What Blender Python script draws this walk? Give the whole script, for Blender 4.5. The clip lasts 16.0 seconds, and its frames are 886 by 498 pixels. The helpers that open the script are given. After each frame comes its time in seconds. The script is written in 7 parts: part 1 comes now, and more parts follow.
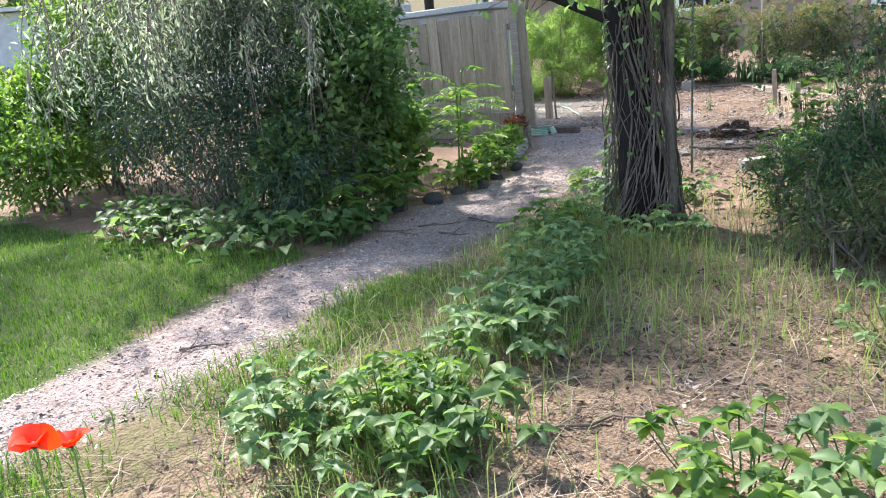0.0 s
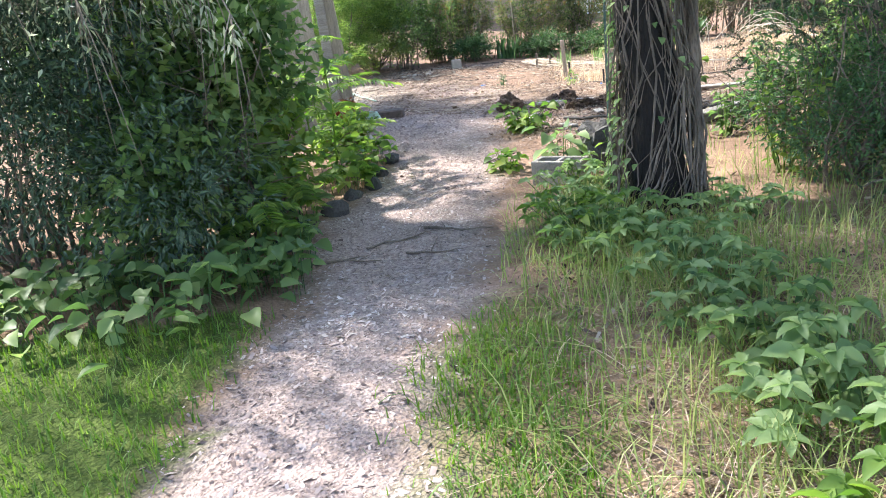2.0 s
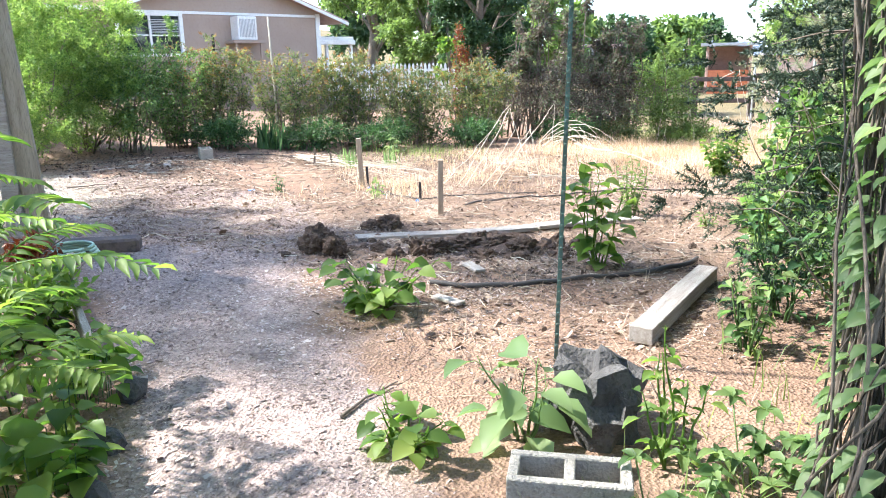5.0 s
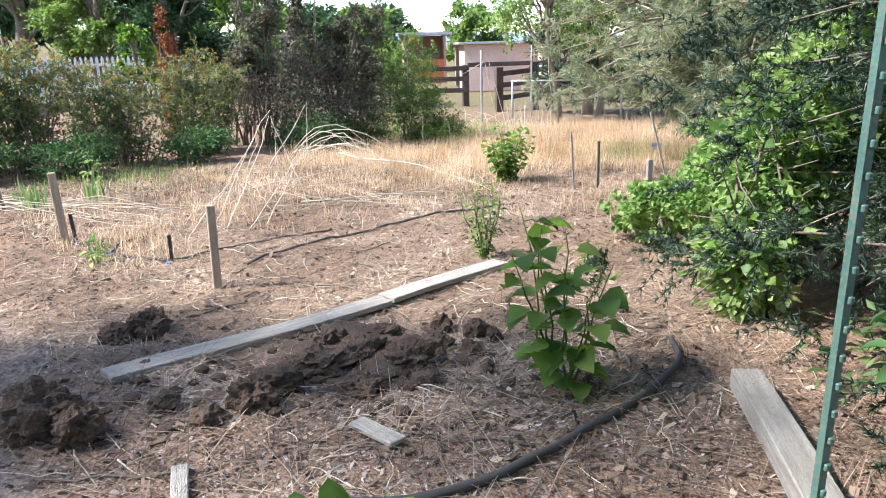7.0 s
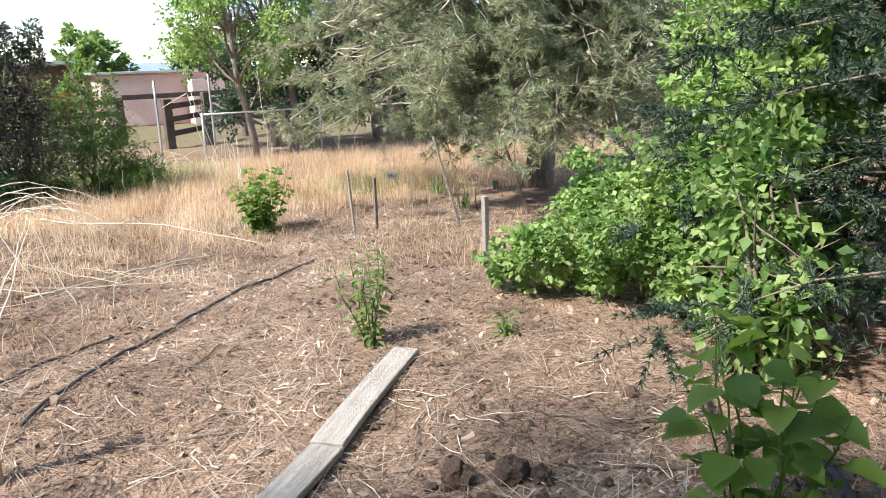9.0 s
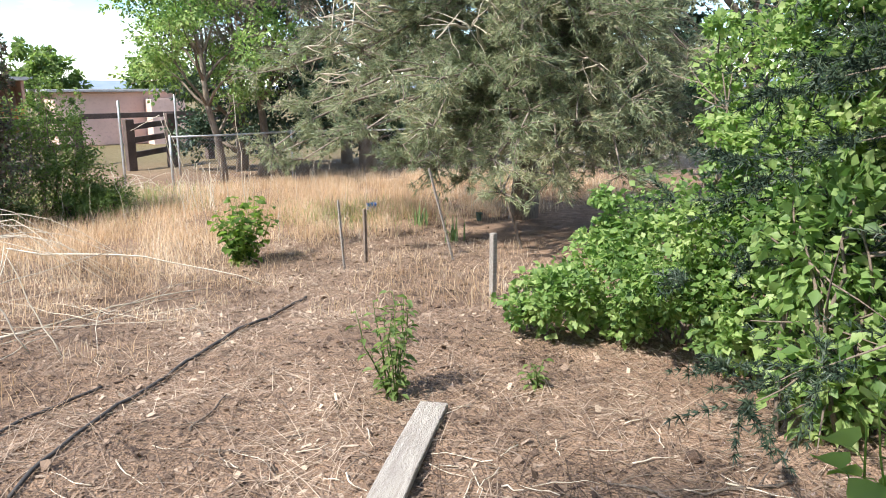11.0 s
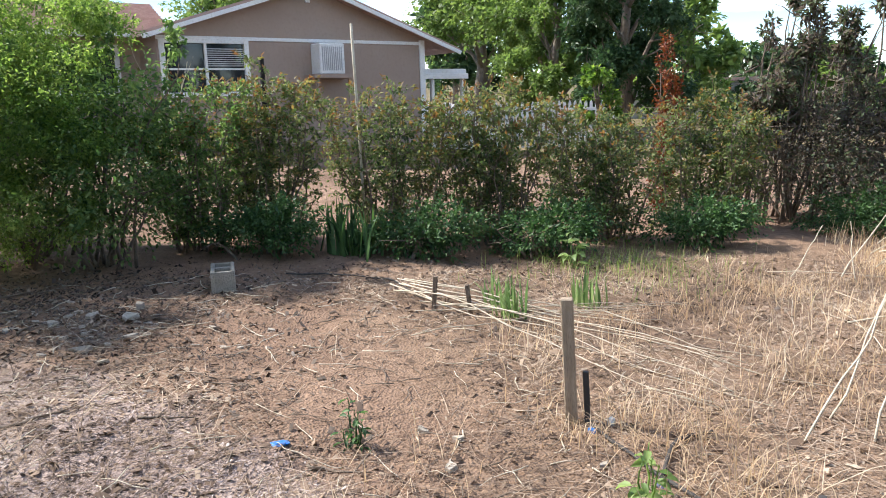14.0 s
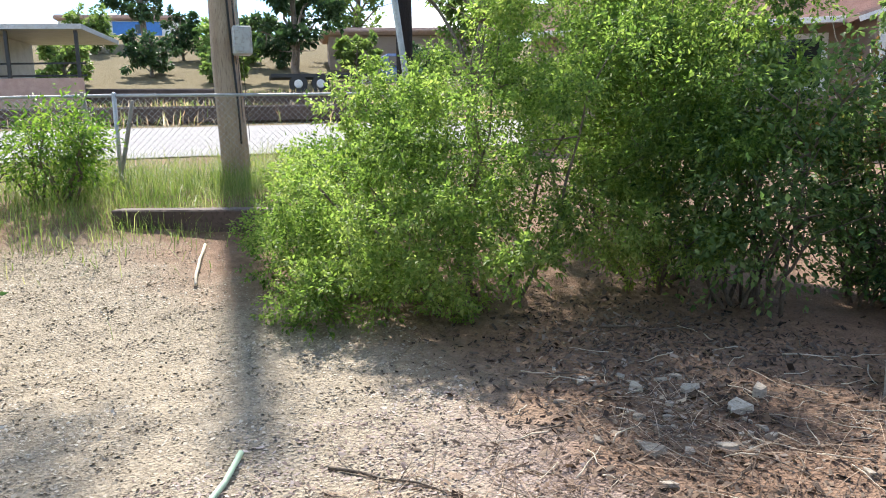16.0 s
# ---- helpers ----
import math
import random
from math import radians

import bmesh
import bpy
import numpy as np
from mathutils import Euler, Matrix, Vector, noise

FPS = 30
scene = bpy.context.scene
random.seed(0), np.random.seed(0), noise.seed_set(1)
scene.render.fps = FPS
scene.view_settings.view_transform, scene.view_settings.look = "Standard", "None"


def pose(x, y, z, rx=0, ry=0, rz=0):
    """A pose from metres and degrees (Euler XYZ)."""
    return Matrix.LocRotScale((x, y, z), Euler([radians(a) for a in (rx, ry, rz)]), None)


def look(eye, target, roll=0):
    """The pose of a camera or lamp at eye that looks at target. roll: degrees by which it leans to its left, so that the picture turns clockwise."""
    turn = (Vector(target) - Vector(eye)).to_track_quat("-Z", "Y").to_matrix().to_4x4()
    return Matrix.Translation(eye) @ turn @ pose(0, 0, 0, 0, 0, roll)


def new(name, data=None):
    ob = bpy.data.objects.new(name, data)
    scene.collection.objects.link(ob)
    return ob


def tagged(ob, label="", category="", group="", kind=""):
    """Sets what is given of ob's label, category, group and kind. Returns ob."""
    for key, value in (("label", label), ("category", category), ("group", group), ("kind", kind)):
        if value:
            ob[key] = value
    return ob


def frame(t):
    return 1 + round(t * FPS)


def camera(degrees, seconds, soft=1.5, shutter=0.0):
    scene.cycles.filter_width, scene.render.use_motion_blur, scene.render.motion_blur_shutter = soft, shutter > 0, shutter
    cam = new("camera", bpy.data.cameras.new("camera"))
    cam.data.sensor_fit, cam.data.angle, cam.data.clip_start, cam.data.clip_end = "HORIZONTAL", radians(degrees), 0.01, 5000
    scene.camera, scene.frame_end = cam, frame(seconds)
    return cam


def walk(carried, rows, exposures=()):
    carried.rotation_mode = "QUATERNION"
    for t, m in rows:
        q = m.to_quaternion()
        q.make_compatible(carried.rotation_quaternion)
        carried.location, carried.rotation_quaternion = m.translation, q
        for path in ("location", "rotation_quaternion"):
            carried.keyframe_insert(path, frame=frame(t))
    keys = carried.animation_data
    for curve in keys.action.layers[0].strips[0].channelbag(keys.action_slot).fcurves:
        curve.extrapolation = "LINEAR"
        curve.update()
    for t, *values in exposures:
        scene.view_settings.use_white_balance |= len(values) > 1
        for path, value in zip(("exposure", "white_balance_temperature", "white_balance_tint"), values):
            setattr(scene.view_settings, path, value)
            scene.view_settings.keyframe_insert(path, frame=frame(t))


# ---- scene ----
cam = camera(61.8, 16.0, 1.0)
PATH = [
    (0, (5.512, -4.059, 1.435), (3.86, -3.065, 0.901), -6.2),
    (0.5, (4.923, -4.178, 1.419), (3.318, -3.104, 0.899), -6.5),
    (1, (4.288, -4.321, 1.401), (2.78, -3.12, 0.869), -7.4),
    (1.5, (3.584, -4.37, 1.362), (2.255, -2.99, 0.786), -8.1),
    (2, (3.003, -4.287, 1.326), (1.908, -2.739, 0.69), -7.8),
    (2.5, (2.482, -4.009, 1.317), (1.622, -2.337, 0.636), -6.2),
    (3, (2.039, -3.64, 1.331), (1.348, -1.895, 0.639), -4.2),
    (3.5, (1.642, -3.15, 1.352), (1.055, -1.356, 0.691), -2.8),
    (4, (1.282, -2.566, 1.369), (0.737, -0.733, 0.781), -1.6),
    (4.2, (1.188, -2.366, 1.376), (0.657, -0.52, 0.818), -1.2),
    (6.3, (0.035, 0.015, 1.385), (0.018, 1.957, 0.906), -2.0),
    (6.5, (-0.083, 0.282, 1.395), (0.004, 2.215, 0.889), -1.9),
    (7, (-0.352, 0.86, 1.388), (0.013, 2.752, 0.853), -1.5),
    (7.5, (-0.59, 1.411, 1.389), (0.057, 3.224, 0.844), -1.0),
    (8, (-0.835, 1.964, 1.356), (0.052, 3.678, 0.83), -0.8),
    (8.5, (-1.101, 2.47, 1.346), (-0.006, 4.068, 0.85), -1.4),
    (8.7, (-1.191, 2.593, 1.379), (-0.034, 4.145, 0.878), -1.9),
    (10.8, (-1.343, 3.278, 1.43), (0.031, 4.664, 0.997), -0.4),
    (11, (-1.357, 3.276, 1.438), (-0.033, 4.714, 1.01), -0.3),
    (11.5, (-1.387, 3.278, 1.448), (-0.281, 4.892, 1.033), -0.3),
    (12, (-1.421, 3.313, 1.45), (-0.652, 5.115, 1.05), -0.7),
    (12.5, (-1.464, 3.411, 1.422), (-1.068, 5.335, 1.045), -1.9),
    (13, (-1.628, 3.648, 1.398), (-1.616, 5.615, 1.032), -2.0),
    (13.5, (-1.731, 3.911, 1.388), (-2.086, 5.845, 1.022), -1.8),
    (14, (-1.812, 4.227, 1.361), (-2.481, 6.071, 0.969), -1.8),
    (14.5, (-1.98, 4.611, 1.318), (-2.977, 6.294, 0.899), -1.7),
    (15, (-2.218, 4.969, 1.317), (-3.534, 6.415, 0.896), -1.8),
    (15.5, (-2.525, 5.411, 1.313), (-4.153, 6.504, 0.921), -2.1),
    (16, (-2.993, 5.816, 1.277), (-4.849, 6.481, 0.942), -1.4),
]
walk(cam, [(t, look(e, g, r)) for t, e, g, r in PATH], [(0, 1.65, 6250, 10), (1.5, 1.8, 6350, 10), (2.5, 2.25, 6500, 10), (3.5, 2.45, 6400, 10), (4.2, 2.45, 6300, 10), (6.3, 1.6, 6200, 10), (7, 1.55, 6200, 10), (7.5, 1.5, 6300, 10),
                                                     (8.7, 1.35, 6500, 10), (11, 1.2, 6500, 10), (12.5, 1.05, 6500, 10), (14.5, 1.15, 6600, 10), (16, 1.25, 6700, 10)])

# ---- light ----
SUN_TOWARDS = Vector((-0.80, 0.05, 0.86)).normalized()
world = bpy.data.worlds.new("sky")
scene.world = world
world.use_nodes = True
wn = world.node_tree.nodes
wl = world.node_tree.links
wn.clear()
sky = wn.new("ShaderNodeTexSky")
sky.sky_type = 'NISHITA'
sky.sun_disc = False
sky.sun_elevation = math.asin(SUN_TOWARDS.z)
sky.sun_rotation = math.atan2(SUN_TOWARDS.x, SUN_TOWARDS.y)
sky.altitude = 1500
sky.air_density, sky.dust_density, sky.ozone_density = 1.0, 0.25, 2.0
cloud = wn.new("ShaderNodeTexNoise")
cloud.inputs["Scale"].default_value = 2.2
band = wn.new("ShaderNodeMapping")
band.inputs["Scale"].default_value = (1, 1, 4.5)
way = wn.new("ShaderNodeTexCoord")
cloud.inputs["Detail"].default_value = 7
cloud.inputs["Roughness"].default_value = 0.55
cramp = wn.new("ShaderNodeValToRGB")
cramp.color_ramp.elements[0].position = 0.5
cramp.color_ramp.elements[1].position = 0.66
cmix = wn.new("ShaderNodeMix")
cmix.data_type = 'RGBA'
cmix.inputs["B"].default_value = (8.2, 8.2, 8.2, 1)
deep = wn.new("ShaderNodeHueSaturation")
deep.inputs["Saturation"].default_value = 1.15
deep.inputs["Value"].default_value = 0.9
bg = wn.new("ShaderNodeBackground")
bg.inputs["Strength"].default_value = 0.15
wo = wn.new("ShaderNodeOutputWorld")
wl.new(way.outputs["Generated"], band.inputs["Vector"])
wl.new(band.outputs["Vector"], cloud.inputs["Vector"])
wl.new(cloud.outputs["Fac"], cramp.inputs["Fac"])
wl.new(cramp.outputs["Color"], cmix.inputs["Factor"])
wl.new(sky.outputs["Color"], deep.inputs["Color"])
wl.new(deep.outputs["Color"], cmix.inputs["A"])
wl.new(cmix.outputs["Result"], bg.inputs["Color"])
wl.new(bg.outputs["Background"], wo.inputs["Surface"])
sun = new("sun", bpy.data.lights.new("sun", 'SUN'))
sun.data.energy = 4.4
sun.data.angle = radians(1.8)
sun.data.color = (1.0, 0.96, 0.90)
sun.matrix_world = look(SUN_TOWARDS * 60, (0, 0, 0))


# ---- materials ----
def material(name):
    m = bpy.data.materials.new(name)
    m.use_nodes = True
    return m, m.node_tree.nodes, m.node_tree.links, m.node_tree.nodes["Principled BSDF"]


def surface(name, colours, scale=6.0, rough=0.8, bump=0.3, stretch=(1, 1, 1), detail=6.0, metal=0.0, random=0.0, fine=9.0, island=False):
    """A worn surface: two colours at one scale, a third in fine grain, with relief."""
    m, n, l, b = material(name)
    co = n.new("ShaderNodeTexCoord")
    mp = n.new("ShaderNodeMapping")
    mp.inputs["Scale"].default_value = stretch
    l.new(co.outputs["Object"], mp.inputs["Vector"])
    big = n.new("ShaderNodeTexNoise")
    big.inputs["Scale"].default_value, big.inputs["Detail"].default_value = scale, detail
    small = n.new("ShaderNodeTexNoise")
    small.inputs["Scale"].default_value, small.inputs["Detail"].default_value = scale * fine, 4
    l.new(mp.outputs["Vector"], big.inputs["Vector"])
    l.new(mp.outputs["Vector"], small.inputs["Vector"])
    r1 = n.new("ShaderNodeValToRGB")
    r1.color_ramp.elements[0].position, r1.color_ramp.elements[1].position = 0.35, 0.65
    r1.color_ramp.elements[0].color, r1.color_ramp.elements[1].color = (*colours[0], 1), (*colours[1], 1)
    l.new(big.outputs["Fac"], r1.inputs["Fac"])
    r2 = n.new("ShaderNodeValToRGB")
    r2.color_ramp.elements[0].position, r2.color_ramp.elements[1].position = 0.5, 0.72
    r2.color_ramp.elements[0].color, r2.color_ramp.elements[1].color = (0, 0, 0, 1), (0.8, 0.8, 0.8, 1)
    l.new(small.outputs["Fac"], r2.inputs["Fac"])
    mix = n.new("ShaderNodeMix")
    mix.data_type = 'RGBA'
    mix.inputs["B"].default_value = (*colours[-1], 1)
    l.new(r2.outputs["Color"], mix.inputs["Factor"])
    l.new(r1.outputs["Color"], mix.inputs["A"])
    last = mix.outputs["Result"]
    if random:
        rnd = n.new("ShaderNodeNewGeometry" if island else "ShaderNodeObjectInfo")
        hsv = n.new("ShaderNodeHueSaturation")
        ma = n.new("ShaderNodeMapRange")
        ma.inputs["To Min"].default_value, ma.inputs["To Max"].default_value = 1 - random, 1 + random
        l.new(rnd.outputs["Random Per Island" if island else "Random"], ma.inputs["Value"])
        l.new(ma.outputs["Result"], hsv.inputs["Value"])
        l.new(last, hsv.inputs["Color"])
        last = hsv.outputs["Color"]
    l.new(last, b.inputs["Base Color"])
    b.inputs["Roughness"].default_value, b.inputs["Metallic"].default_value = rough, metal
    if bump:
        bp = n.new("ShaderNodeBump")
        bp.inputs["Strength"].default_value, bp.inputs["Distance"].default_value = bump, 0.02
        l.new(small.outputs["Fac"], bp.inputs["Height"])
        l.new(bp.outputs["Normal"], b.inputs["Normal"])
    return m


def foliage(name, colours, through_light=0.35, rough=0.5, patch=1.3):
    """Leaves: each one takes its own tone from the list, drifting over the plant, and lets some light through."""
    m, n, l, b = material(name)
    geo = n.new("ShaderNodeNewGeometry")
    co = n.new("ShaderNodeTexCoord")
    nz = n.new("ShaderNodeTexNoise")
    nz.inputs["Scale"].default_value = patch
    l.new(co.outputs["Object"], nz.inputs["Vector"])
    ad = n.new("ShaderNodeMath")
    ad.operation = 'MULTIPLY_ADD'
    ad.inputs[1].default_value = 0.62
    l.new(geo.outputs["Random Per Island"], ad.inputs[0])
    sc = n.new("ShaderNodeMath")
    sc.operation = 'MULTIPLY_ADD'
    sc.inputs[1].default_value, sc.inputs[2].default_value = 1.1, -0.35
    l.new(nz.outputs["Fac"], sc.inputs[0])
    l.new(sc.outputs[0], ad.inputs[2])
    rp = n.new("ShaderNodeValToRGB")
    els = rp.color_ramp.elements
    while len(els) < len(colours):
        els.new(0.5)
    for i, c in enumerate(colours):
        els[i].position = 0.08 + 0.84 * i / (len(colours) - 1)
        els[i].color = (*c, 1)
    l.new(ad.outputs[0], rp.inputs["Fac"])
    l.new(rp.outputs["Color"], b.inputs["Base Color"])
    b.inputs["Roughness"].default_value = rough
    b.inputs["Specular IOR Level"].default_value = 0.35
    tr = n.new("ShaderNodeBsdfTranslucent")
    hs = n.new("ShaderNodeHueSaturation")
    hs.inputs["Saturation"].default_value, hs.inputs["Value"].default_value = 1.15, 1.5
    l.new(rp.outputs["Color"], hs.inputs["Color"])
    l.new(hs.outputs["Color"], tr.inputs["Color"])
    mx = n.new("ShaderNodeMixShader")
    mx.inputs[0].default_value = through_light
    l.new(b.outputs["BSDF"], mx.inputs[1])
    l.new(tr.outputs["BSDF"], mx.inputs[2])
    l.new(mx.outputs["Shader"], n["Material Output"].inputs["Surface"])
    return m


def plain(name, colour, rough=0.5, metal=0.0):
    return surface(name, [colour, tuple(c * 0.86 for c in colour), tuple(min(1, c * 1.1) for c in colour)], 5, rough, 0.08, metal=metal)


def ground_material():
    m, n, l, b = material("ground_earth")
    co = n.new("ShaderNodeTexCoord")
    at = n.new("ShaderNodeAttribute")
    at.attribute_name = "zone"
    sep = n.new("ShaderNodeSeparateColor")
    l.new(at.outputs["Color"], sep.inputs["Color"])

    def nz(scale, detail=6, rough=0.6):
        t = n.new("ShaderNodeTexNoise")
        t.inputs["Scale"].default_value, t.inputs["Detail"].default_value, t.inputs["Roughness"].default_value = scale, detail, rough
        l.new(co.outputs["Object"], t.inputs["Vector"])
        return t.outputs["Fac"]

    def ramp(v, lo, hi, a, c):
        r = n.new("ShaderNodeValToRGB")
        r.color_ramp.elements[0].position, r.color_ramp.elements[1].position = lo, hi
        r.color_ramp.elements[0].color, r.color_ramp.elements[1].color = (*a, 1), (*c, 1)
        l.new(v, r.inputs["Fac"])
        return r.outputs["Color"]

    def mixed(f, a, c):
        x = n.new("ShaderNodeMix")
        x.data_type = 'RGBA'
        l.new(f, x.inputs["Factor"])
        l.new(a, x.inputs["A"])
        l.new(c, x.inputs["B"])
        return x.outputs["Result"]

    fine, mid, wide, grit = nz(60), nz(9), nz(0.7, 4), nz(170, 3)
    vor = n.new("ShaderNodeTexVoronoi")
    vor.inputs["Scale"].default_value = 62
    l.new(co.outputs["Object"], vor.inputs["Vector"])
    vsep = n.new("ShaderNodeSeparateColor")
    l.new(vor.outputs["Color"], vsep.inputs["Color"])
    soil = mixed(ramp(wide, 0.35, 0.65, (0, 0, 0), (1, 1, 1)), ramp(fine, 0.3, 0.7, (0.12, 0.075, 0.053), (0.31, 0.20, 0.14)), ramp(mid, 0.35, 0.68, (0.21, 0.135, 0.094), (0.38, 0.255, 0.18)))
    chips = mixed(ramp(grit, 0.38, 0.62, (0, 0, 0), (1, 1, 1)), ramp(vsep.outputs[0], 0.1, 0.95, (0.14, 0.105, 0.092), (0.48, 0.38, 0.34)), ramp(mid, 0.3, 0.7, (0.27, 0.20, 0.175), (0.44, 0.345, 0.305)))
    straw = ramp(mixed(fine, mid, grit), 0.32, 0.66, (0.075, 0.046, 0.032), (0.42, 0.295, 0.195))
    gravel = mixed(ramp(grit, 0.35, 0.65, (0, 0, 0), (1, 1, 1)), ramp(vsep.outputs[1], 0.0, 1.0, (0.17, 0.14, 0.105), (0.46, 0.40, 0.31)), ramp(mid, 0.3, 0.7, (0.26, 0.215, 0.16), (0.43, 0.365, 0.28)))
    lawn = ramp(fine, 0.3, 0.7, (0.035, 0.05, 0.012), (0.10, 0.14, 0.03))
    col = mixed(sep.outputs[1], soil, chips)
    col = mixed(sep.outputs[2], col, straw)
    col = mixed(at.outputs["Alpha"], col, gravel)
    col = mixed(sep.outputs[0], col, lawn)
    l.new(col, b.inputs["Base Color"])
    b.inputs["Roughness"].default_value = 0.95
    b.inputs["Specular IOR Level"].default_value = 0.15
    bp = n.new("ShaderNodeBump")
    bp.inputs["Strength"].default_value, bp.inputs["Distance"].default_value = 0.7, 0.02
    hm = n.new("ShaderNodeMath")
    hm.operation = 'ADD'
    l.new(fine, hm.inputs[0])
    l.new(vor.outputs["Distance"], hm.inputs[1])
    l.new(hm.outputs[0], bp.inputs["Height"])
    l.new(bp.outputs["Normal"], b.inputs["Normal"])
    return m


EARTH = ground_material()
BARK = surface("grey_bark", [(0.16, 0.125, 0.095), (0.28, 0.23, 0.185), (0.07, 0.055, 0.045)], 4, 0.95, 0.9, (1, 1, 0.25))
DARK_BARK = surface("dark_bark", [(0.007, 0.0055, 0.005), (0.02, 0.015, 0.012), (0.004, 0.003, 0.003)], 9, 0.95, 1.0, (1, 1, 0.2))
VINE_WOOD = surface("vine_wood", [(0.095, 0.075, 0.058), (0.20, 0.16, 0.125), (0.045, 0.035, 0.027)], 9, 0.9, 0.6, (1, 1, 0.3))
TWIG = surface("twig_wood", [(0.13, 0.10, 0.075), (0.23, 0.18, 0.14), (0.07, 0.055, 0.04)], 12, 0.9, 0.3)
STRAW_STALK = surface("dry_stalk", [(0.52, 0.45, 0.34), (0.64, 0.57, 0.46), (0.34, 0.27, 0.19)], 14, 0.75, 0.2)
OLD_WOOD = surface("weathered_wood", [(0.33, 0.29, 0.25), (0.46, 0.42, 0.37), (0.17, 0.14, 0.12)], 3.5, 0.9, 0.7, (1, 14, 14), random=0.12)
FENCE_WOOD = surface("fence_wood", [(0.30, 0.25, 0.19), (0.43, 0.37, 0.29), (0.17, 0.135, 0.10)], 3, 0.9, 0.6, (9, 9, 0.7), random=0.22)
STAKE_WOOD = surface("stake_wood", [(0.33, 0.25, 0.175), (0.43, 0.34, 0.25), (0.2, 0.15, 0.105)], 5, 0.85, 0.4, (8, 8, 0.8))
CORRAL_WOOD = surface("dark_stained_timber", [(0.085, 0.06, 0.05), (0.14, 0.10, 0.085), (0.05, 0.038, 0.03)], 3, 0.85, 0.5, random=0.15)
POLE_WOOD = surface("pole_wood", [(0.34, 0.25, 0.18), (0.46, 0.36, 0.27), (0.15, 0.10, 0.075)], 2.2, 0.9, 0.7, (7, 7, 0.35))
CONCRETE = surface("concrete_block", [(0.29, 0.265, 0.225), (0.38, 0.35, 0.30), (0.20, 0.18, 0.16)], 9, 0.95, 0.7)
STONE = surface("rubble_stone", [(0.36, 0.315, 0.26), (0.50, 0.45, 0.38), (0.24, 0.20, 0.165)], 8, 0.95, 0.6, random=0.2)
CLOD = surface("dug_earth", [(0.055, 0.034, 0.023), (0.115, 0.072, 0.048), (0.17, 0.115, 0.08)], 9, 1.0, 1.0)
STEEL_GREEN = surface("green_painted_steel", [(0.045, 0.10, 0.085), (0.065, 0.14, 0.115), (0.17, 0.12, 0.09)], 14, 0.5, 0.15)
GALV = surface("galvanised_steel", [(0.44, 0.45, 0.46), (0.56, 0.57, 0.58), (0.32, 0.32, 0.33)], 10, 0.45, 0.1, metal=0.7)
HOSE_BLACK = plain("black_rubber", (0.05, 0.045, 0.042), 0.8)
HOSE_GREEN = plain("green_rubber", (0.36, 0.50, 0.38), 0.5)
STUCCO = surface("brown_siding", [(0.335, 0.25, 0.20), (0.36, 0.275, 0.22), (0.31, 0.23, 0.185)], 1.4, 0.9, 0.25)
TRIM = surface("white_paint", [(0.74, 0.73, 0.70), (0.80, 0.79, 0.77), (0.6, 0.58, 0.54)], 3, 0.6, 0.1)
ROOF = surface("pink_shingle", [(0.42, 0.27, 0.22), (0.5, 0.34, 0.28), (0.32, 0.2, 0.17)], 5, 0.95, 0.5, random=0.2, island=True)
PINK_WALL = surface("pink_stucco", [(0.60, 0.42, 0.36), (0.68, 0.49, 0.42), (0.54, 0.37, 0.32)], 0.8, 0.9, 0.2)
METAL_GREY = surface("grey_sheet_metal", [(0.40, 0.40, 0.40), (0.5, 0.5, 0.5), (0.3, 0.27, 0.25)], 3, 0.5, 0.1, metal=0.3)
BLUE_PAINT = plain("blue_paint", (0.05, 0.22, 0.62), 0.45)
TRUCK_BLUE = plain("truck_blue", (0.10, 0.16, 0.30), 0.35)
BLACK = plain("black_metal", (0.02, 0.02, 0.02), 0.5)
RED_POT = surface("terracotta", [(0.42, 0.13, 0.06), (0.5, 0.18, 0.09), (0.3, 0.09, 0.05)], 9, 0.85, 0.4)
RED_PETAL = foliage("red_petal", [(0.75, 0.03, 0.01), (0.95, 0.08, 0.02)], 0.4)
BLUE_PLASTIC = plain("blue_plastic", (0.03, 0.18, 0.55), 0.35)
WHITE_PLASTIC = plain("white_plastic", (0.75, 0.75, 0.74), 0.4)
TARP = surface("grey_weathered_stump", [(0.045, 0.042, 0.04), (0.09, 0.085, 0.08), (0.025, 0.023, 0.022)], 7, 0.8, 0.7)
ROAD = surface("gravel_road", [(0.273, 0.260, 0.260), (0.325, 0.312, 0.305), (0.215, 0.202, 0.195)], 3, 0.95, 0.4)
# The blue of distance haze is put into the hill colour.
HILL = surface("haze_tinted_hill", [(0.17, 0.22, 0.30), (0.21, 0.26, 0.34), (0.15, 0.2, 0.27)], 0.004, 1.0, 0.0)
GLASS, _n, _l, _b = material("window_glass")
_b.inputs["Base Color"].default_value = (0.02, 0.024, 0.028, 1)
_b.inputs["Roughness"].default_value = 0.04
ROOM_SHADE = plain("painted_room_shade", (0.03, 0.03, 0.032), 0.9)

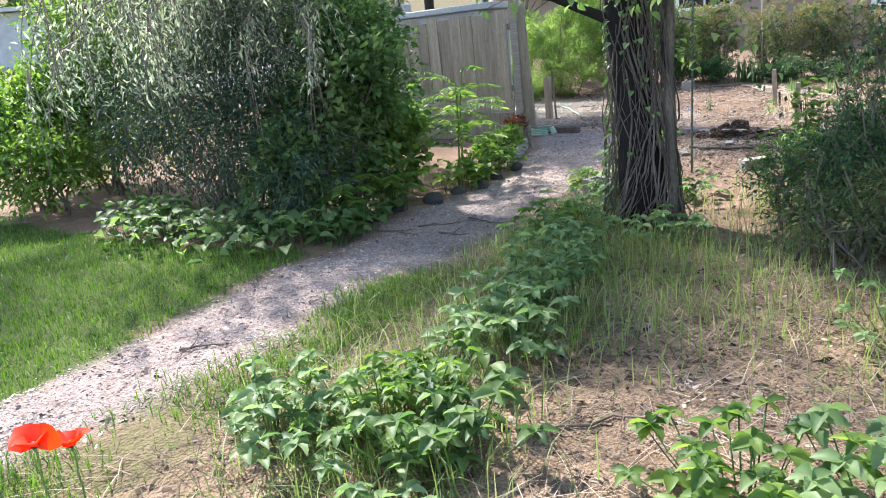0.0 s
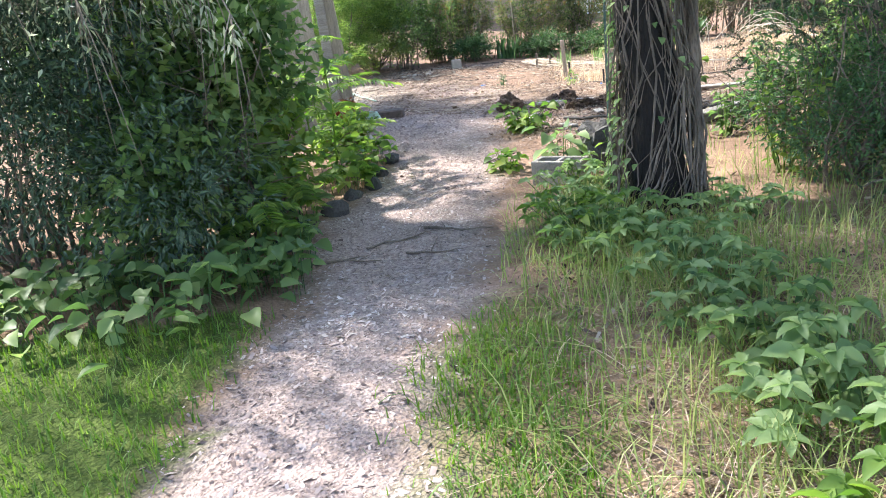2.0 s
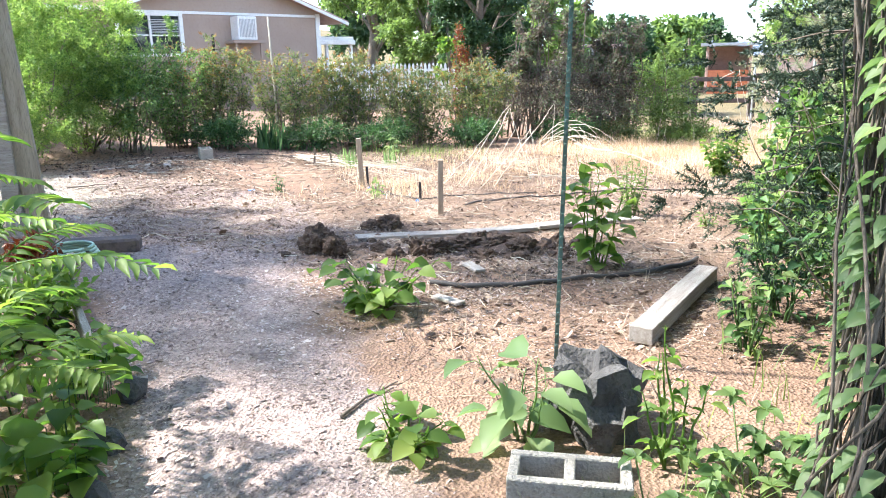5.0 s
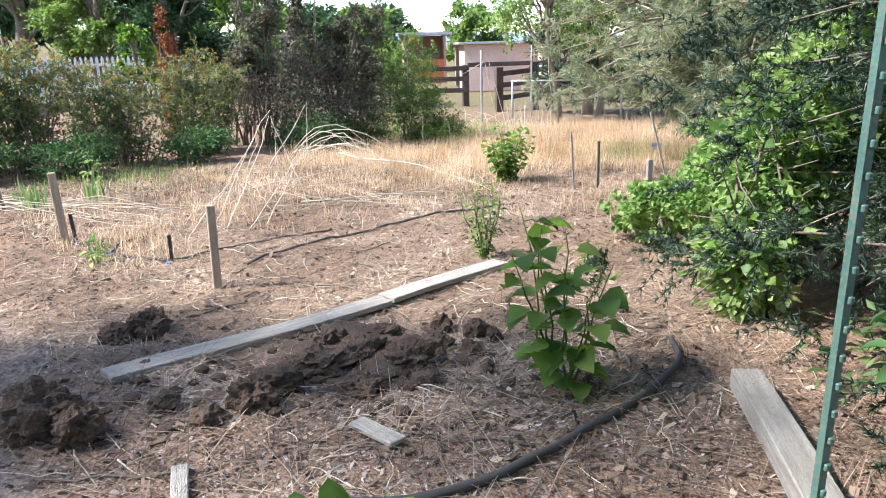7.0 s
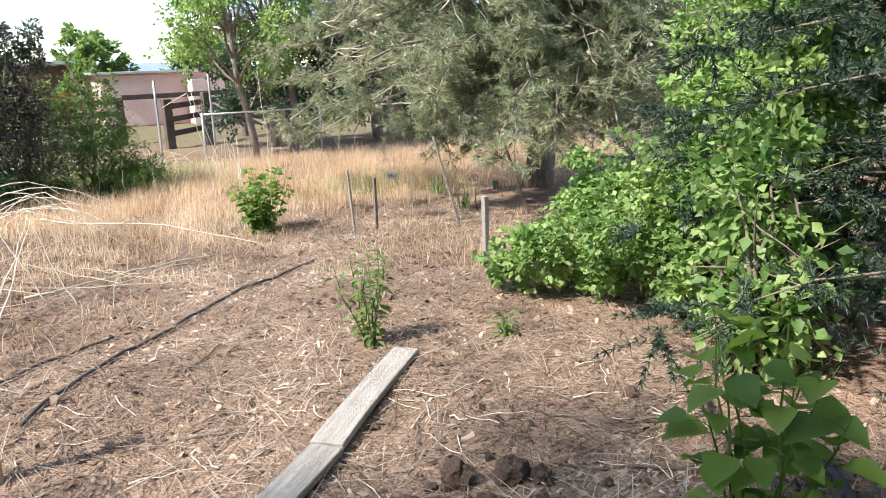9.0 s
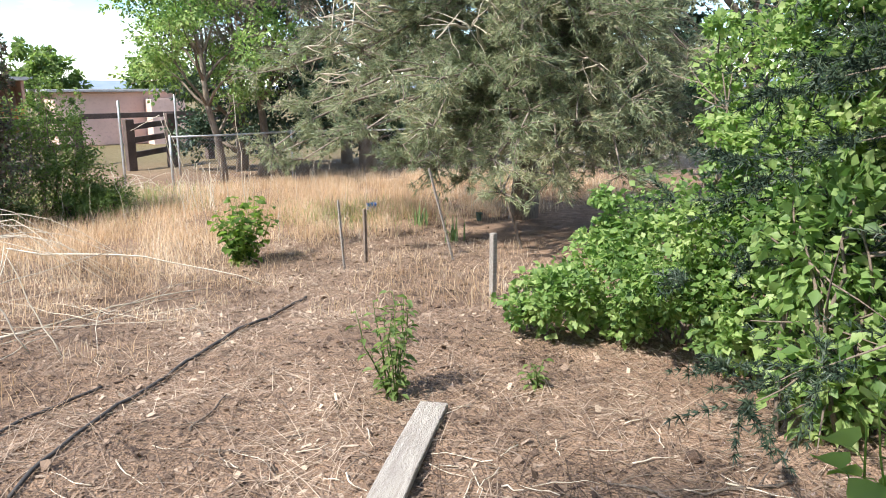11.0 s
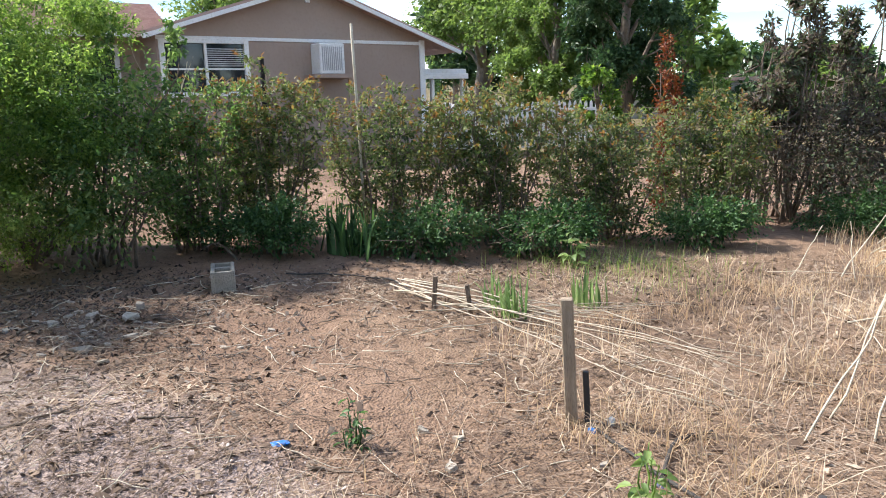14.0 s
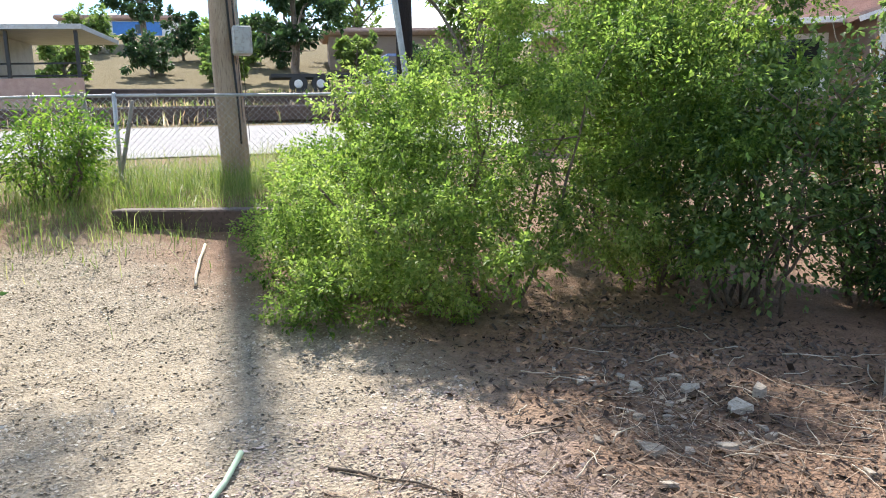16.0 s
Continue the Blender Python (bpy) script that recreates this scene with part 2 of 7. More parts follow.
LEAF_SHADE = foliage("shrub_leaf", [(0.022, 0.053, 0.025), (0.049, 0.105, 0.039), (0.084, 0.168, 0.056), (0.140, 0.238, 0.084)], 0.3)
LEAF_JUNIPER = foliage("juniper_leaf", [(0.016, 0.036, 0.024), (0.036, 0.07, 0.040), (0.066, 0.106, 0.06), (0.12, 0.16, 0.092)], 0.15)
# Juniper greens darkened to about 0.7: the conifer's shade is in the colour.
LEAF_CONIFER_SHADED = foliage("shaded_conifer_needle", [(0.012, 0.024, 0.017), (0.026, 0.046, 0.028), (0.048, 0.074, 0.043), (0.09, 0.115, 0.066)], 0.12)
LEAF_BRIGHT = foliage("bright_leaf", [(0.045, 0.095, 0.022), (0.105, 0.185, 0.042), (0.175, 0.265, 0.062), (0.27, 0.345, 0.09)], 0.55)
LEAF_HEDGE = foliage("hedge_leaf", [(0.035, 0.065, 0.025), (0.075, 0.12, 0.045), (0.13, 0.175, 0.065), (0.19, 0.215, 0.09), (0.24, 0.16, 0.08)], 0.42)
LEAF_ROSE = foliage("grey_hedge_leaf", [(0.04, 0.07, 0.028), (0.085, 0.13, 0.048), (0.15, 0.19, 0.07), (0.22, 0.245, 0.10), (0.30, 0.22, 0.09)], 0.45)
LEAF_PURPLE = foliage("purple_leaf", [(0.045, 0.042, 0.035), (0.09, 0.075, 0.060), (0.15, 0.115, 0.09), (0.09, 0.13, 0.06), (0.17, 0.19, 0.12)], 0.35)
LEAF_TIP = foliage("new_tip_leaf", [(0.13, 0.14, 0.05), (0.21, 0.19, 0.065), (0.25, 0.145, 0.065), (0.19, 0.085, 0.045)], 0.45)
LEAF_BUSH = foliage("bush_leaf", [(0.07, 0.125, 0.036), (0.145, 0.225, 0.062), (0.23, 0.32, 0.092), (0.34, 0.40, 0.135)], 0.6)
DARK_LITTER = foliage("dark_leaf_litter", [(0.025, 0.018, 0.015), (0.07, 0.05, 0.04), (0.15, 0.115, 0.09), (0.36, 0.30, 0.25)], 0.05, 0.9)
LEAF_RED = foliage("rust_leaf", [(0.12, 0.035, 0.02), (0.22, 0.07, 0.035), (0.28, 0.12, 0.05)], 0.3)
LEAF_VINE = foliage("vine_leaf", [(0.07, 0.135, 0.04), (0.165, 0.265, 0.08), (0.285, 0.39, 0.135), (0.43, 0.50, 0.225)], 0.48)
LEAF_WEED = foliage("weed_leaf", [(0.085, 0.15, 0.06), (0.145, 0.225, 0.085), (0.225, 0.31, 0.13), (0.33, 0.41, 0.20)], 0.45)
LEAF_BOUGH = foliage("grey_bough_leaf", [(0.14, 0.18, 0.11), (0.24, 0.28, 0.18), (0.34, 0.38, 0.26), (0.46, 0.48, 0.36)], 0.5)
LEAF_TREE = foliage("tree_leaf", [(0.028, 0.058, 0.027), (0.052, 0.096, 0.04), (0.085, 0.14, 0.058)], 0.35)
LEAF_POPLAR = foliage("poplar_leaf", [(0.09, 0.145, 0.045), (0.15, 0.22, 0.07), (0.23, 0.30, 0.10)], 0.5)
LEAF_MID = foliage("mid_green_leaf", [(0.045, 0.088, 0.032), (0.095, 0.165, 0.055), (0.16, 0.24, 0.082), (0.25, 0.325, 0.12)], 0.5)
NEEDLE = foliage("pine_needle", [(0.10, 0.135, 0.075), (0.19, 0.23, 0.125), (0.30, 0.33, 0.19), (0.42, 0.40, 0.26)], 0.3)
DEAD_TWIG = foliage("dead_twig", [(0.20, 0.16, 0.13), (0.3, 0.25, 0.2), (0.36, 0.31, 0.26)], 0.05, 0.9)
GRASS = foliage("lawn_grass", [(0.055, 0.115, 0.018), (0.085, 0.165, 0.026), (0.13, 0.215, 0.04), (0.19, 0.26, 0.07)], 0.4)
WILD_GRASS = foliage("wild_grass", [(0.10, 0.16, 0.04), (0.17, 0.24, 0.07), (0.26, 0.31, 0.11), (0.42, 0.40, 0.2)], 0.45)
DRY_GRASS = foliage("dry_grass", [(0.38, 0.26, 0.16), (0.51, 0.375, 0.245), (0.63, 0.495, 0.35), (0.74, 0.64, 0.50)], 0.45, 0.8)
LITTER = foliage("straw_litter", [(0.05, 0.033, 0.026), (0.14, 0.095, 0.068), (0.28, 0.20, 0.145), (0.56, 0.45, 0.34)], 0.1, 0.9)
CHIP = foliage("wood_chip", [(0.10, 0.07, 0.06), (0.25, 0.19, 0.17), (0.40, 0.325, 0.295), (0.62, 0.54, 0.50)], 0.05, 0.9)
PEBBLE = foliage("pebble", [(0.2, 0.165, 0.125), (0.34, 0.29, 0.22), (0.44, 0.38, 0.30), (0.58, 0.53, 0.45)], 0.0, 0.9)


# ---- building tools ----
def rng(seed):
    return np.random.default_rng(seed)


def step(v, a, b):
    k = np.clip((np.asarray(v, float) - a) / (b - a), 0, 1)
    return k * k * (3 - 2 * k)


def land(x, y):
    """Height of the ground."""
    x, y = np.asarray(x, float), np.asarray(y, float)
    z = 0.03 - 0.10 * step(y, -3, 0) - 0.17 * step(y, 3, 6) * step(x, -6.5, -2.5) - 0.27 * step(x, -1, 2.5) * step(y, 6.5, 11) + 0.65 * step(-x, 7, 13)
    return z + 0.085 * np.clip(-x - 14, 0, 30) + 0.2 * np.clip(-x - 44, 0, 40) - 0.02 * np.clip(y - 16, 0, 40) * step(x, -4, 4)


def bumps(x, y):
    return 0.012 * (np.sin(7.1 * x + 1.3 * y) * np.sin(6.3 * y - 2.1 * x) + 0.7 * np.sin(13.7 * x - 5.1 * y + 1) * np.sin(11.9 * y + 4.3 * x)) + 0.02 * np.sin(1.9 * x + 0.4) * np.sin(2.3 * y + 1.1)


def top_of(x, y):
    return land(x, y) + bumps(x, y) * step(-np.hypot(x + 1, y - 4), -40, -18)


def inside(poly, x, y):
    c = np.zeros(np.shape(x), bool)
    for (x0, y0), (x1, y1) in zip(poly, poly[1:] + poly[:1]):
        if y0 != y1:
            c ^= ((y0 > y) != (y1 > y)) & (x < (x1 - x0) * (y - y0) / (y1 - y0) + x0)
    return c


def edge_distance(poly, x, y):
    """Signed distance to the outline, positive inside."""
    d = np.full(np.shape(x), 1e9)
    for (x0, y0), (x1, y1) in zip(poly, poly[1:] + poly[:1]):
        ax, ay = x1 - x0, y1 - y0
        k = np.clip(((x - x0) * ax + (y - y0) * ay) / (ax * ax + ay * ay), 0, 1)
        d = np.minimum(d, np.hypot(x - x0 - k * ax, y - y0 - k * ay))
    return np.where(inside(poly, x, y), d, -d)


def scatter(r, poly, n, fade=0.0):
    p = np.array(poly)
    lo, hi = p.min(0), p.max(0)
    q = r.uniform(lo, hi, (n * 3, 2))
    d = edge_distance(poly, q[:, 0], q[:, 1])
    keep = d > (r.normal(0, fade, len(q)) if fade else 0)
    return q[keep][:n]


def mesh_of(name, v, f, mat, smooth=False):
    """A mesh from arrays; f has one row per face, all of one length."""
    v, f = np.asarray(v, np.float32), np.asarray(f, np.int32)
    me = bpy.data.meshes.new(name)
    me.vertices.add(len(v))
    me.vertices.foreach_set("co", v.ravel())
    me.loops.add(f.size)
    me.loops.foreach_set("vertex_index", f.ravel())
    me.polygons.add(len(f))
    me.polygons.foreach_set("loop_start", np.arange(0, f.size, f.shape[1], dtype=np.int32))
    if smooth:
        me.polygons.foreach_set("use_smooth", np.ones(len(f), bool))
    me.update(calc_edges=True)
    me.materials.append(mat)
    return me


def put(name, me, parent=None, label="", loc=None):
    ob = new(name, me)
    if loc is not None:
        ob.location = loc
    if parent is not None:
        ob.parent = parent
    if label:
        ob["label"] = label
    return ob


def part(name, bm, mat, parent=None, label="", smooth=False, loc=None):
    """A bmesh as one mesh object under a thing or a part."""
    me = bpy.data.meshes.new(name)
    bm.to_mesh(me)
    bm.free()
    me.materials.append(mat)
    if smooth:
        me.polygons.foreach_set("use_smooth", np.ones(len(me.polygons), bool))
    return put(name, me, parent, label, loc)


def thing(name, x, y, label, category, group="", z=None, turn=0.0, kind=""):
    ob = new(name)
    ob.empty_display_size = 0.1
    ob.matrix_world = pose(x, y, float(top_of(x, y)) if z is None else z, 0, 0, turn)
    return tagged(ob, label, category, group, kind)


def box(bm, lo, hi, bevel=0.0, rough=0.0, seed=0):
    c = [(a + b) / 2 for a, b in zip(lo, hi)]
    s = [abs(b - a) for a, b in zip(lo, hi)]
    g = bmesh.ops.create_cube(bm, size=1, matrix=Matrix.Translation(c) @ Matrix.Diagonal((*s, 1)))
    if bevel:
        es = list({e for v in g["verts"] for e in v.link_edges})
        bmesh.ops.bevel(bm, geom=es, offset=bevel, segments=1, affect='EDGES')
    return bm


def boxes(*list_of, bevel=0.0):
    bm = bmesh.new()
    for lo, hi in list_of:
        box(bm, lo, hi, bevel)
    return bm


def tube_arrays(points, radii, sides=6, cap=True):
    p = np.asarray(points, float)
    r = np.broadcast_to(np.asarray(radii, float), (len(p),))
    t = np.gradient(p, axis=0)
    t /= np.linalg.norm(t, axis=1, keepdims=True) + 1e-9
    ref = np.where(np.abs(t[:, 2:3]) > 0.9, np.array([[1.0, 0, 0]]), np.array([[0, 0, 1.0]]))
    u = np.cross(t, ref)
    u /= np.linalg.norm(u, axis=1, keepdims=True) + 1e-9
    w = np.cross(t, u)
    a = np.linspace(0, 2 * np.pi, sides, endpoint=False)
    v = p[:, None, :] + r[:, None, None] * (np.cos(a)[None, :, None] * u[:, None, :] + np.sin(a)[None, :, None] * w[:, None, :])
    n = len(p)
    i = np.arange(n - 1)[:, None] * sides
    j = np.arange(sides)[None, :]
    k = (j + 1) % sides
    f = np.stack([i + j, i + k, i + sides + k, i + sides + j], -1).reshape(-1, 4)
    v = v.reshape(-1, 3)
    if cap:
        f = np.vstack([f, [[n * sides - sides + q for q in (0, 1, 2, sides - 1 if sides > 3 else 2)]]]) if sides == 4 else f
        v = np.vstack([v, p[-1] + t[-1] * r[-1] * 0.6, p[0] - t[0] * r[0] * 0.3])
        e = np.arange(sides)
        last = (n - 1) * sides
        capf = np.stack([last + e, last + (e + 1) % sides, np.full(sides, n * sides), np.full(sides, n * sides)], -1)
        capb = np.stack([(e + 1) % sides, e, np.full(sides, n * sides + 1), np.full(sides, n * sides + 1)], -1)
        f = np.vstack([f[:(n - 1) * sides], capf, capb])
    return v, f


def stack(parts):
    vs, fs, o = [], [], 0
    for v, f in parts:
        vs.append(v)
        fs.append(np.asarray(f) + o)
        o += len(v)
    return np.vstack(vs), np.vstack(fs)


def tubes(name, list_of, mat, parent=None, label="", sides=6, loc=None):
    v, f = stack([tube_arrays(p, r, sides) for p, r in list_of])
    # end caps are triangles: split every quad so that all faces have three corners
    tri = np.vstack([f[:, [0, 1, 2]], f[:, [0, 2, 3]]])
    tri = tri[(tri[:, 0] != tri[:, 1]) & (tri[:, 1] != tri[:, 2]) & (tri[:, 2] != tri[:, 0])]
    return put(name, mesh_of(name, v, tri, mat, True), parent, label, loc)


def bend(r, a, b, n=6, sag=0.0, wander=0.05):
    """A crooked line from a to b."""
    a, b = np.asarray(a, float), np.asarray(b, float)
    k = np.linspace(0, 1, n)[:, None]
    p = a + (b - a) * k
    p[:, 2] += sag * 4 * (k * (1 - k))[:, 0]
    w = np.cumsum(r.normal(0, wander, (n, 3)), 0)
    w -= w[0] + (w[-1] - w[0]) * k
    return p + w * np.linalg.norm(b - a) * 0.6


def unit(a):
    return a / (np.linalg.norm(a, axis=-1, keepdims=True) + 1e-9)


def leaves(r, at, out, size, slim=0.5, fold=0.25, droop=0.3):
    """Folded leaves, two triangles each: at, the stalk end of each; out, the way it points."""
    n = len(at)
    d = unit(out + r.normal(0, 0.45, (n, 3)) - np.array([0, 0, droop]))
    side = unit(np.cross(d, r.normal(0, 1, (n, 3)) * 0.55 + np.array([0, 0, 1.0])))
    up = np.cross(side, d)
    s = np.broadcast_to(size, (n,))[:, None] * r.uniform(0.65, 1.3, (n, 1))
    mid = at + d * s * 0.45
    v = np.stack([at, mid + side * s * slim * 0.5 + up * s * fold * 0.4, at + d * s - up * s * fold * 0.3, mid - side * s * slim * 0.5 + up * s * fold * 0.4], 1).reshape(-1, 3)
    i = np.arange(n)[:, None] * 4
    return v, np.vstack([i + [0, 1, 2], i + [0, 2, 3]])


def broad_leaves(r, at, d, size, slim=0.75, cup=0.18, notch=0.0):
    """Broad leaves of eight triangles with a midrib, a waist and a drooping tip."""
    n = len(at)
    d = unit(d)
    side = unit(np.cross(d, r.normal(0, 1, (n, 3)) * 0.3 + np.array([0, 0, 1.0])))
    up = np.cross(side, d)
    s = np.broadcast_to(size, (n,))[:, None] * r.uniform(0.7, 1.25, (n, 1))

    def p(along, across, rise):
        return at + d * s * along + side * s * across * slim + up * s * rise
    v = np.stack([p(0, 0, 0), p(0.34, 0, -0.02), p(0.7, 0, -0.06), p(1.0, 0, -0.2), p(0.12 - notch, 0.33, cup * .6), p(0.42, 0.5, cup), p(0.76, 0.3, cup * 0.2),
                  p(0.12 - notch, -0.33, cup * .6), p(0.42, -0.5, cup), p(0.76, -0.3, cup * 0.2)], 1).reshape(-1, 3)
    t = [(0, 4, 1), (4, 5, 1), (1, 5, 2), (5, 6, 2), (2, 6, 3), (0, 1, 7), (7, 1, 8), (1, 2, 8), (8, 2, 9), (2, 3, 9)]
    i = np.arange(n)[:, None] * 10
    return v, np.vstack([i + list(q) for q in t])


def blades(r, at, height, width, lean=0.5, lie=0.0):
    """Bent grass blades, three triangles each."""
    n = len(at)
    a = r.uniform(0, 2 * np.pi, n)
    h = np.broadcast_to(height, (n,)) * r.uniform(0.55, 1.35, n)
    w = np.broadcast_to(width, (n,)) * r.uniform(0.7, 1.3, n)
    l = np.abs(r.normal(0, lean, n)) + lie
    dx, dy = np.cos(a), np.sin(a)
    sx, sy = -dy * w[:, None].ravel() * 0.5, dx * w * 0.5
    reach1, reach2 = h * l * 0.3, h * l
    z1, z2 = h * 0.55 / np.sqrt(1 + l * l * .3), h / np.sqrt(1 + l * l)

    def p(x, y, z):
        return np.stack([at[:, 0] + x, at[:, 1] + y, at[:, 2] + z], -1)
    v = np.stack([p(sx, sy, 0), p(-sx, -sy, 0), p(dx * reach1 + sx * .8, dy * reach1 + sy * .8, z1), p(dx * reach1 - sx * .8, dy * reach1 - sy * .8, z1), p(dx * reach2, dy * reach2, z2)], 1).reshape(-1, 3)
    i = np.arange(n)[:, None] * 5
    return v, np.vstack([i + [0, 1, 2], i + [1, 3, 2], i + [2, 3, 4]])


def flakes(r, at, size, tilt=0.35, slim=0.5):
    """Small flat chips lying on the ground, with some thickness from their tilt."""
    n = len(at)
    a = r.uniform(0, 2 * np.pi, n)
    d = np.stack([np.cos(a), np.sin(a), r.normal(0, tilt, n)], -1)
    nrm = unit(np.stack([r.normal(0, tilt, n), r.normal(0, tilt, n), np.ones(n)], -1))
    side = np.cross(nrm, d)
    s = np.broadcast_to(size, (n,))[:, None] * r.uniform(0.4, 1.5, (n, 1))
    w = s * slim * r.uniform(0.5, 1.3, (n, 1))
    up = nrm * s * 0.12
    c = at + nrm * s * 0.08
    v = np.stack([c - d * s * .5 - side * w * .5, c + d * s * .5 - side * w * .35, c + d * s * .45 + side * w * .5, c - d * s * .5 + side * w * .4, c + up], 1).reshape(-1, 3)
    i = np.arange(n)[:, None] * 5
    return v, np.vstack([i + [0, 1, 4], i + [1, 2, 4], i + [2, 3, 4], i + [3, 0, 4]])


def needles(r, at, d, length, count=9, spread=0.7, width=0.0035):
    """Tufts of needles that fan out from twig ends."""
    n = len(at)
    dd = unit(np.repeat(unit(d), count, 0) + r.normal(0, spread, (n * count, 3)))
    p = np.repeat(at, count, 0)
    s = length * r.uniform(0.6, 1.2, (n * count, 1))
    side = unit(np.cross(dd, r.normal(0, 1, (n * count, 3)))) * width
    v = np.stack([p - side, p + side, p + dd * s], 1).reshape(-1, 3)
    return v, np.arange(n * count * 3).reshape(-1, 3)


def crown_points(r, blobs, n, per=30, loose=0.22, shell=0.55):
    """Leaf places along arching shoots that fill a crown of ellipsoids (x, y, z, rx, ry, rz): places, ways out and shoot middles."""
    b = np.array(blobs, float)
    vol = b[:, 3] * b[:, 4] * b[:, 5]
    m = max(2, n // per)
    which = r.choice(len(b), m, p=(vol ** 0.67) / (vol ** 0.67).sum())
    # shoots gather in sprays, so that the crown has lobes and gaps
    sprays = max(3, m // 7)
    sd = unit(r.normal(0, 1, (sprays, 3)) + np.array([0, 0, 0.25]))
    d = unit(sd[r.integers(0, sprays, m)] + r.normal(0, 0.28, (m, 3)))
    reach = r.uniform(0.72, 1.12, m)[:, None] * np.where(r.random(m) < 0.1, 1.18, 1.0)[:, None]
    tip = b[which, :3] + d * reach * b[which, 3:]
    foot = b[which, :3] + d * b[which, 3:] * (shell * r.uniform(0.35, 0.95, m)[:, None]) - np.array([0, 0, 0.12]) * b[which, 5:6]
    k = np.tile(np.linspace(0.0, 1.0, per), m)[:, None] + r.uniform(-0.05, 0.05, (m * per, 1))
    f, t = np.repeat(foot, per, 0), np.repeat(tip, per, 0)
    arch = np.repeat(np.linalg.norm(tip - foot, axis=1), per)[:, None] * 0.16
    at = f + (t - f) * k + np.array([0, 0, 1.0]) * arch * 4 * k * (1 - k) * 0.5
    width = loose * np.repeat(np.clip(b[which, 3:].mean(1), 0.15, 1.0), per)[:, None] * (0.65 - 0.45 * k)
    off = r.normal(0, 1, at.shape) * width * 0.6
    return at + off, unit(t - f) * 0.6 + unit(off) * 0.7, (foot + tip) / 2


def shrub(name, x, y, blobs, n, leaf, mat, label, group="", seed=1, stems=9, slim=0.5, per=30, loose=0.22, droop=0.3, shell=0.55, wood=None, category="shrub", lowest=0.02, keep=None, stem=0.018, extra=None):
    """A shrub or a small tree: stems from the foot to the clumps, and a crown of separate leaves."""
    r = rng(seed)
    z0 = float(top_of(x, y))
    ob = thing(name, x, y, label, category, group)
    at, out, c = crown_points(r, blobs, n, per, loose, shell)
    gz = top_of(at[:, 0] + x, at[:, 1] + y) - z0
    ok = at[:, 2] > gz + lowest
    if keep is not None:
        ok &= keep(at[:, 0] + x, at[:, 1] + y, at[:, 2] + z0)
    at, out = at[ok], out[ok]
    v, f = leaves(r, at, out, leaf, slim, 0.25, droop)
    crown = put("crown", mesh_of("crown", v, f, mat), ob)
    crown["kind"] = "stuff"
    cc = c[c[:, 2] > 0.15]
    if keep is not None:
        cc = cc[keep(cc[:, 0] + x, cc[:, 1] + y, cc[:, 2] + z0)]
    lines = []
    for i in r.permutation(len(cc))[:stems]:
        foot = np.array([r.normal(0, 0.09), r.normal(0, 0.09), -0.03]) + np.array([cc[i, 0], cc[i, 1], 0]) * 0.3
        p = bend(r, foot, cc[i], 7, 0.05, 0.06)
        lines.append((p, np.linspace(stem, stem * 0.25, 7)))
        for _ in range(3):
            j = r.integers(3, 6)
            e = p[j] + unit(r.normal(0, 1, 3) + np.array([0, 0, 0.5])) * r.uniform(0.15, 0.45)
            lines.append((bend(r, p[j], e, 4), np.linspace(stem * 0.4, stem * 0.12, 4)))
    if lines:
        tubes("branch", lines, wood or TWIG, ob, sides=5)["kind"] = "stuff"
    return ob


def clumped(seed, blobs, each=9, size=0.3, core=0.72):
    """The same ellipsoids, a little smaller, with many round clumps set over their outsides."""
    r = rng(seed)
    out = []
    for x, y, z, a, b, c in blobs:
        out.append((x, y, z, a * core, b * core, c * core))
        for _ in range(each):
            d = unit(r.normal(0, 1, 3) + np.array([0, 0, 0.35]))
            s = size * r.uniform(0.6, 1.25) * min(1.0, 0.45 + 0.55 * a)
            k = r.uniform(0.72, 1.0)
            out.append((x + d[0] * a * k, y + d[1] * b * k, z + d[2] * c * k, s, s, s * 0.75))
    return out


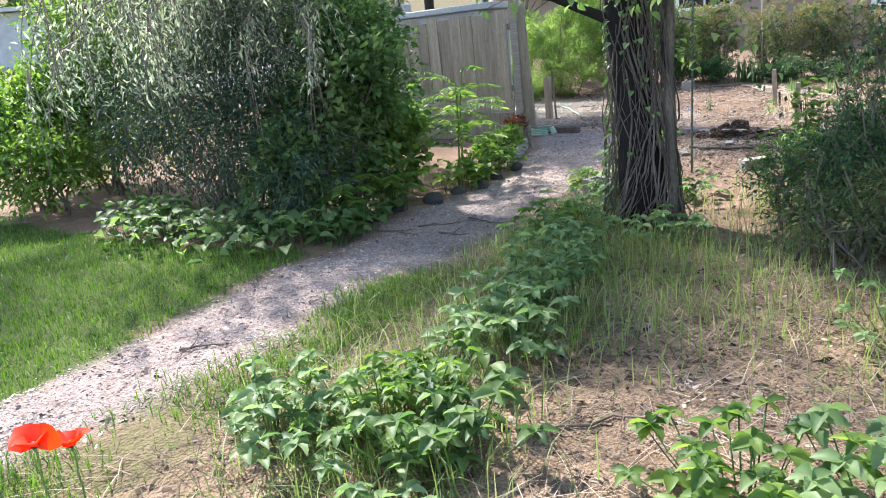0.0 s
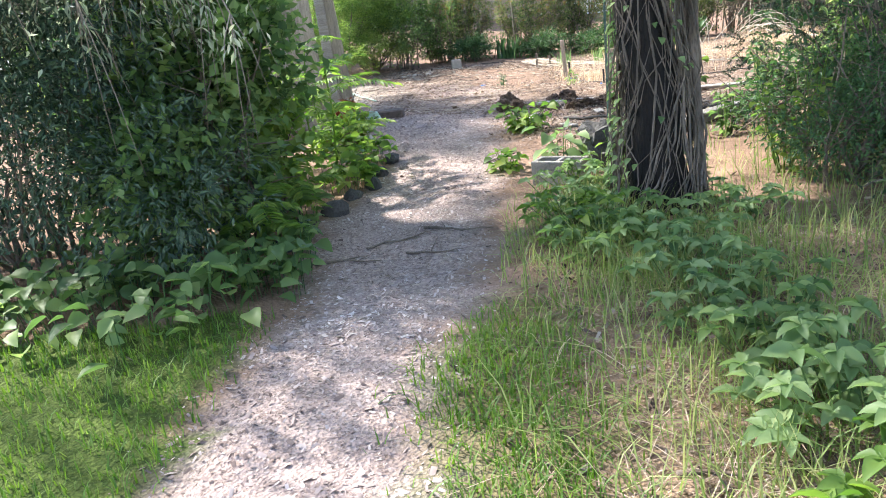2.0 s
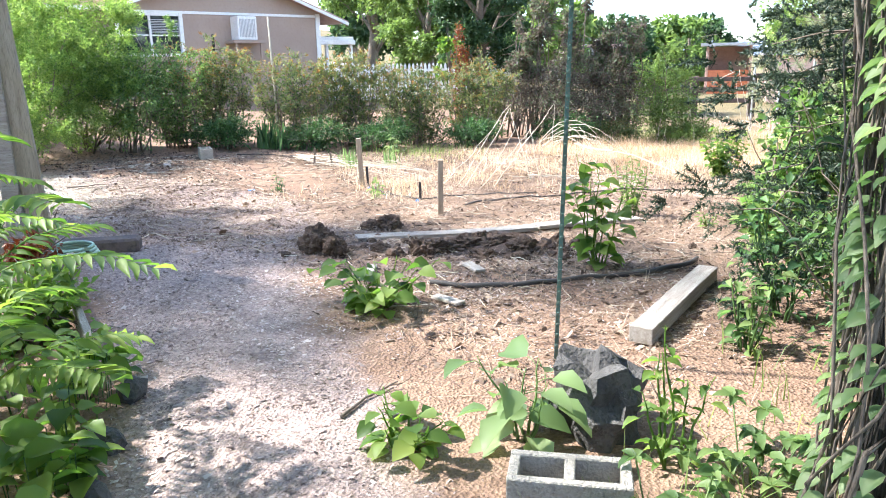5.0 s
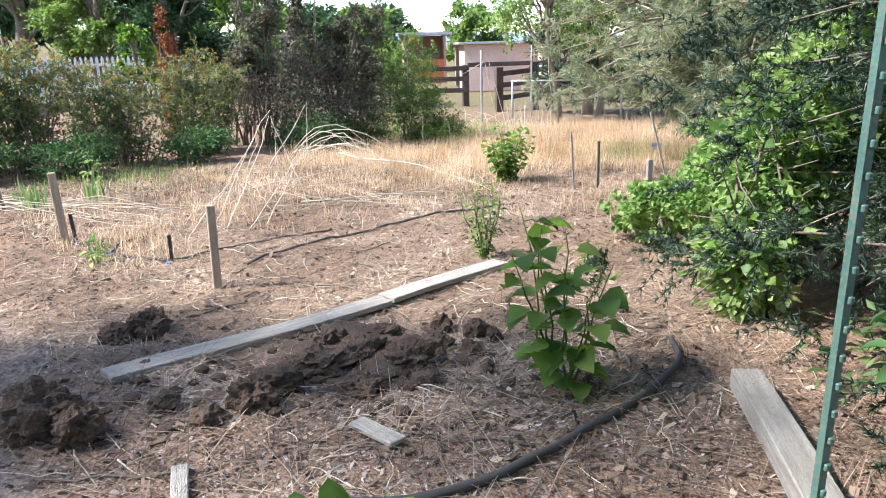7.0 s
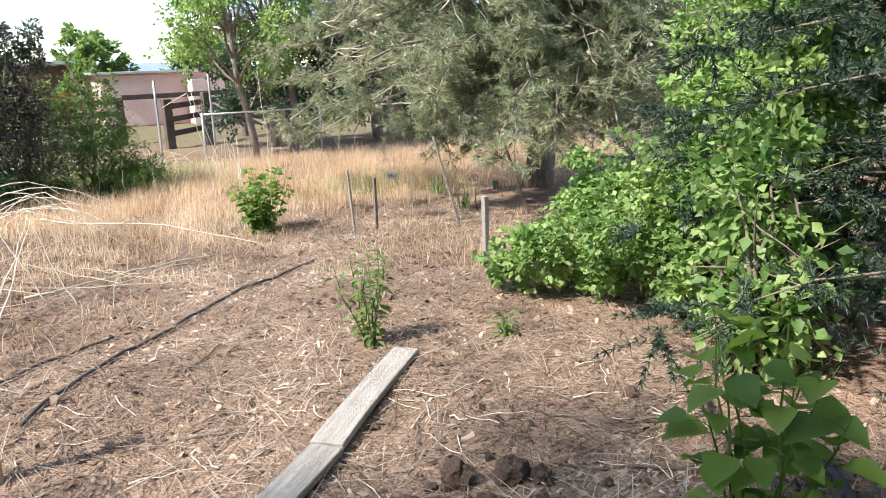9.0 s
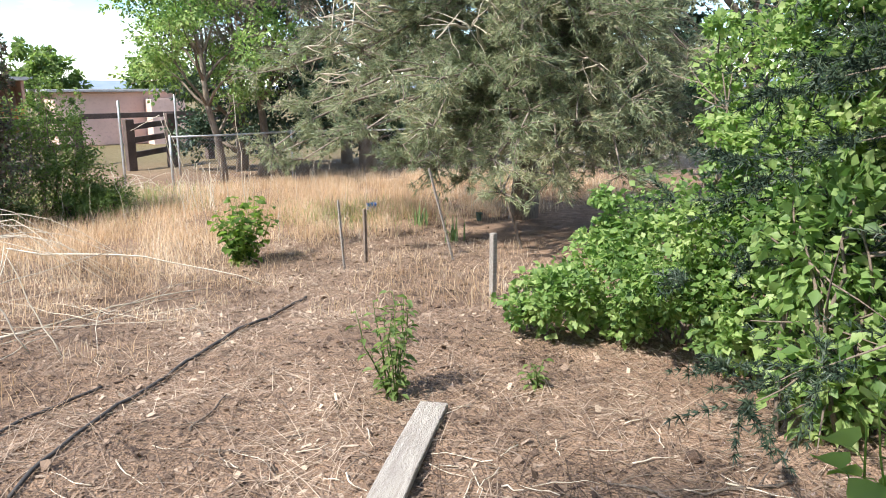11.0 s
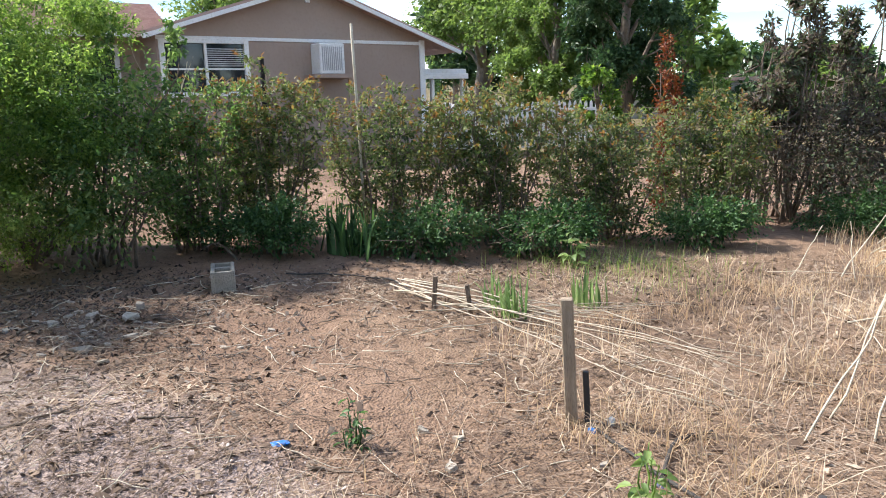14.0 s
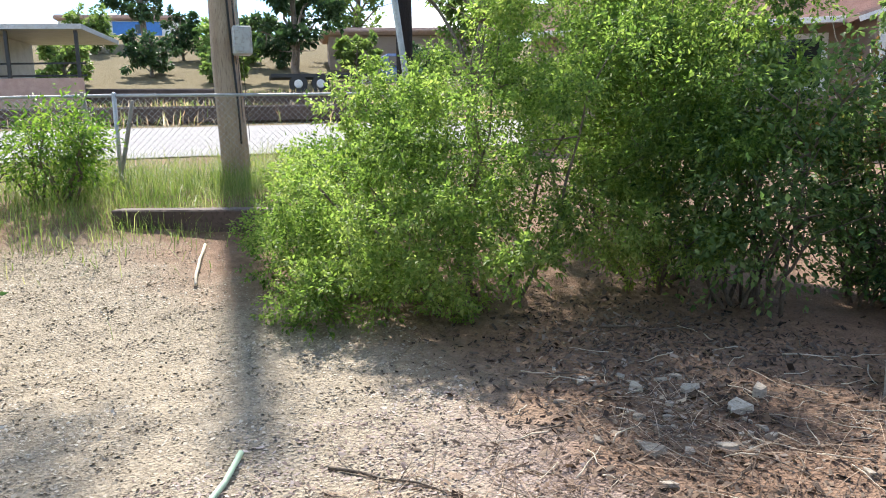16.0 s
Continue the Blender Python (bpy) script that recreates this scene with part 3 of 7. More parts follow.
def stem_shrub(name, x, y, w, h, mat, tip_mat, label, group, seed, stems=23, leaf=0.05, per=16, deep=0.55):
    """An upright many-stemmed shrub: stems fan out from the foot, side shoots carry the leaves, the newest leaves at the tips."""
    r = rng(seed)
    ob = thing(name, x, y, label, "shrub", group)
    lines, ats, outs, tips, tout = [], [], [], [], []
    for i in range(stems):
        a = r.uniform(0, 6.283)
        k = math.sqrt(r.random())
        top = np.array([math.cos(a) * w * k, math.sin(a) * w * deep * k, h * r.uniform(0.72, 1.08) * (1 - 0.18 * k)])
        foot = np.array([top[0] * 0.45 + r.normal(0, 0.06), top[1] * 0.45 + r.normal(0, 0.06), -0.04])
        p = bend(r, foot, top, 10, 0, 0.035)
        lines.append((p, np.linspace(0.014, 0.003, 10)))
        for j in range(1, 10):
            for _ in range(3 if j > 2 else 2):
                d = unit(np.array([r.normal(0, 1), r.normal(0, 1) * 0.8, r.uniform(0.0, 0.9)]))
                ln = r.uniform(0.14, 0.36) * (1.15 - 0.05 * j)
                q = p[j] + d * ln
                lines.append((np.stack([p[j], (p[j] + q) / 2 + [0, 0, 0.02], q]), np.array([0.004, 0.003, 0.0015])))
                u = r.uniform(0.25, 1.0, per)[:, None]
                ats.append(p[j] + (q - p[j]) * u + r.normal(0, 0.022, (per, 3)))
                outs.append(d * 0.6 + unit(r.normal(0, 1, (per, 3))))
                if j > 7 or (j > 5 and r.random() < 0.3):
                    tips.append(q + r.normal(0, 0.02, (5, 3)))
                    tout.append(d + unit(r.normal(0, 1, (5, 3))) * 0.7 + [0, 0, 0.4])
    ats, outs, tips, tout = np.vstack(ats), np.vstack(outs), np.vstack(tips), np.vstack(tout)
    ok = ats[:, 2] > 0.04
    tubes("branch", lines, TWIG, ob, sides=4)["kind"] = "stuff"
    put("crown", mesh_of("crown", *leaves(r, ats[ok], outs[ok], leaf, 0.55), mat), ob)["kind"] = "stuff"
    put("tip_growth", mesh_of("tip_growth", *leaves(r, tips, tout, leaf * 1.1, 0.45, 0.25, 0.0), tip_mat), ob, "rusty and yellow new leaves")["kind"] = "stuff"
    return ob


def clear_of(line, gap):
    """A test that keeps a passage free along a line on the plan."""
    def test(x, y, z):
        d = np.full(np.shape(x), 1e9)
        for (x0, y0), (x1, y1) in zip(line, line[1:]):
            ax, ay = x1 - x0, y1 - y0
            k = np.clip(((x - x0) * ax + (y - y0) * ay) / (ax * ax + ay * ay + 1e-9), 0, 1)
            d = np.minimum(d, np.hypot(x - x0 - k * ax, y - y0 - k * ay))
        return d > gap
    return test


WALK_LINE = [(5.6, -4.05), (4.2, -4.33), (3.0, -4.29), (2.0, -3.6), (1.25, -2.5), (0.0, 0.0), (-0.6, 1.4), (-1.2, 2.6), (-1.45, 3.4), (-1.8, 4.2), (-2.5, 5.4), (-3.1, 5.9)]
FREE = clear_of(WALK_LINE, 0.5)


# ---- ground ----
PATH_EDGE = [(1.75, -5.2), (1.67, -4.24), (1.5, -3.93), (1.11, -3.34), (0.76, -2.64), (0.45, -1.9), (-0.1, -1.2), (-0.59, -0.65), (-0.92, 0.39), (-1.4, 1.3), (-2.4, 2.4), (-3.3, 3.3),
             (-5.2, 4.6), (-6.6, 7.0), (-5.2, 7.4), (-2.9, 6.6), (-1.8, 5.0), (-1.5, 3.6), (-0.7, 2.03), (0.02, 0.97), (0.65, -0.35), (1.31, -1.71), (1.42, -2.15), (1.71, -2.71), (2.04, -3.15), (2.35, -3.9), (2.5, -5.2)]
LAWN = [(1.75, -5.2), (1.67, -4.24), (1.5, -3.93), (1.11, -3.34), (0.76, -2.64), (0.45, -2.1), (-1.3, -3.0), (-3.4, -3.8), (-8, -5.0), (-9, -11), (1.9, -11)]
STRIP = [(1.35, -1.6), (1.42, -2.15), (1.71, -2.71), (2.04, -3.15), (2.35, -3.9), (2.5, -5.2), (3.1, -5.2), (2.75, -3.6), (2.35, -2.7), (1.95, -2.0), (1.7, -1.3)]
MULCH = [(2.3, -2.75), (1.9, -1.9), (1.6, -1.0), (2.0, 0.2), (4.0, 1.5), (7.5, 0.5), (8.5, -4), (6.5, -6.5), (3.6, -5.5), (2.9, -4.2)]
GARDEN = [(-1.5, 4.4), (-2.3, 6.0), (-2.9, 7.6), (-4.2, 8.8), (-4.6, 10.2), (-3.0, 11.2), (-1.2, 12.6), (0.8, 13.7), (3, 17), (7, 18), (12, 14), (10, 8), (2.6, 6.5), (2.1, 5.4), (1.5, 3.6), (0.3, 3.6)]
GRAVEL = [(-4.4, 5.6), (-5.4, 6.8), (-6.4, 7.2), (-7.6, 6.9), (-9.0, 5.8), (-10.2, 5.3), (-10.2, 3.6), (-7, 2.9), (-4.6, 3.9)]


def axis_steps(lo, hi, fine, far):
    out, s = [hi], fine
    while out[-1] < far:
        s *= 1.22
        out.append(out[-1] + s)
    back, s = [lo], fine
    while back[-1] > -far:
        s *= 1.22
        back.append(back[-1] - s)
    return np.array(back[:0:-1] + list(np.arange(lo, hi, fine)) + out)


def build_ground():
    xs, ys = axis_steps(-12, 9, 0.1, 2500), axis_steps(-8, 19, 0.1, 2500)
    X, Y = np.meshgrid(xs, ys)
    x, y = X.ravel(), Y.ravel()
    v = np.stack([x, y, top_of(x, y)], -1)
    nx, ny = len(xs), len(ys)
    i = (np.arange(ny - 1)[:, None] * nx + np.arange(nx - 1)[None, :]).ravel()
    f = np.stack([i, i + 1, i + nx + 1, i + nx], -1)
    me = mesh_of("ground", v, f, EARTH, True)
    wob = 0.06 * np.sin(9 * x + 3 * y) + 0.05 * np.sin(5 * y - 8 * x) + 0.05 * np.sin(17 * x) * np.sin(15 * y)

    def soft(poly, w):
        return step(edge_distance(poly, x, y) + wob, -w, w)
    dry = np.maximum(soft(MULCH, 0.25) * 0.85, soft(GARDEN, 0.5) * 0.5)
    far_grass = step(np.hypot(x + 1, y - 5), 14, 24) * 0.75
    zone = np.stack([np.maximum(np.maximum(soft(LAWN, 0.05), 0.55 * soft(STRIP, 0.12)), far_grass * 0.6), soft(PATH_EDGE, 0.14), np.maximum(dry, far_grass), soft(GRAVEL, 0.6)], -1)
    at = me.color_attributes.new("zone", 'FLOAT_COLOR', 'POINT')
    at.data.foreach_set("color", zone.astype(np.float32).ravel())
    tagged(put("ground", me), "bare brown earth with wood chips, gravel and dry litter", "ground", kind="structure")


build_ground()


def stuff(name, v, f, mat, label, category):
    ob = put(name, mesh_of(name, v, f, mat))
    return tagged(ob, label, category, kind="stuff")


def on_ground(q, lift=0.0):
    return np.stack([q[:, 0], q[:, 1], top_of(q[:, 0], q[:, 1]) + lift], -1)


def ground_cover():
    r = rng(11)
    q = scatter(r, LAWN, 90000, 0.03)
    near = np.hypot(q[:, 0] - 1.5, q[:, 1] + 3.5)
    q = q[r.random(len(q)) < np.clip(1.3 - near / 9, 0.25, 1)]
    v, f = blades(r, on_ground(q), 0.055, 0.006, 0.6)
    stuff("lawn_grass", v, f, GRASS, "short bright green mown lawn grass", "grass")
    q = np.vstack([scatter(r, STRIP, 9000, 0.1)])
    q = q[np.sin(3 * q[:, 0]) * np.sin(4 * q[:, 1] + 1) + r.normal(0, 0.5, len(q)) > -0.25]
    v, f = blades(r, on_ground(q), 0.06, 0.006, 0.9)
    stuff("verge_grass", v, f, GRASS, "pale green uneven grass beside the path", "grass")
    q = scatter(r, PATH_EDGE, 95000, 0.08)
    q = np.vstack([q, r.normal((0.1, 3.2), (0.8, 0.6), (11000, 2)), r.normal((-1.3, 4.2), (0.6, 0.7), (5000, 2))])
    v, f = flakes(r, on_ground(q), r.choice([0.013, 0.018, 0.027], len(q), p=[0.55, 0.33, 0.12]))
    stuff("wood_chips", v, f, CHIP, "pale pinkish brown wood chips on the path", "wood chips")
    q = scatter(r, MULCH, 13000, 0.15)
    q = q[np.hypot(q[:, 0] - 3.5, q[:, 1] + 2.2) < 4]
    v, f = blades(r, on_ground(q, 0.006), 0.085, 0.004, 1.0, 3.5)
    v2, f2 = flakes(r, on_ground(scatter(r, MULCH, 9000, 0.1)), 0.03, 0.3, 0.6)
    v, f = stack([(v, f), (v2, f2)])
    stuff("straw_mulch", v, f, LITTER, "dry straw and leaf litter under the tree", "mulch")
    wide = [(-4.5, 4.2), (-6, 8), (-4.8, 10), (-2.8, 11.6), (2.2, 12.5), (6, 11), (3.5, 7), (2.4, 5), (1.7, 2.6), (0.6, 1.4), (-0.6, 2.4), (-1.6, 3.7)]
    def bare(q):
        d = np.minimum(np.hypot((q[:, 0] + 4.2) / 1.2, (q[:, 1] - 8.4) / 0.9), np.hypot((q[:, 0] + 3.5) / 0.8, (q[:, 1] - 7.6) / 0.6))
        return q[r.random(len(q)) > 0.85 * (1 - step(d, 0.6, 1.15))]
    q = bare(scatter(r, wide, 30000, 0.2))
    v, f = blades(r, on_ground(q, 0.006), 0.085, 0.004, 1.0, 4.0)
    q = bare(scatter(r, wide, 62000, 0.2))
    v2, f2 = flakes(r, on_ground(q), r.choice([0.02, 0.03, 0.045], len(q), p=[0.5, 0.38, 0.12]), 0.45, 0.6)
    v, f = stack([(v, f), (v2, f2)])
    stuff("garden_litter", v, f, LITTER, "dry brown stems and leaf litter over the garden bed", "litter")
    q = np.vstack([r.normal(c, w, (m, 2)) for c, w, m in (((-5.9, 8.0), (0.9, 0.55), 5200), ((-6.9, 8.6), (0.7, 0.5), 2600), ((-5.3, 9.4), (0.9, 0.35), 2200), ((-4.8, 7.0), (0.7, 0.5), 1600), ((-3.0, 10.6), (1.6, 0.4), 2600),
                                                          ((-0.2, 3.4), (0.9, 0.55), 2600), ((0.9, 3.4), (0.6, 0.6), 1100), ((3.2, -1.4), (0.9, 0.7), 3000), ((1.55, -0.4), (0.25, 0.6), 900))])
    q = q[edge_distance(PATH_EDGE, q[:, 0], q[:, 1]) < 0.05]
    v, f = flakes(r, on_ground(q, 0.004), r.choice([0.014, 0.024, 0.038], len(q), p=[0.45, 0.4, 0.15]), 0.5, 0.5)
    stuff("leaf_litter", v, f, DARK_LITTER, "dark rotting leaves and bark bits on the soil", "litter")
    q = scatter(r, GRAVEL + [], 42000, 0.35)
    v, f = flakes(r, on_ground(q), 0.014, 0.4, 0.8)
    stuff("gravel_stones", v, f, PEBBLE, "light tan gravel and bark pieces on the ground", "gravel")
    # dry standing grass
    dry = [(-0.6, 12.0), (0.6, 13.6), (3, 17), (7, 17.5), (12, 14), (10, 10.6), (6, 11.4), (3.2, 11.6), (0.8, 11.2)]
    q = scatter(r, dry, 62000, 0.6)
    clump = np.sin(2.3 * q[:, 0] + 1) * np.sin(2.7 * q[:, 1]) + 0.5 * np.sin(6 * q[:, 0] - 3 * q[:, 1])
    q = q[clump + r.normal(0, 0.5, len(q)) > -0.35]
    v, f = blades(r, on_ground(q), 0.24, 0.005, 1.0)
    tufts = np.vstack([r.normal((cx, cy), s, (m, 2)) for cx, cy, s, m in ((-1.95, 7.7, 0.22, 420), (-1.62, 7.1, 0.2, 330), (-1.1, 8.4, 0.35, 300), (-0.4, 9.6, 0.5, 700), (0.6, 10.6, 0.6, 1300), (-1.3, 10.4, 0.6, 900),
                                                                          (2.9, 7.5, 0.3, 420), (3.2, 8.4, 0.4, 300), (-2.6, 8.7, 0.35, 260), (1.6, 10.2, 0.5, 450), (-2.9, 6.8, 0.25, 80))])
    tufts = tufts[r.random(len(tufts)) < 0.6]
    v2, f2 = blades(r, on_ground(tufts), 0.19, 0.004, 1.3)
    thin = [(-2.6, 7.6), (-3.2, 9.4), (-2.4, 11.0), (0.2, 12.6), (4.2, 11.8), (5.2, 9.4), (3.6, 7.6), (1.8, 7.9), (0.6, 8.4), (-0.8, 7.2)]
    q = scatter(r, thin, 15000, 0.4)
    clump = np.sin(3.1 * q[:, 0] + 2) * np.sin(3.3 * q[:, 1] + 1) + 0.6 * np.sin(7 * q[:, 0] + 4 * q[:, 1])
    q = q[clump + r.normal(0, 0.4, len(q)) > 0.6]
    v3, f3 = blades(r, on_ground(q), 0.13, 0.004, 1.3)
    v, f = stack([(v, f), (v2, f2), (v3, f3)])
    stuff("dry_grass", v, f, DRY_GRASS, "tall straw-coloured dry grass across the garden", "grass")
    # wild green grass round the trunk, by the chain-link fence and at the gravel's far end
    spots = ((1.15, -0.7, 0.3, 420, 0.16), (2.1, -1.3, 0.32, 520, 0.22), (2.7, -1.9, 0.3, 420, 0.2), (2.6, -0.4, 0.5, 420, 0.26), (3.1, -3.1, 0.3, 520, 0.18), (4.2, -0.6, 0.35, 330, 0.3), (4.9, -1.2, 0.35, 240, 0.3),
             (1.1, 0.2, 0.22, 260, 0.2), (1.9, -0.5, 0.3, 320, 0.26), (2.6, 16.6, 0.9, 2500, 0.35), (-11.6, 5.6, 0.8, 2200, 0.2), (-11.5, 4.2, 0.9, 1500, 0.28), (-12.6, 7.4, 0.8, 1600, 0.25), (2.6, 1.3, 0.6, 500, 0.3), (3.8, 1.0, 0.8, 500, 0.3), (5.2, 0.4, 0.8, 400, 0.3), (2.4, -2.2, 0.3, 200, 0.22), (2.9, -2.6, 0.25, 200, 0.22), (1.8, -1.1, 0.22, 200, 0.26), (1.3, -0.3, 0.2, 160, 0.28), (3.0, -1.2, 0.4, 300, 0.24), (3.6, -3.2, 0.25, 200, 0.22), (1.15, 0.3, 0.14, 160, 0.16), (-2.6, 11.2, 0.5, 500, 0.2), (5.2, 12.5, 0.6, 600, 0.3))
    q = np.vstack([r.normal((a, b), s, (int(m * 1.6), 2)) for a, b, s, m, _ in spots])
    h = np.concatenate([np.full(int(m * 1.6), hh) for _, _, _, m, hh in spots])
    ok = FREE(q[:, 0], q[:, 1], 0) & (edge_distance(PATH_EDGE, q[:, 0], q[:, 1]) < 0.02)
    v, f = blades(r, on_ground(q[ok]), h[ok] * 0.78, 0.0055, 1.0)
    stuff("wild_grass", v, f, WILD_GRASS, "long green and seeding wild grass", "grass")


def far_grass():
    r = rng(12)
    q = r.uniform((-40, -8), (-23, 20), (16000, 2))
    q = q[np.sin(0.9 * q[:, 0]) * np.sin(0.7 * q[:, 1] + 1) + r.normal(0, 0.5, len(q)) > -0.1]
    h = len(q) // 2
    stuff("roadside_grass", *blades(r, on_ground(q[:h]), 0.35, 0.035, 0.9), WILD_GRASS, "rough green grass beyond the road", "grass")
    stuff("roadside_grass", *blades(r, on_ground(q[h:]), 0.35, 0.035, 0.9), DRY_GRASS, "dry pale grass beyond the road", "grass")
    q = np.vstack([r.normal(c, 0.75, (1500, 2)) for c in ((-12.9, 5.6), (-12.2, 6.6), (-14.2, 4.6), (-14.6, 7.4))])
    stuff("fence_grass", *blades(r, on_ground(q), 0.34, 0.006, 0.9), WILD_GRASS, "tall pale green and straw grass along the chain-link fence", "grass")


ground_cover()
far_grass()


# ---- distance ----
def hills():
    for k, (ang0, ang1, dist, h, seed) in enumerate(((60, 215, 1500, 95, 3), (-60, 70, 1700, 60, 5), (120, 190, 900, 80, 8))):
        r = rng(seed)
        n = 90
        a = np.radians(np.linspace(ang0, ang1, n))
        ridge = h * (0.55 + 0.45 * np.convolve(r.random(n + 12), np.ones(13) / 13, 'valid')[:n] * 1.6 - 0.2) * np.sin(np.linspace(0.12, np.pi - 0.12, n)) ** 0.5
        rows = [np.stack([np.cos(a) * (dist + d), np.sin(a) * (dist + d), -20 + ridge * z], -1) for d, z in ((0, 0), (120, 0.55), (300, 1.0), (600, 0.2))]
        v = np.vstack(rows)
        i = (np.arange(3)[:, None] * n + np.arange(n - 1)[None, :]).ravel()
        f = np.stack([i, i + 1, i + n + 1, i + n], -1)
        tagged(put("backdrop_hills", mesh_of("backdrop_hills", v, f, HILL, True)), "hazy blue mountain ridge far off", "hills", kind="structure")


hills()


def tree(name, x, y, height, spread, n, leaf, mat, label, seed=1, trunk=0.16, first=0.3, slim=0.6, per=36, wood=None, group="", loose=0.34, lobes=13, z=None, lean=(0, 0), category="tree", droop=0.3):
    """A tree: tapered trunk, limbs that fork to the clumps, and a crown of separate leaves."""
    r = rng(seed)
    ob = thing(name, x, y, label, category, group, z=z)
    top = np.array([lean[0], lean[1], height * 0.92])
    tr = bend(r, (0, 0, -0.1), top, 9, 0, 0.02)
    lines = [(tr, trunk * np.linspace(1.15, 0.2, 9))]
    blobs = []
    for i in range(lobes):
        a = 2.4 * i + r.uniform(-0.4, 0.4)
        k = first + (1 - first) * (i + 0.5) / lobes
        rad = spread * (0.75 - 0.5 * abs(k - 0.55)) * r.uniform(0.6, 1.05)
        c = np.array([np.cos(a) * rad + lean[0] * k, np.sin(a) * rad + lean[1] * k, height * k * r.uniform(0.92, 1.05)])
        s = spread * r.uniform(0.32, 0.5)
        blobs.append((*c, s, s, s * 0.75))
        j = min(8, max(1, int(k * 6)))
        p = bend(r, tr[j], c, 6, 0.1, 0.05)
        lines.append((p, np.linspace(trunk * 0.42, trunk * 0.08, 6)))
        for _ in range(3):
            q = p[r.integers(2, 5)]
            lines.append((bend(r, q, c + unit(r.normal(0, 1, 3)) * s * 0.9, 5), np.linspace(trunk * 0.16, trunk * 0.04, 5)))
    tubes("trunk", lines, wood or BARK, ob, sides=7)
    at, out, _ = crown_points(r, blobs, n, per, loose, 0.35)
    v, f = leaves(r, at, out, leaf, slim, 0.25, droop)
    put("crown", mesh_of("crown", v, f, mat), ob)["kind"] = "stuff"
    return ob


# background trees behind the hedge and the house
tree("poplar_tree", -8.0, 34, 10, 4.2, 40000, 0.17, LEAF_POPLAR, "tall light green willow tree behind the house", 21, 0.3)
tree("poplar_tree", -12, 38, 11, 4.5, 30000, 0.2, LEAF_POPLAR, "tall light green willow tree behind the house", 22, 0.3)
tree("poplar_tree", -22, 36, 9, 4.5, 22000, 0.2, LEAF_POPLAR, "round green tree above the roof", 23, 0.3)
tree("elm_tree", -4.3, 28.0, 8.5, 2.5, 42000, 0.13, LEAF_TREE, "large dark green tree with a thick trunk beyond the hedge", 24, 0.2, 0.16, lobes=17)
tree("elm_tree", -6.8, 29.5, 6.0, 1.9, 22000, 0.13, LEAF_POPLAR, "large light green tree beyond the hedge", 25, 0.18, 0.16)
tree("juniper_tree", -4.9, 25.5, 2.6, 0.7, 5000, 0.12, LEAF_TREE, "small dark conifer beside the picket fence", 26, 0.09, 0.1)
tree("young_tree", -4.3, 22.4, 2.2, 0.5, 2500, 0.12, LEAF_BRIGHT, "small bright green young tree by the fence", 27, 0.05, 0.4)
for k, (tx, ty, h) in enumerate(((3, 62, 5), (-2, 70, 5), (9, 75, 6), (16, 70, 6), (-8, 66, 6), (22, 60, 5))):
    tree("far_tree", tx, ty, h, 3.2, 3500, 0.5, LEAF_POPLAR if k % 2 else LEAF_TREE, "distant rounded green tree on the skyline", 30 + k, 0.2, 0.2, group="far trees")
for k, (tx, ty, h) in enumerate(((-16, 48, 8), (-3, 46, 6), (-28, 44, 9), (-20, 58, 9), (1, 54, 4.5), (6, 58, 5))):
    tree("far_tree", tx, ty, h, 3.4, 4500, 0.42, LEAF_POPLAR if k % 2 else LEAF_TREE, "distant rounded green tree on the skyline", 330 + k, 0.2, 0.15, group="far trees")
tree("locust_tree", 5.9, 18.0, 4.6, 2.0, 14000, 0.09, LEAF_VINE, "tree with pale grey trunks and light green leaves", 41, 0.08, 0.45, lean=(-0.6, 0))
tree("bare_tree", 7.2, 18.8, 5.0, 1.9, 9000, 0.11, DEAD_TWIG, "half-dead tree with pinkish grey bare twigs", 42, 0.10, 0.5, slim=0.1, loose=0.35)
tree("dark_cedar", 7.6, 20.5, 4.6, 2.0, 16000, 0.11, LEAF_JUNIPER, "dark green cedar behind the chain-link fence", 46, 0.15, 0.1)
tree("dark_cedar", 10.5, 20.0, 5.5, 2.4, 14000, 0.13, LEAF_JUNIPER, "dark green cedar behind the chain-link fence", 47, 0.15, 0.1)
tree("dark_cedar", 9.3, 17.5, 5.5, 2.3, 16000, 0.14, LEAF_JUNIPER, "dark green cedar behind the chain-link fence", 43, 0.2, 0.12)
tree("dark_cedar", 13.5, 14.0, 6.0, 2.6, 16000, 0.15, LEAF_JUNIPER, "dark green cedar behind the chain-link fence", 44, 0.2, 0.12)
tree("dark_cedar", 12.0, 9.5, 6.0, 2.6, 14000, 0.15, LEAF_JUNIPER, "dark green cedar behind the pine", 45, 0.2, 0.12)


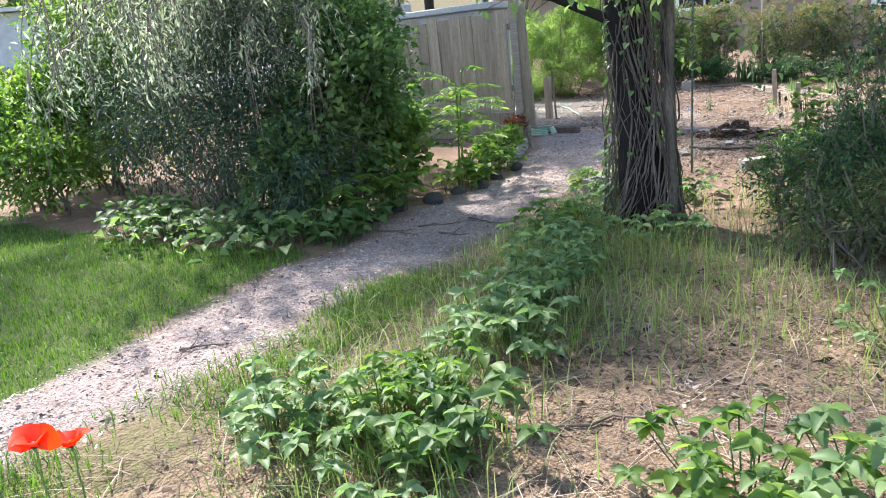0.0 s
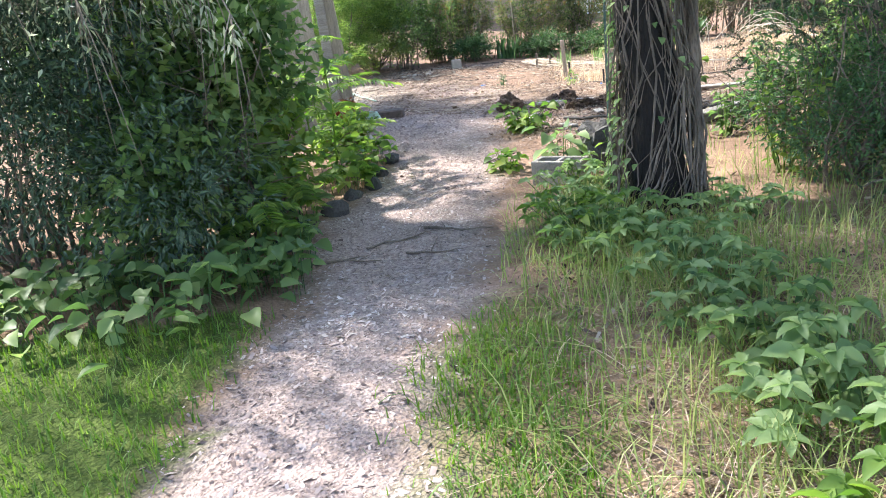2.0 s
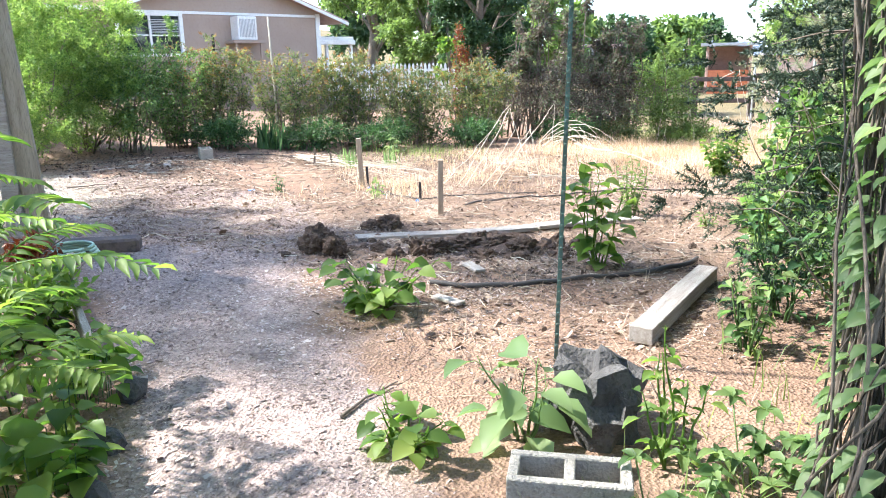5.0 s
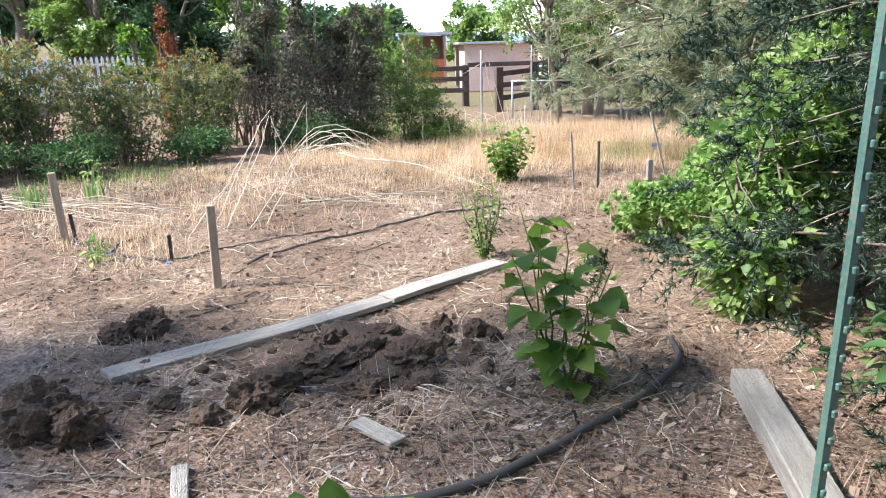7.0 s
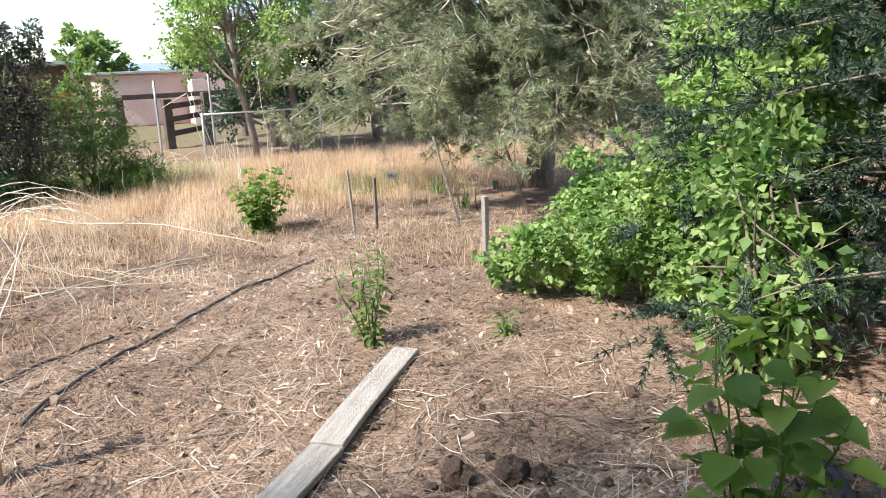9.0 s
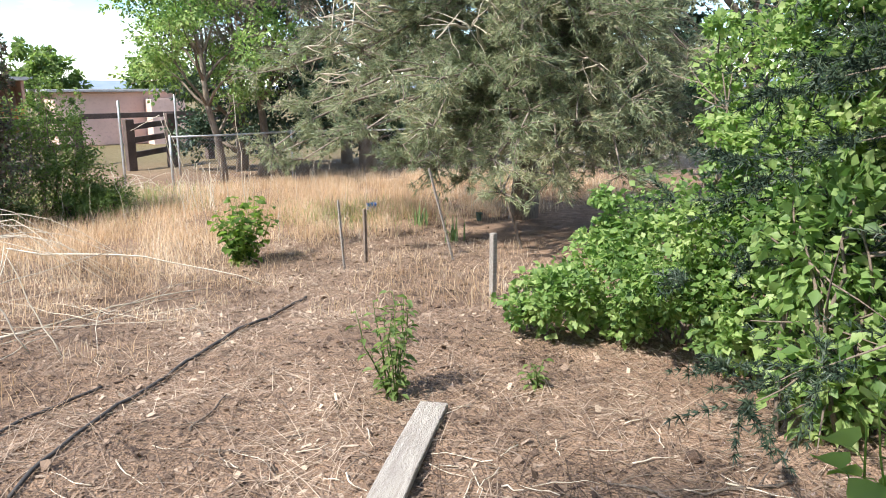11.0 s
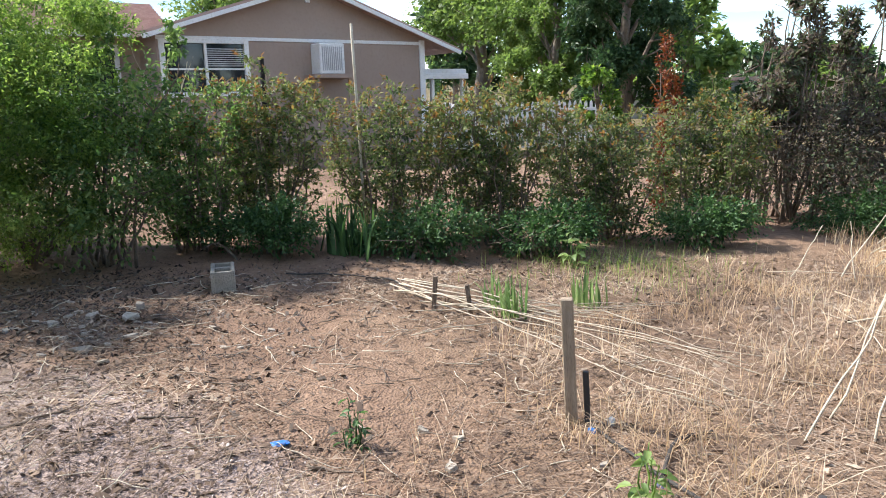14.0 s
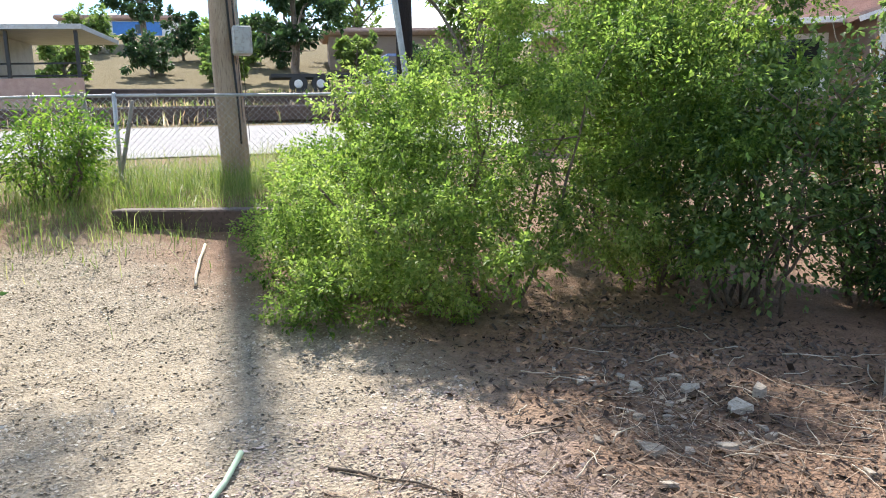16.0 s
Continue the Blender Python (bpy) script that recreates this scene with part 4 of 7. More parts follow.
# ---- house beyond the hedge ----
def house():
    lx, ly, rx, ry = -12.745, 17.24, -9.0, 23.0
    turn = math.degrees(math.atan2(ry - ly, rx - lx))
    w = math.hypot(rx - lx, ry - ly)
    z0 = 0.35
    ob = thing("house", lx, ly, "brown single-storey house with white trim and a pink shingle roof", "house", z=z0, turn=turn)
    hw, deep, ridge, t = 2.6, 9.0, 3.72, 0.16
    mid = w * 0.518
    # gable wall with the window opening cut through
    wx0, wx1, wz0, wz1 = 0.12, 1.95, 1.33, 2.42

    for lo, hi in (((0, 0, -1.0), (wx0, t, hw)), ((wx1, 0, -1.0), (w, t, hw)), ((wx0, 0, -1.0), (wx1, t, wz0)), ((wx0, 0, wz1), (wx1, t, hw))):
        part("wall", boxes((lo, hi)), STUCCO, ob, "brown painted siding gable wall")
    bm = bmesh.new()
    a = [bm.verts.new(q) for q in ((0, 0.001, hw), (w, 0.001, hw), (mid, 0.001, ridge), (0, t, hw), (w, t, hw), (mid, t, ridge))]
    for q in ((0, 1, 2), (5, 4, 3), (0, 3, 4, 1), (1, 4, 5, 2), (2, 5, 3, 0)):
        bm.faces.new([a[i] for i in q])
    part("gable", bm, STUCCO, ob, "brown painted siding gable")
    for lo, hi in (((w - t, t, -1), (w, deep, hw)), ((-6, deep - t, -1), (w - t, deep, hw)), ((-6, 1.2, -1), (-6 + t, deep - t, hw)), ((-6 + t, 1.2, -1), (0, 1.2 + t, hw)), ((0, t, -1), (t, 1.2, hw))):
        part("wall", boxes((lo, hi)), STUCCO, ob)
    # Near-black sheet standing in for the shade inside the room.
    part("dark_room_panel", boxes(((0.2, 1.6, 0.5), (w - 0.4, 1.7, hw - 0.1))), ROOM_SHADE, ob)

    def slope(x0, z0_, x1, z1_, y0, y1):
        bm = bmesh.new()
        nx, nz = -(z1_ - z0_), (x1 - x0)
        s = math.hypot(nx, nz)
        nx, nz = nx / s * 0.09, nz / s * 0.09
        vs = [bm.verts.new(q) for q in ((x0, y0, z0_), (x1, y0, z1_), (x1, y1, z1_), (x0, y1, z0_), (x0 + nx, y0, z0_ + nz), (x1 + nx, y0, z1_ + nz), (x1 + nx, y1, z1_ + nz), (x0 + nx, y1, z0_ + nz))]
        for q in ((3, 2, 1, 0), (4, 5, 6, 7), (0, 1, 5, 4), (1, 2, 6, 5), (2, 3, 7, 6), (3, 0, 4, 7)):
            bm.faces.new([vs[i] for i in q])
        return bm
    k = (ridge - hw) / mid
    k2 = (ridge - hw) / (w - mid)
    part("roof", slope(-0.35, hw - 0.35 * k, mid, ridge, -0.35, deep), ROOF, ob)
    part("roof", slope(mid + 0.02, ridge, w + 0.95, hw - 0.95 * k2, -0.35, deep), ROOF, ob)
    part("fascia", slope(-0.35, hw - 0.35 * k - 0.06, mid, ridge - 0.06, -0.40, -0.352), TRIM, ob, "white roof edge board")
    part("fascia", slope(mid + 0.02, ridge - 0.06, w + 0.95, hw - 0.95 * k2 - 0.06, -0.40, -0.352), TRIM, ob)
    # main roof to the side, with shingle courses
    for i in range(12):
        bm = bmesh.new()
        y0 = 0.55 + i * 0.30
        z = hw + 0.02 + (y0 - 0.55) * 0.30
        box(bm, (-7, y0, z - 0.03), (0.6 + i * 0.05, y0 + 0.34, z + 0.045))
        part("shingle_course", bm, ROOF, ob)
    part("gutter", boxes(((-7, 0.42, hw - 0.08), (-0.36, 0.54, hw + 0.03)), bevel=0.01), TRIM, ob)
    part("trim_board", boxes(((0.0, -0.03, hw - 0.14), (w - 0.16, -0.004, hw - 0.06)), bevel=0.006), TRIM, ob)
    part("corner_board", boxes(((w - 0.15, -0.04, 0.2), (w + 0.02, -0.005, hw - 0.02)), bevel=0.006), TRIM, ob)
    part("vent_board", boxes(((mid - 0.06, -0.05, ridge - 0.36), (mid + 0.06, -0.005, ridge - 0.08)), bevel=0.01), TRIM, ob)
    win = part("window", boxes(((wx0 - 0.07, -0.05, wz0 - 0.07), (wx0 + 0.04, 0.1, wz1 + 0.07)), ((wx1 - 0.04, -0.05, wz0 - 0.07), (wx1 + 0.07, 0.1, wz1 + 0.07)), ((wx0 + 0.04, -0.05, wz0 - 0.07), (wx1 - 0.04, 0.1, wz0 + 0.03)),
                                ((wx0 + 0.04, -0.05, wz1 - 0.03), (wx1 - 0.04, 0.1, wz1 + 0.07)), (((wx0 + wx1) / 2 - 0.03, -0.03, wz0 + 0.03), ((wx0 + wx1) / 2 + 0.03, 0.08, wz1 - 0.03)), bevel=0.006), TRIM, ob, "white window frame")
    for a, b in ((wx0 + 0.04, (wx0 + wx1) / 2 - 0.03), ((wx0 + wx1) / 2 + 0.03, wx1 - 0.04)):
        part("pane", boxes(((a, 0.03, wz0 + 0.03), (b, 0.036, wz1 - 0.03))), GLASS, win)
        part("rail", boxes(((a, 0.0, wz0 + 0.50), (b, 0.028, wz0 + 0.54))), TRIM, win)
    bl = bmesh.new()
    for i in range(9):
        box(bl, ((wx0 + wx1) / 2 + 0.04, 0.01, wz0 + 0.58 + i * 0.045), (wx1 - 0.05, 0.024, wz0 + 0.60 + i * 0.045))
    part("blind", bl, METAL_GREY, win, "grey slatted blind")
    w2 = part("window", boxes(((-1.75, 1.14, 1.35), (-1.65, 1.195, 2.42)), ((-0.55, 1.14, 1.35), (-0.45, 1.195, 2.42)), ((-1.65, 1.14, 2.32), (-0.55, 1.195, 2.42)), ((-1.65, 1.14, 1.35), (-0.55, 1.195, 1.45)), bevel=0.006), TRIM, ob)
    part("pane", boxes(((-1.65, 1.17, 1.45), (-0.55, 1.19, 2.32))), GLASS, w2)
    # evaporative cooler on its shelf
    cx = w * 0.567
    ac = part("cooler", boxes(((cx - 0.33, -0.46, 1.72), (cx + 0.33, -0.006, 2.42)), bevel=0.02), TRIM, ob, "white window cooler")
    sl = bmesh.new()
    for i in range(11):
        box(sl, (cx - 0.27 + i * 0.05, -0.476, 1.80), (cx - 0.25 + i * 0.05, -0.462, 2.34))
    part("grille", sl, METAL_GREY, ac)
    part("shelf", boxes(((cx - 0.55, -0.56, 1.62), (cx + 0.55, -0.006, 1.715)), bevel=0.008), STUCCO, ob)
    part("brace", boxes(((cx - 0.45, -0.5, 1.0), (cx - 0.39, -0.44, 1.62))), STUCCO, ob)
    part("brace", boxes(((cx + 0.39, -0.5, 1.0), (cx + 0.45, -0.44, 1.62))), STUCCO, ob)
    # white porch at the far corner
    po = part("porch", boxes(((w + 0.1, 0.2, 1.75), (w + 1.6, 2.4, 1.87)), ((w + 0.1, 0.1, 1.60), (w + 1.6, 0.2, 1.75)), bevel=0.01), TRIM, ob, "white porch canopy")
    for px in (w + 0.4, w + 1.45):
        part("post", boxes(((px, 0.22, -0.6), (px + 0.1, 0.32, 1.74)), bevel=0.008), TRIM, po)
    part("railing", boxes(((w + 0.05, 0.6, 1.2), (w + 0.12, 0.75, 1.6)), ((w + 0.05, 0.6, 0.8), (w + 0.12, 0.7, 1.15))), TRIM, po)


house()


def picket_fence():
    x0, y0, x1, y1 = -8.8, 23.6, -4.1, 24.6
    turn = math.degrees(math.atan2(y1 - y0, x1 - x0))
    n = int(math.hypot(x1 - x0, y1 - y0) / 0.14)
    ob = thing("picket_fence", x0, y0, "white painted picket fence behind the hedge", "fence", z=0.05, turn=turn)
    bm = boxes(((-0.04, -0.01, 0), (0.04, 0.012, 1.22)))
    top = [v for v in bm.verts if v.co.z > 1]
    for v in top:
        v.co.z = 1.16
    bmesh.ops.poke(bm, faces=[f for f in bm.faces if all(v.co.z > 1 for v in f.verts)])
    for v in bm.verts:
        if abs(v.co.x) < 0.01 and v.co.z > 1:
            v.co.z = 1.24
    first = part("picket", bm, TRIM, ob)
    for i in range(1, n):
        c = put("picket", first.data, ob)
        c.location = (i * 0.14, 0, 0)
    for z in (0.35, 0.95):
        part("rail", boxes(((-0.05, 0.014, z), (n * 0.14, 0.05, z + 0.08))), TRIM, ob)


picket_fence()


# ---- far buildings and the corral on the east side ----
def pink_barn():
    ob = thing("pink_barn", 7.8, 36.5, "low pink stucco building with a flat pale roof edge", "building", z=-0.9, turn=-8)
    part("wall", boxes(((0, 0, 0), (4.9, 6, 2.2)), bevel=0.02), PINK_WALL, ob)
    part("roof", boxes(((-0.3, -0.35, 2.21), (5.2, 6.3, 2.32)), bevel=0.01), METAL_GREY, ob)
    part("corner_wall", boxes(((3.5, -1.2, 0), (4.9, -0.02, 1.9))), PINK_WALL, ob)
    ob2 = thing("open_shed", 5.4, 40, "far open shed with a rusty orange front", "building", z=-0.6, turn=-6)
    part("wall", boxes(((0, 2, 0), (2.2, 2.15, 2.4)), ((0, 0, 0), (0.12, 2, 2.4)), ((2.08, 0, 0), (2.2, 2, 2.4))), ROOF, ob2)
    part("roof", boxes(((-0.3, -0.4, 2.42), (2.5, 2.4, 2.56))), METAL_GREY, ob2)
    part("front_board", boxes(((0.13, -0.04, 0), (2.07, 0.04, 1.2))), RED_POT, ob2)
    ob3 = thing("far_shed", -8.0, 52, "long low grey building far beyond the trees", "building", z=-0.4)
    part("wall", boxes(((0, 0, 0), (9, 5, 2.4))), METAL_GREY, ob3)
    part("roof", boxes(((-0.3, -0.3, 2.42), (9.3, 5.3, 2.6))), ROOF, ob3)


pink_barn()


def corral():
    """Dark timber corral fence: three rails between square posts, with a corner."""
    ob = thing("corral_fence", 5.75, 22.9, "dark brown stained timber corral fence", "fence", z=-0.45)
    spots = [(-4.2, 2.2), (-2.2, 3.2), (-0.35, 3.0), (0.0, 0.0), (1.25, 0.4), (3.2, 2.2), (5.2, 4.0)]
    for px, py in spots[1:]:
        part("post", boxes(((px - 0.11, py - 0.11, -0.4), (px + 0.11, py + 0.11, 1.12 + (0.12 if px == 1.25 else 0))), bevel=0.012), CORRAL_WOOD, ob)

    def rail(a, b, z0, z1, h=0.15):
        d = Vector((b[0] - a[0], b[1] - a[1], z1 - z0))
        bm = boxes(((0, -0.03, -h / 2), (d.length, 0.03, h / 2)), bevel=0.008)
        bm.transform(Matrix.Translation((a[0], a[1], z0)) @ d.to_track_quat('X', 'Z').to_matrix().to_4x4())
        part("rail", bm, CORRAL_WOOD, ob)
    for z in (0.3, 0.68, 1.02):
        rail((-4.2, 2.9), (-0.3, 2.85), z, z)
        rail((0.1, 0.0), (3.2, 2.05), z - 0.1, z + 0.02)
        rail((3.2, 2.05), (5.2, 3.85), z, z)
    rail((-0.3, 2.85), (3.4, 3.2), 1.12, 1.12)


corral()


def chain_link(name, pts, height, mesh=0.06, posts=True, post_h=None, label="galvanised chain-link fence with steel posts", rail=True, wire=0.0022, base=None):
    """A chain-link fence along a line: posts, top rail and a woven diamond net."""
    x0, y0 = pts[0]
    ob = thing(name, x0, y0, label, "fence")
    z0 = float(top_of(x0, y0))
    rel = [np.array([x - x0, y - y0, float(land(x, y)) - z0]) for x, y in pts]
    vs, fs, o = [], [], 0
    for a, b in zip(rel, rel[1:]):
        ln = np.linalg.norm((b - a)[:2])
        d = (b - a) / ln
        n = int((ln + height) / mesh)
        rows = []
        for sgn in (1, -1):
            s = np.arange(n) * mesh - (height if sgn > 0 else 0)
            p0, p1 = s, s + sgn * height * 1.0
            if sgn < 0:
                s = np.arange(n) * mesh
                p0, p1 = s, s - height
            h0, h1 = np.zeros(n), np.full(n, height)
            k0 = np.where(p0 < 0, -p0 / (p1 - p0 + 1e-9), np.where(p0 > ln, (p0 - ln) / (p0 - p1 + 1e-9), 0))
            k1 = np.where(p1 > ln, (ln - p0) / (p1 - p0 + 1e-9), np.where(p1 < 0, p0 / (p0 - p1 + 1e-9), 1))
            ok = k1 > k0
            q0 = p0 + (p1 - p0) * k0
            q1 = p0 + (p1 - p0) * k1
            rows.append((q0[ok], (height * k0)[ok], q1[ok], (height * k1)[ok]))
        for q0, z_0, q1, z_1 in rows:
            m = len(q0)
            A = a + q0[:, None] * d + np.array([0, 0, 1]) * z_0[:, None]
            B = a + q1[:, None] * d + np.array([0, 0, 1]) * z_1[:, None]
            nn = np.array([-d[1], d[0], 0])
            w1 = np.array([0, 0, wire])
            w2 = nn * wire
            v = np.stack([A - w1, A + w1 * .5 + w2, A + w1 * .5 - w2, B - w1, B + w1 * .5 + w2, B + w1 * .5 - w2], 1).reshape(-1, 3)
            i = np.arange(m)[:, None] * 6
            f = np.vstack([i + [0, 1, 4, 3], i + [1, 2, 5, 4], i + [2, 0, 3, 5]])
            vs.append(v)
            fs.append(f + o)
            o += len(v)
        if rail:
            tubes("top_rail", [([a + [0, 0, height], (a + b) / 2 + [0, 0, height - 0.01], b + [0, 0, height]], 0.021)], GALV, ob)
    put("net", mesh_of("net", np.vstack(vs), np.vstack(fs), GALV), ob)
    if posts:
        for p in rel:
            tubes("post", [([p + [0, 0, -0.2], p + [0, 0, (post_h or height) + 0.03]], 0.026)], GALV, ob)
    return ob


chain_link("chain_link_fence", [(4.6, 17.6), (7.2, 17.4), (9.8, 15.6), (12.3, 13.4), (14.6, 11.2)], 1.05, 0.07)


def metal_pole(x, y, h, label, lean=(0, 0), rad=0.03, name="steel_pole", mat=None, cat="pole", sides=8):
    ob = tubes(name, [(bend(rng(7), (0, 0, -0.1), (lean[0], lean[1], h), 5, 0, 0.004), rad)], mat or GALV, sides=sides)
    ob.location = (x, y, float(top_of(x, y)))
    return tagged(ob, label, cat)


metal_pole(4.35, 19.5, 1.75, "thin pale pole standing by the corral")
metal_pole(6.0, 20.5, 2.0, "thin pale pole standing by the corral")


# ---- hedge along the west and north of the garden ----
def hedge():
    g = "hedge along the garden"
    rows = [(-7.2, 9.6, 1.0, 2.1, LEAF_MID, 6500), (-6.75, 10.5, 0.85, 1.7, LEAF_MID, 7500), (-6.3, 11.1, 0.95, 1.65, LEAF_ROSE, 9000), (-5.1, 11.8, 0.95, 1.6, LEAF_ROSE, 9500), (-4.0, 12.0, 0.9, 1.6, LEAF_ROSE, 9500), (-2.9, 12.6, 0.9, 1.45, LEAF_HEDGE, 9000),
            (-1.9, 13.4, 0.95, 1.5, LEAF_ROSE, 8000), (-0.8, 14.4, 1.15, 1.7, LEAF_PURPLE, 6500), (0.4, 15.0, 1.2, 1.9, LEAF_PURPLE, 7000), (1.7, 15.6, 0.95, 1.9, LEAF_POPLAR, 8000)]
    names = {id(LEAF_MID): "dense mid-green hedge shrub", id(LEAF_ROSE): "leafy hedge shrub with reddish new tips", id(LEAF_HEDGE): "green hedge shrub with bare lower stems",
             id(LEAF_PURPLE): "dark purple-leaved shrub with airy tips", id(LEAF_POPLAR): "bright green shrub at the hedge end"}
    for k, (x, y, r, h, mat, n) in enumerate(rows):
        blobs = [(0, 0, h * 0.45, r, r * 0.8, h * 0.45), (0.35, -0.2, h * 0.3, r * 0.8, r * 0.7, h * 0.32), (-0.3, 0.1, h * 0.72, r * 0.55, r * 0.5, h * 0.26), (0.4, 0.2, h * 0.7, r * 0.5, r * 0.5, h * 0.25)]
        rr = rng(60 + k)
        if mat in (LEAF_ROSE, LEAF_HEDGE) or k == 1:
            stem_shrub("hedge_shrub", x, y, r * 0.95, h * 1.04, mat, LEAF_TIP, names[id(mat)], g, 70 + k)
            continue
        for _ in range(5):
            blobs.append((rr.uniform(-r, r) * 0.8, rr.uniform(-0.4, 0.4), h * rr.uniform(0.9, 1.08), 0.13, 0.13, 0.22))
        shrub("hedge_shrub", x, y, blobs, int(n * 1.5), 0.052, mat, names[id(mat)], g, 70 + k, 14, 0.55, 22, 0.2, lowest=0.05)
    # tall airy shoots of the purple shrub
    for k, (x, y, h) in enumerate(((-0.9, 14.6, 3.0), (-0.3, 15.2, 2.7), (1.0, 15.4, 2.4), (-1.3, 14.4, 2.3), (0.4, 15.3, 2.3))):
        rr = rng(90 + k)
        blobs = [(rr.uniform(-.25, .25) + (i * 0.05), rr.uniform(-.2, .2), h * (0.55 + 0.45 * i / 6), 0.24 - 0.02 * i, 0.22, 0.2) for i in range(7)]
        shrub("purple_shoot", x, y, blobs, 1900, 0.085, LEAF_PURPLE, "tall upright purple-leaved shoots", "purple shoots", 95 + k, 12, 0.45, 10, 0.3, stem=0.022)
    shrub("rust_shrub", -2.35, 14.0, [(0, 0, 0.8, 0.16, 0.16, 0.5), (0.05, 0, 1.4, 0.17, 0.17, 0.55), (0.0, 0, 2.0, 0.1, 0.1, 0.4), (-0.05, 0, 0.4, 0.2, 0.2, 0.3)], 2600, 0.055, LEAF_RED, "narrow rust-red shrub in the hedge", "", 101, 8, 0.4, 12, 0.25)
    # low growth at the foot
    for k, (x, y, mat) in enumerate(((-4.6, 10.95, LEAF_SHADE), (-3.4, 11.4, LEAF_SHADE), (-2.0, 12.3, LEAF_SHADE), (-0.3, 13.6, LEAF_SHADE), (0.7, 14.3, LEAF_HEDGE), (-6.0, 10.3, LEAF_SHADE), (2.2, 15.0, LEAF_POPLAR))):
        shrub("undergrowth", x, y, [(0, 0, 0.22, 0.7, 0.35, 0.26), (0.3, 0.1, 0.32, 0.5, 0.3, 0.28)], 5200, 0.045, mat, "low dark undergrowth at the hedge foot", "hedge undergrowth", 110 + k, 6, 0.5, 20, 0.22)
    # sword-leaved iris clump
    r = rng(120)
    ob = thing("iris_clump", -5.15, 10.75, "clump of upright sword-like iris leaves", "plant")
    v, f = blades(r, np.stack([r.normal(0, 0.14, 90), r.normal(0, 0.1, 90), np.zeros(90)], -1), 0.5, 0.035, 0.3)
    put("leaves", mesh_of("leaves", v, f, LEAF_SHADE), ob)


hedge()


def west_bushes():
    g = "bushes by the gravel"
    free = FREE
    shrub("big_bush", -8.2, 7.9, clumped(530, [(0, 0, 0.9, 1.5, 1.1, 0.95), (0.6, -0.3, 0.65, 0.9, 0.8, 0.7), (-1.0, -0.9, 0.55, 0.8, 0.7, 0.55), (0.3, 0.5, 1.7, 1.0, 0.9, 0.7), (-0.8, 0.2, 1.3, 0.8, 0.7, 0.6), (-0.1, -0.6, 1.15, 0.7, 0.5, 0.5), (0.4, 0.2, 2.2, 0.5, 0.5, 0.45), (-0.2, -1.15, 0.4, 0.95, 0.5, 0.45), (0.9, -0.5, 0.4, 0.75, 0.6, 0.45), (-1.3, 0.1, 0.8, 0.6, 0.6, 0.7), (0.0, -0.95, 0.28, 1.3, 0.5, 0.34), (-1.5, -0.65, 0.38, 0.75, 0.6, 0.42)], 11, 0.3),
          96000, 0.036, LEAF_BUSH, "large spreading bush with small bright green leaves", g, 130, 16, 0.5, 26, 0.24, keep=free)
    shrub("big_bush", -7.9, 9.4, clumped(531, [(0.3, -0.6, 0.5, 0.9, 0.7, 0.5), (0, 0, 1.1, 1.1, 1.0, 1.0), (0.6, -0.2, 1.4, 0.8, 0.8, 0.7), (0.2, 0.2, 2.0, 0.8, 0.8, 0.6), (-0.6, 0.3, 2.3, 0.7, 0.7, 0.6)], 12, 0.3), 60000, 0.038, LEAF_BUSH, "tall dense green bush beside the gravel", g, 131, 16, 0.5, 26, 0.24)
    shrub("big_bush", -9.6, 10.0, clumped(532, [(0, 0, 1.1, 1.2, 1.0, 0.9), (0.4, 0, 1.8, 0.7, 0.7, 0.5)], 18, 0.34), 36000, 0.042, LEAF_BUSH, "tall bright green bush behind the others", g, 132, 14, 0.5, 26, 0.26)
    # golden locust branches above
    tree("golden_tree", -10.6, 9.0, 4.2, 1.6, 4500, 0.07, LEAF_POPLAR, "small tree with golden green leaves by the pole", 133, 0.07, 0.5, slim=0.4)
    # weeds by the chain-link fence on the south side
    shrub("tall_weed", -10.4, 3.2, [(0, 0, 0.7, 0.8, 0.8, 0.8), (0.5, 0.4, 0.45, 0.6, 0.5, 0.5), (-0.4, 0.5, 1.0, 0.5, 0.5, 0.6)], 7000, 0.07, LEAF_BRIGHT, "tall bright green weeds in the sun", "roadside weeds", 134, 14, 0.35, 16, 0.3)
    shrub("tall_weed", -12.0, 4.6, [(0, 0, 0.5, 0.9, 0.7, 0.6), (0.5, 0.2, 0.7, 0.4, 0.4, 0.5)], 4500, 0.07, LEAF_BRIGHT, "tall bright green weeds in the sun", "roadside weeds", 135, 12, 0.35, 16, 0.3)
    shrub("tall_weed", -11.4, 7.6, [(0, 0, 0.35, 0.9, 0.7, 0.4), (0.6, -0.3, 0.3, 0.6, 0.5, 0.35)], 5000, 0.06, LEAF_BRIGHT, "low bright green weeds beside the pole", "roadside weeds", 136, 8, 0.4, 16, 0.26)
    # Stands out of view; added for the shadow it throws on gravel and path.
    tree("unseen_shade_tree", -9.4, 3.9, 9.8, 2.6, 14000, 0.12, LEAF_MID, "tall leafy tree out of view, added to shade the gravel and the path", 138, 0.2, 0.4, lobes=17)
    shrub("leafy_branch", -7.5, 4.45, [(0, 0, 0.5, 0.35, 0.4, 0.45), (0.1, 0.2, 0.95, 0.2, 0.2, 0.3)], 1100, 0.075, LEAF_SHADE, "thin green shrub at the gravel edge", "", 137, 8, 0.45, 9, 0.3)


west_bushes()


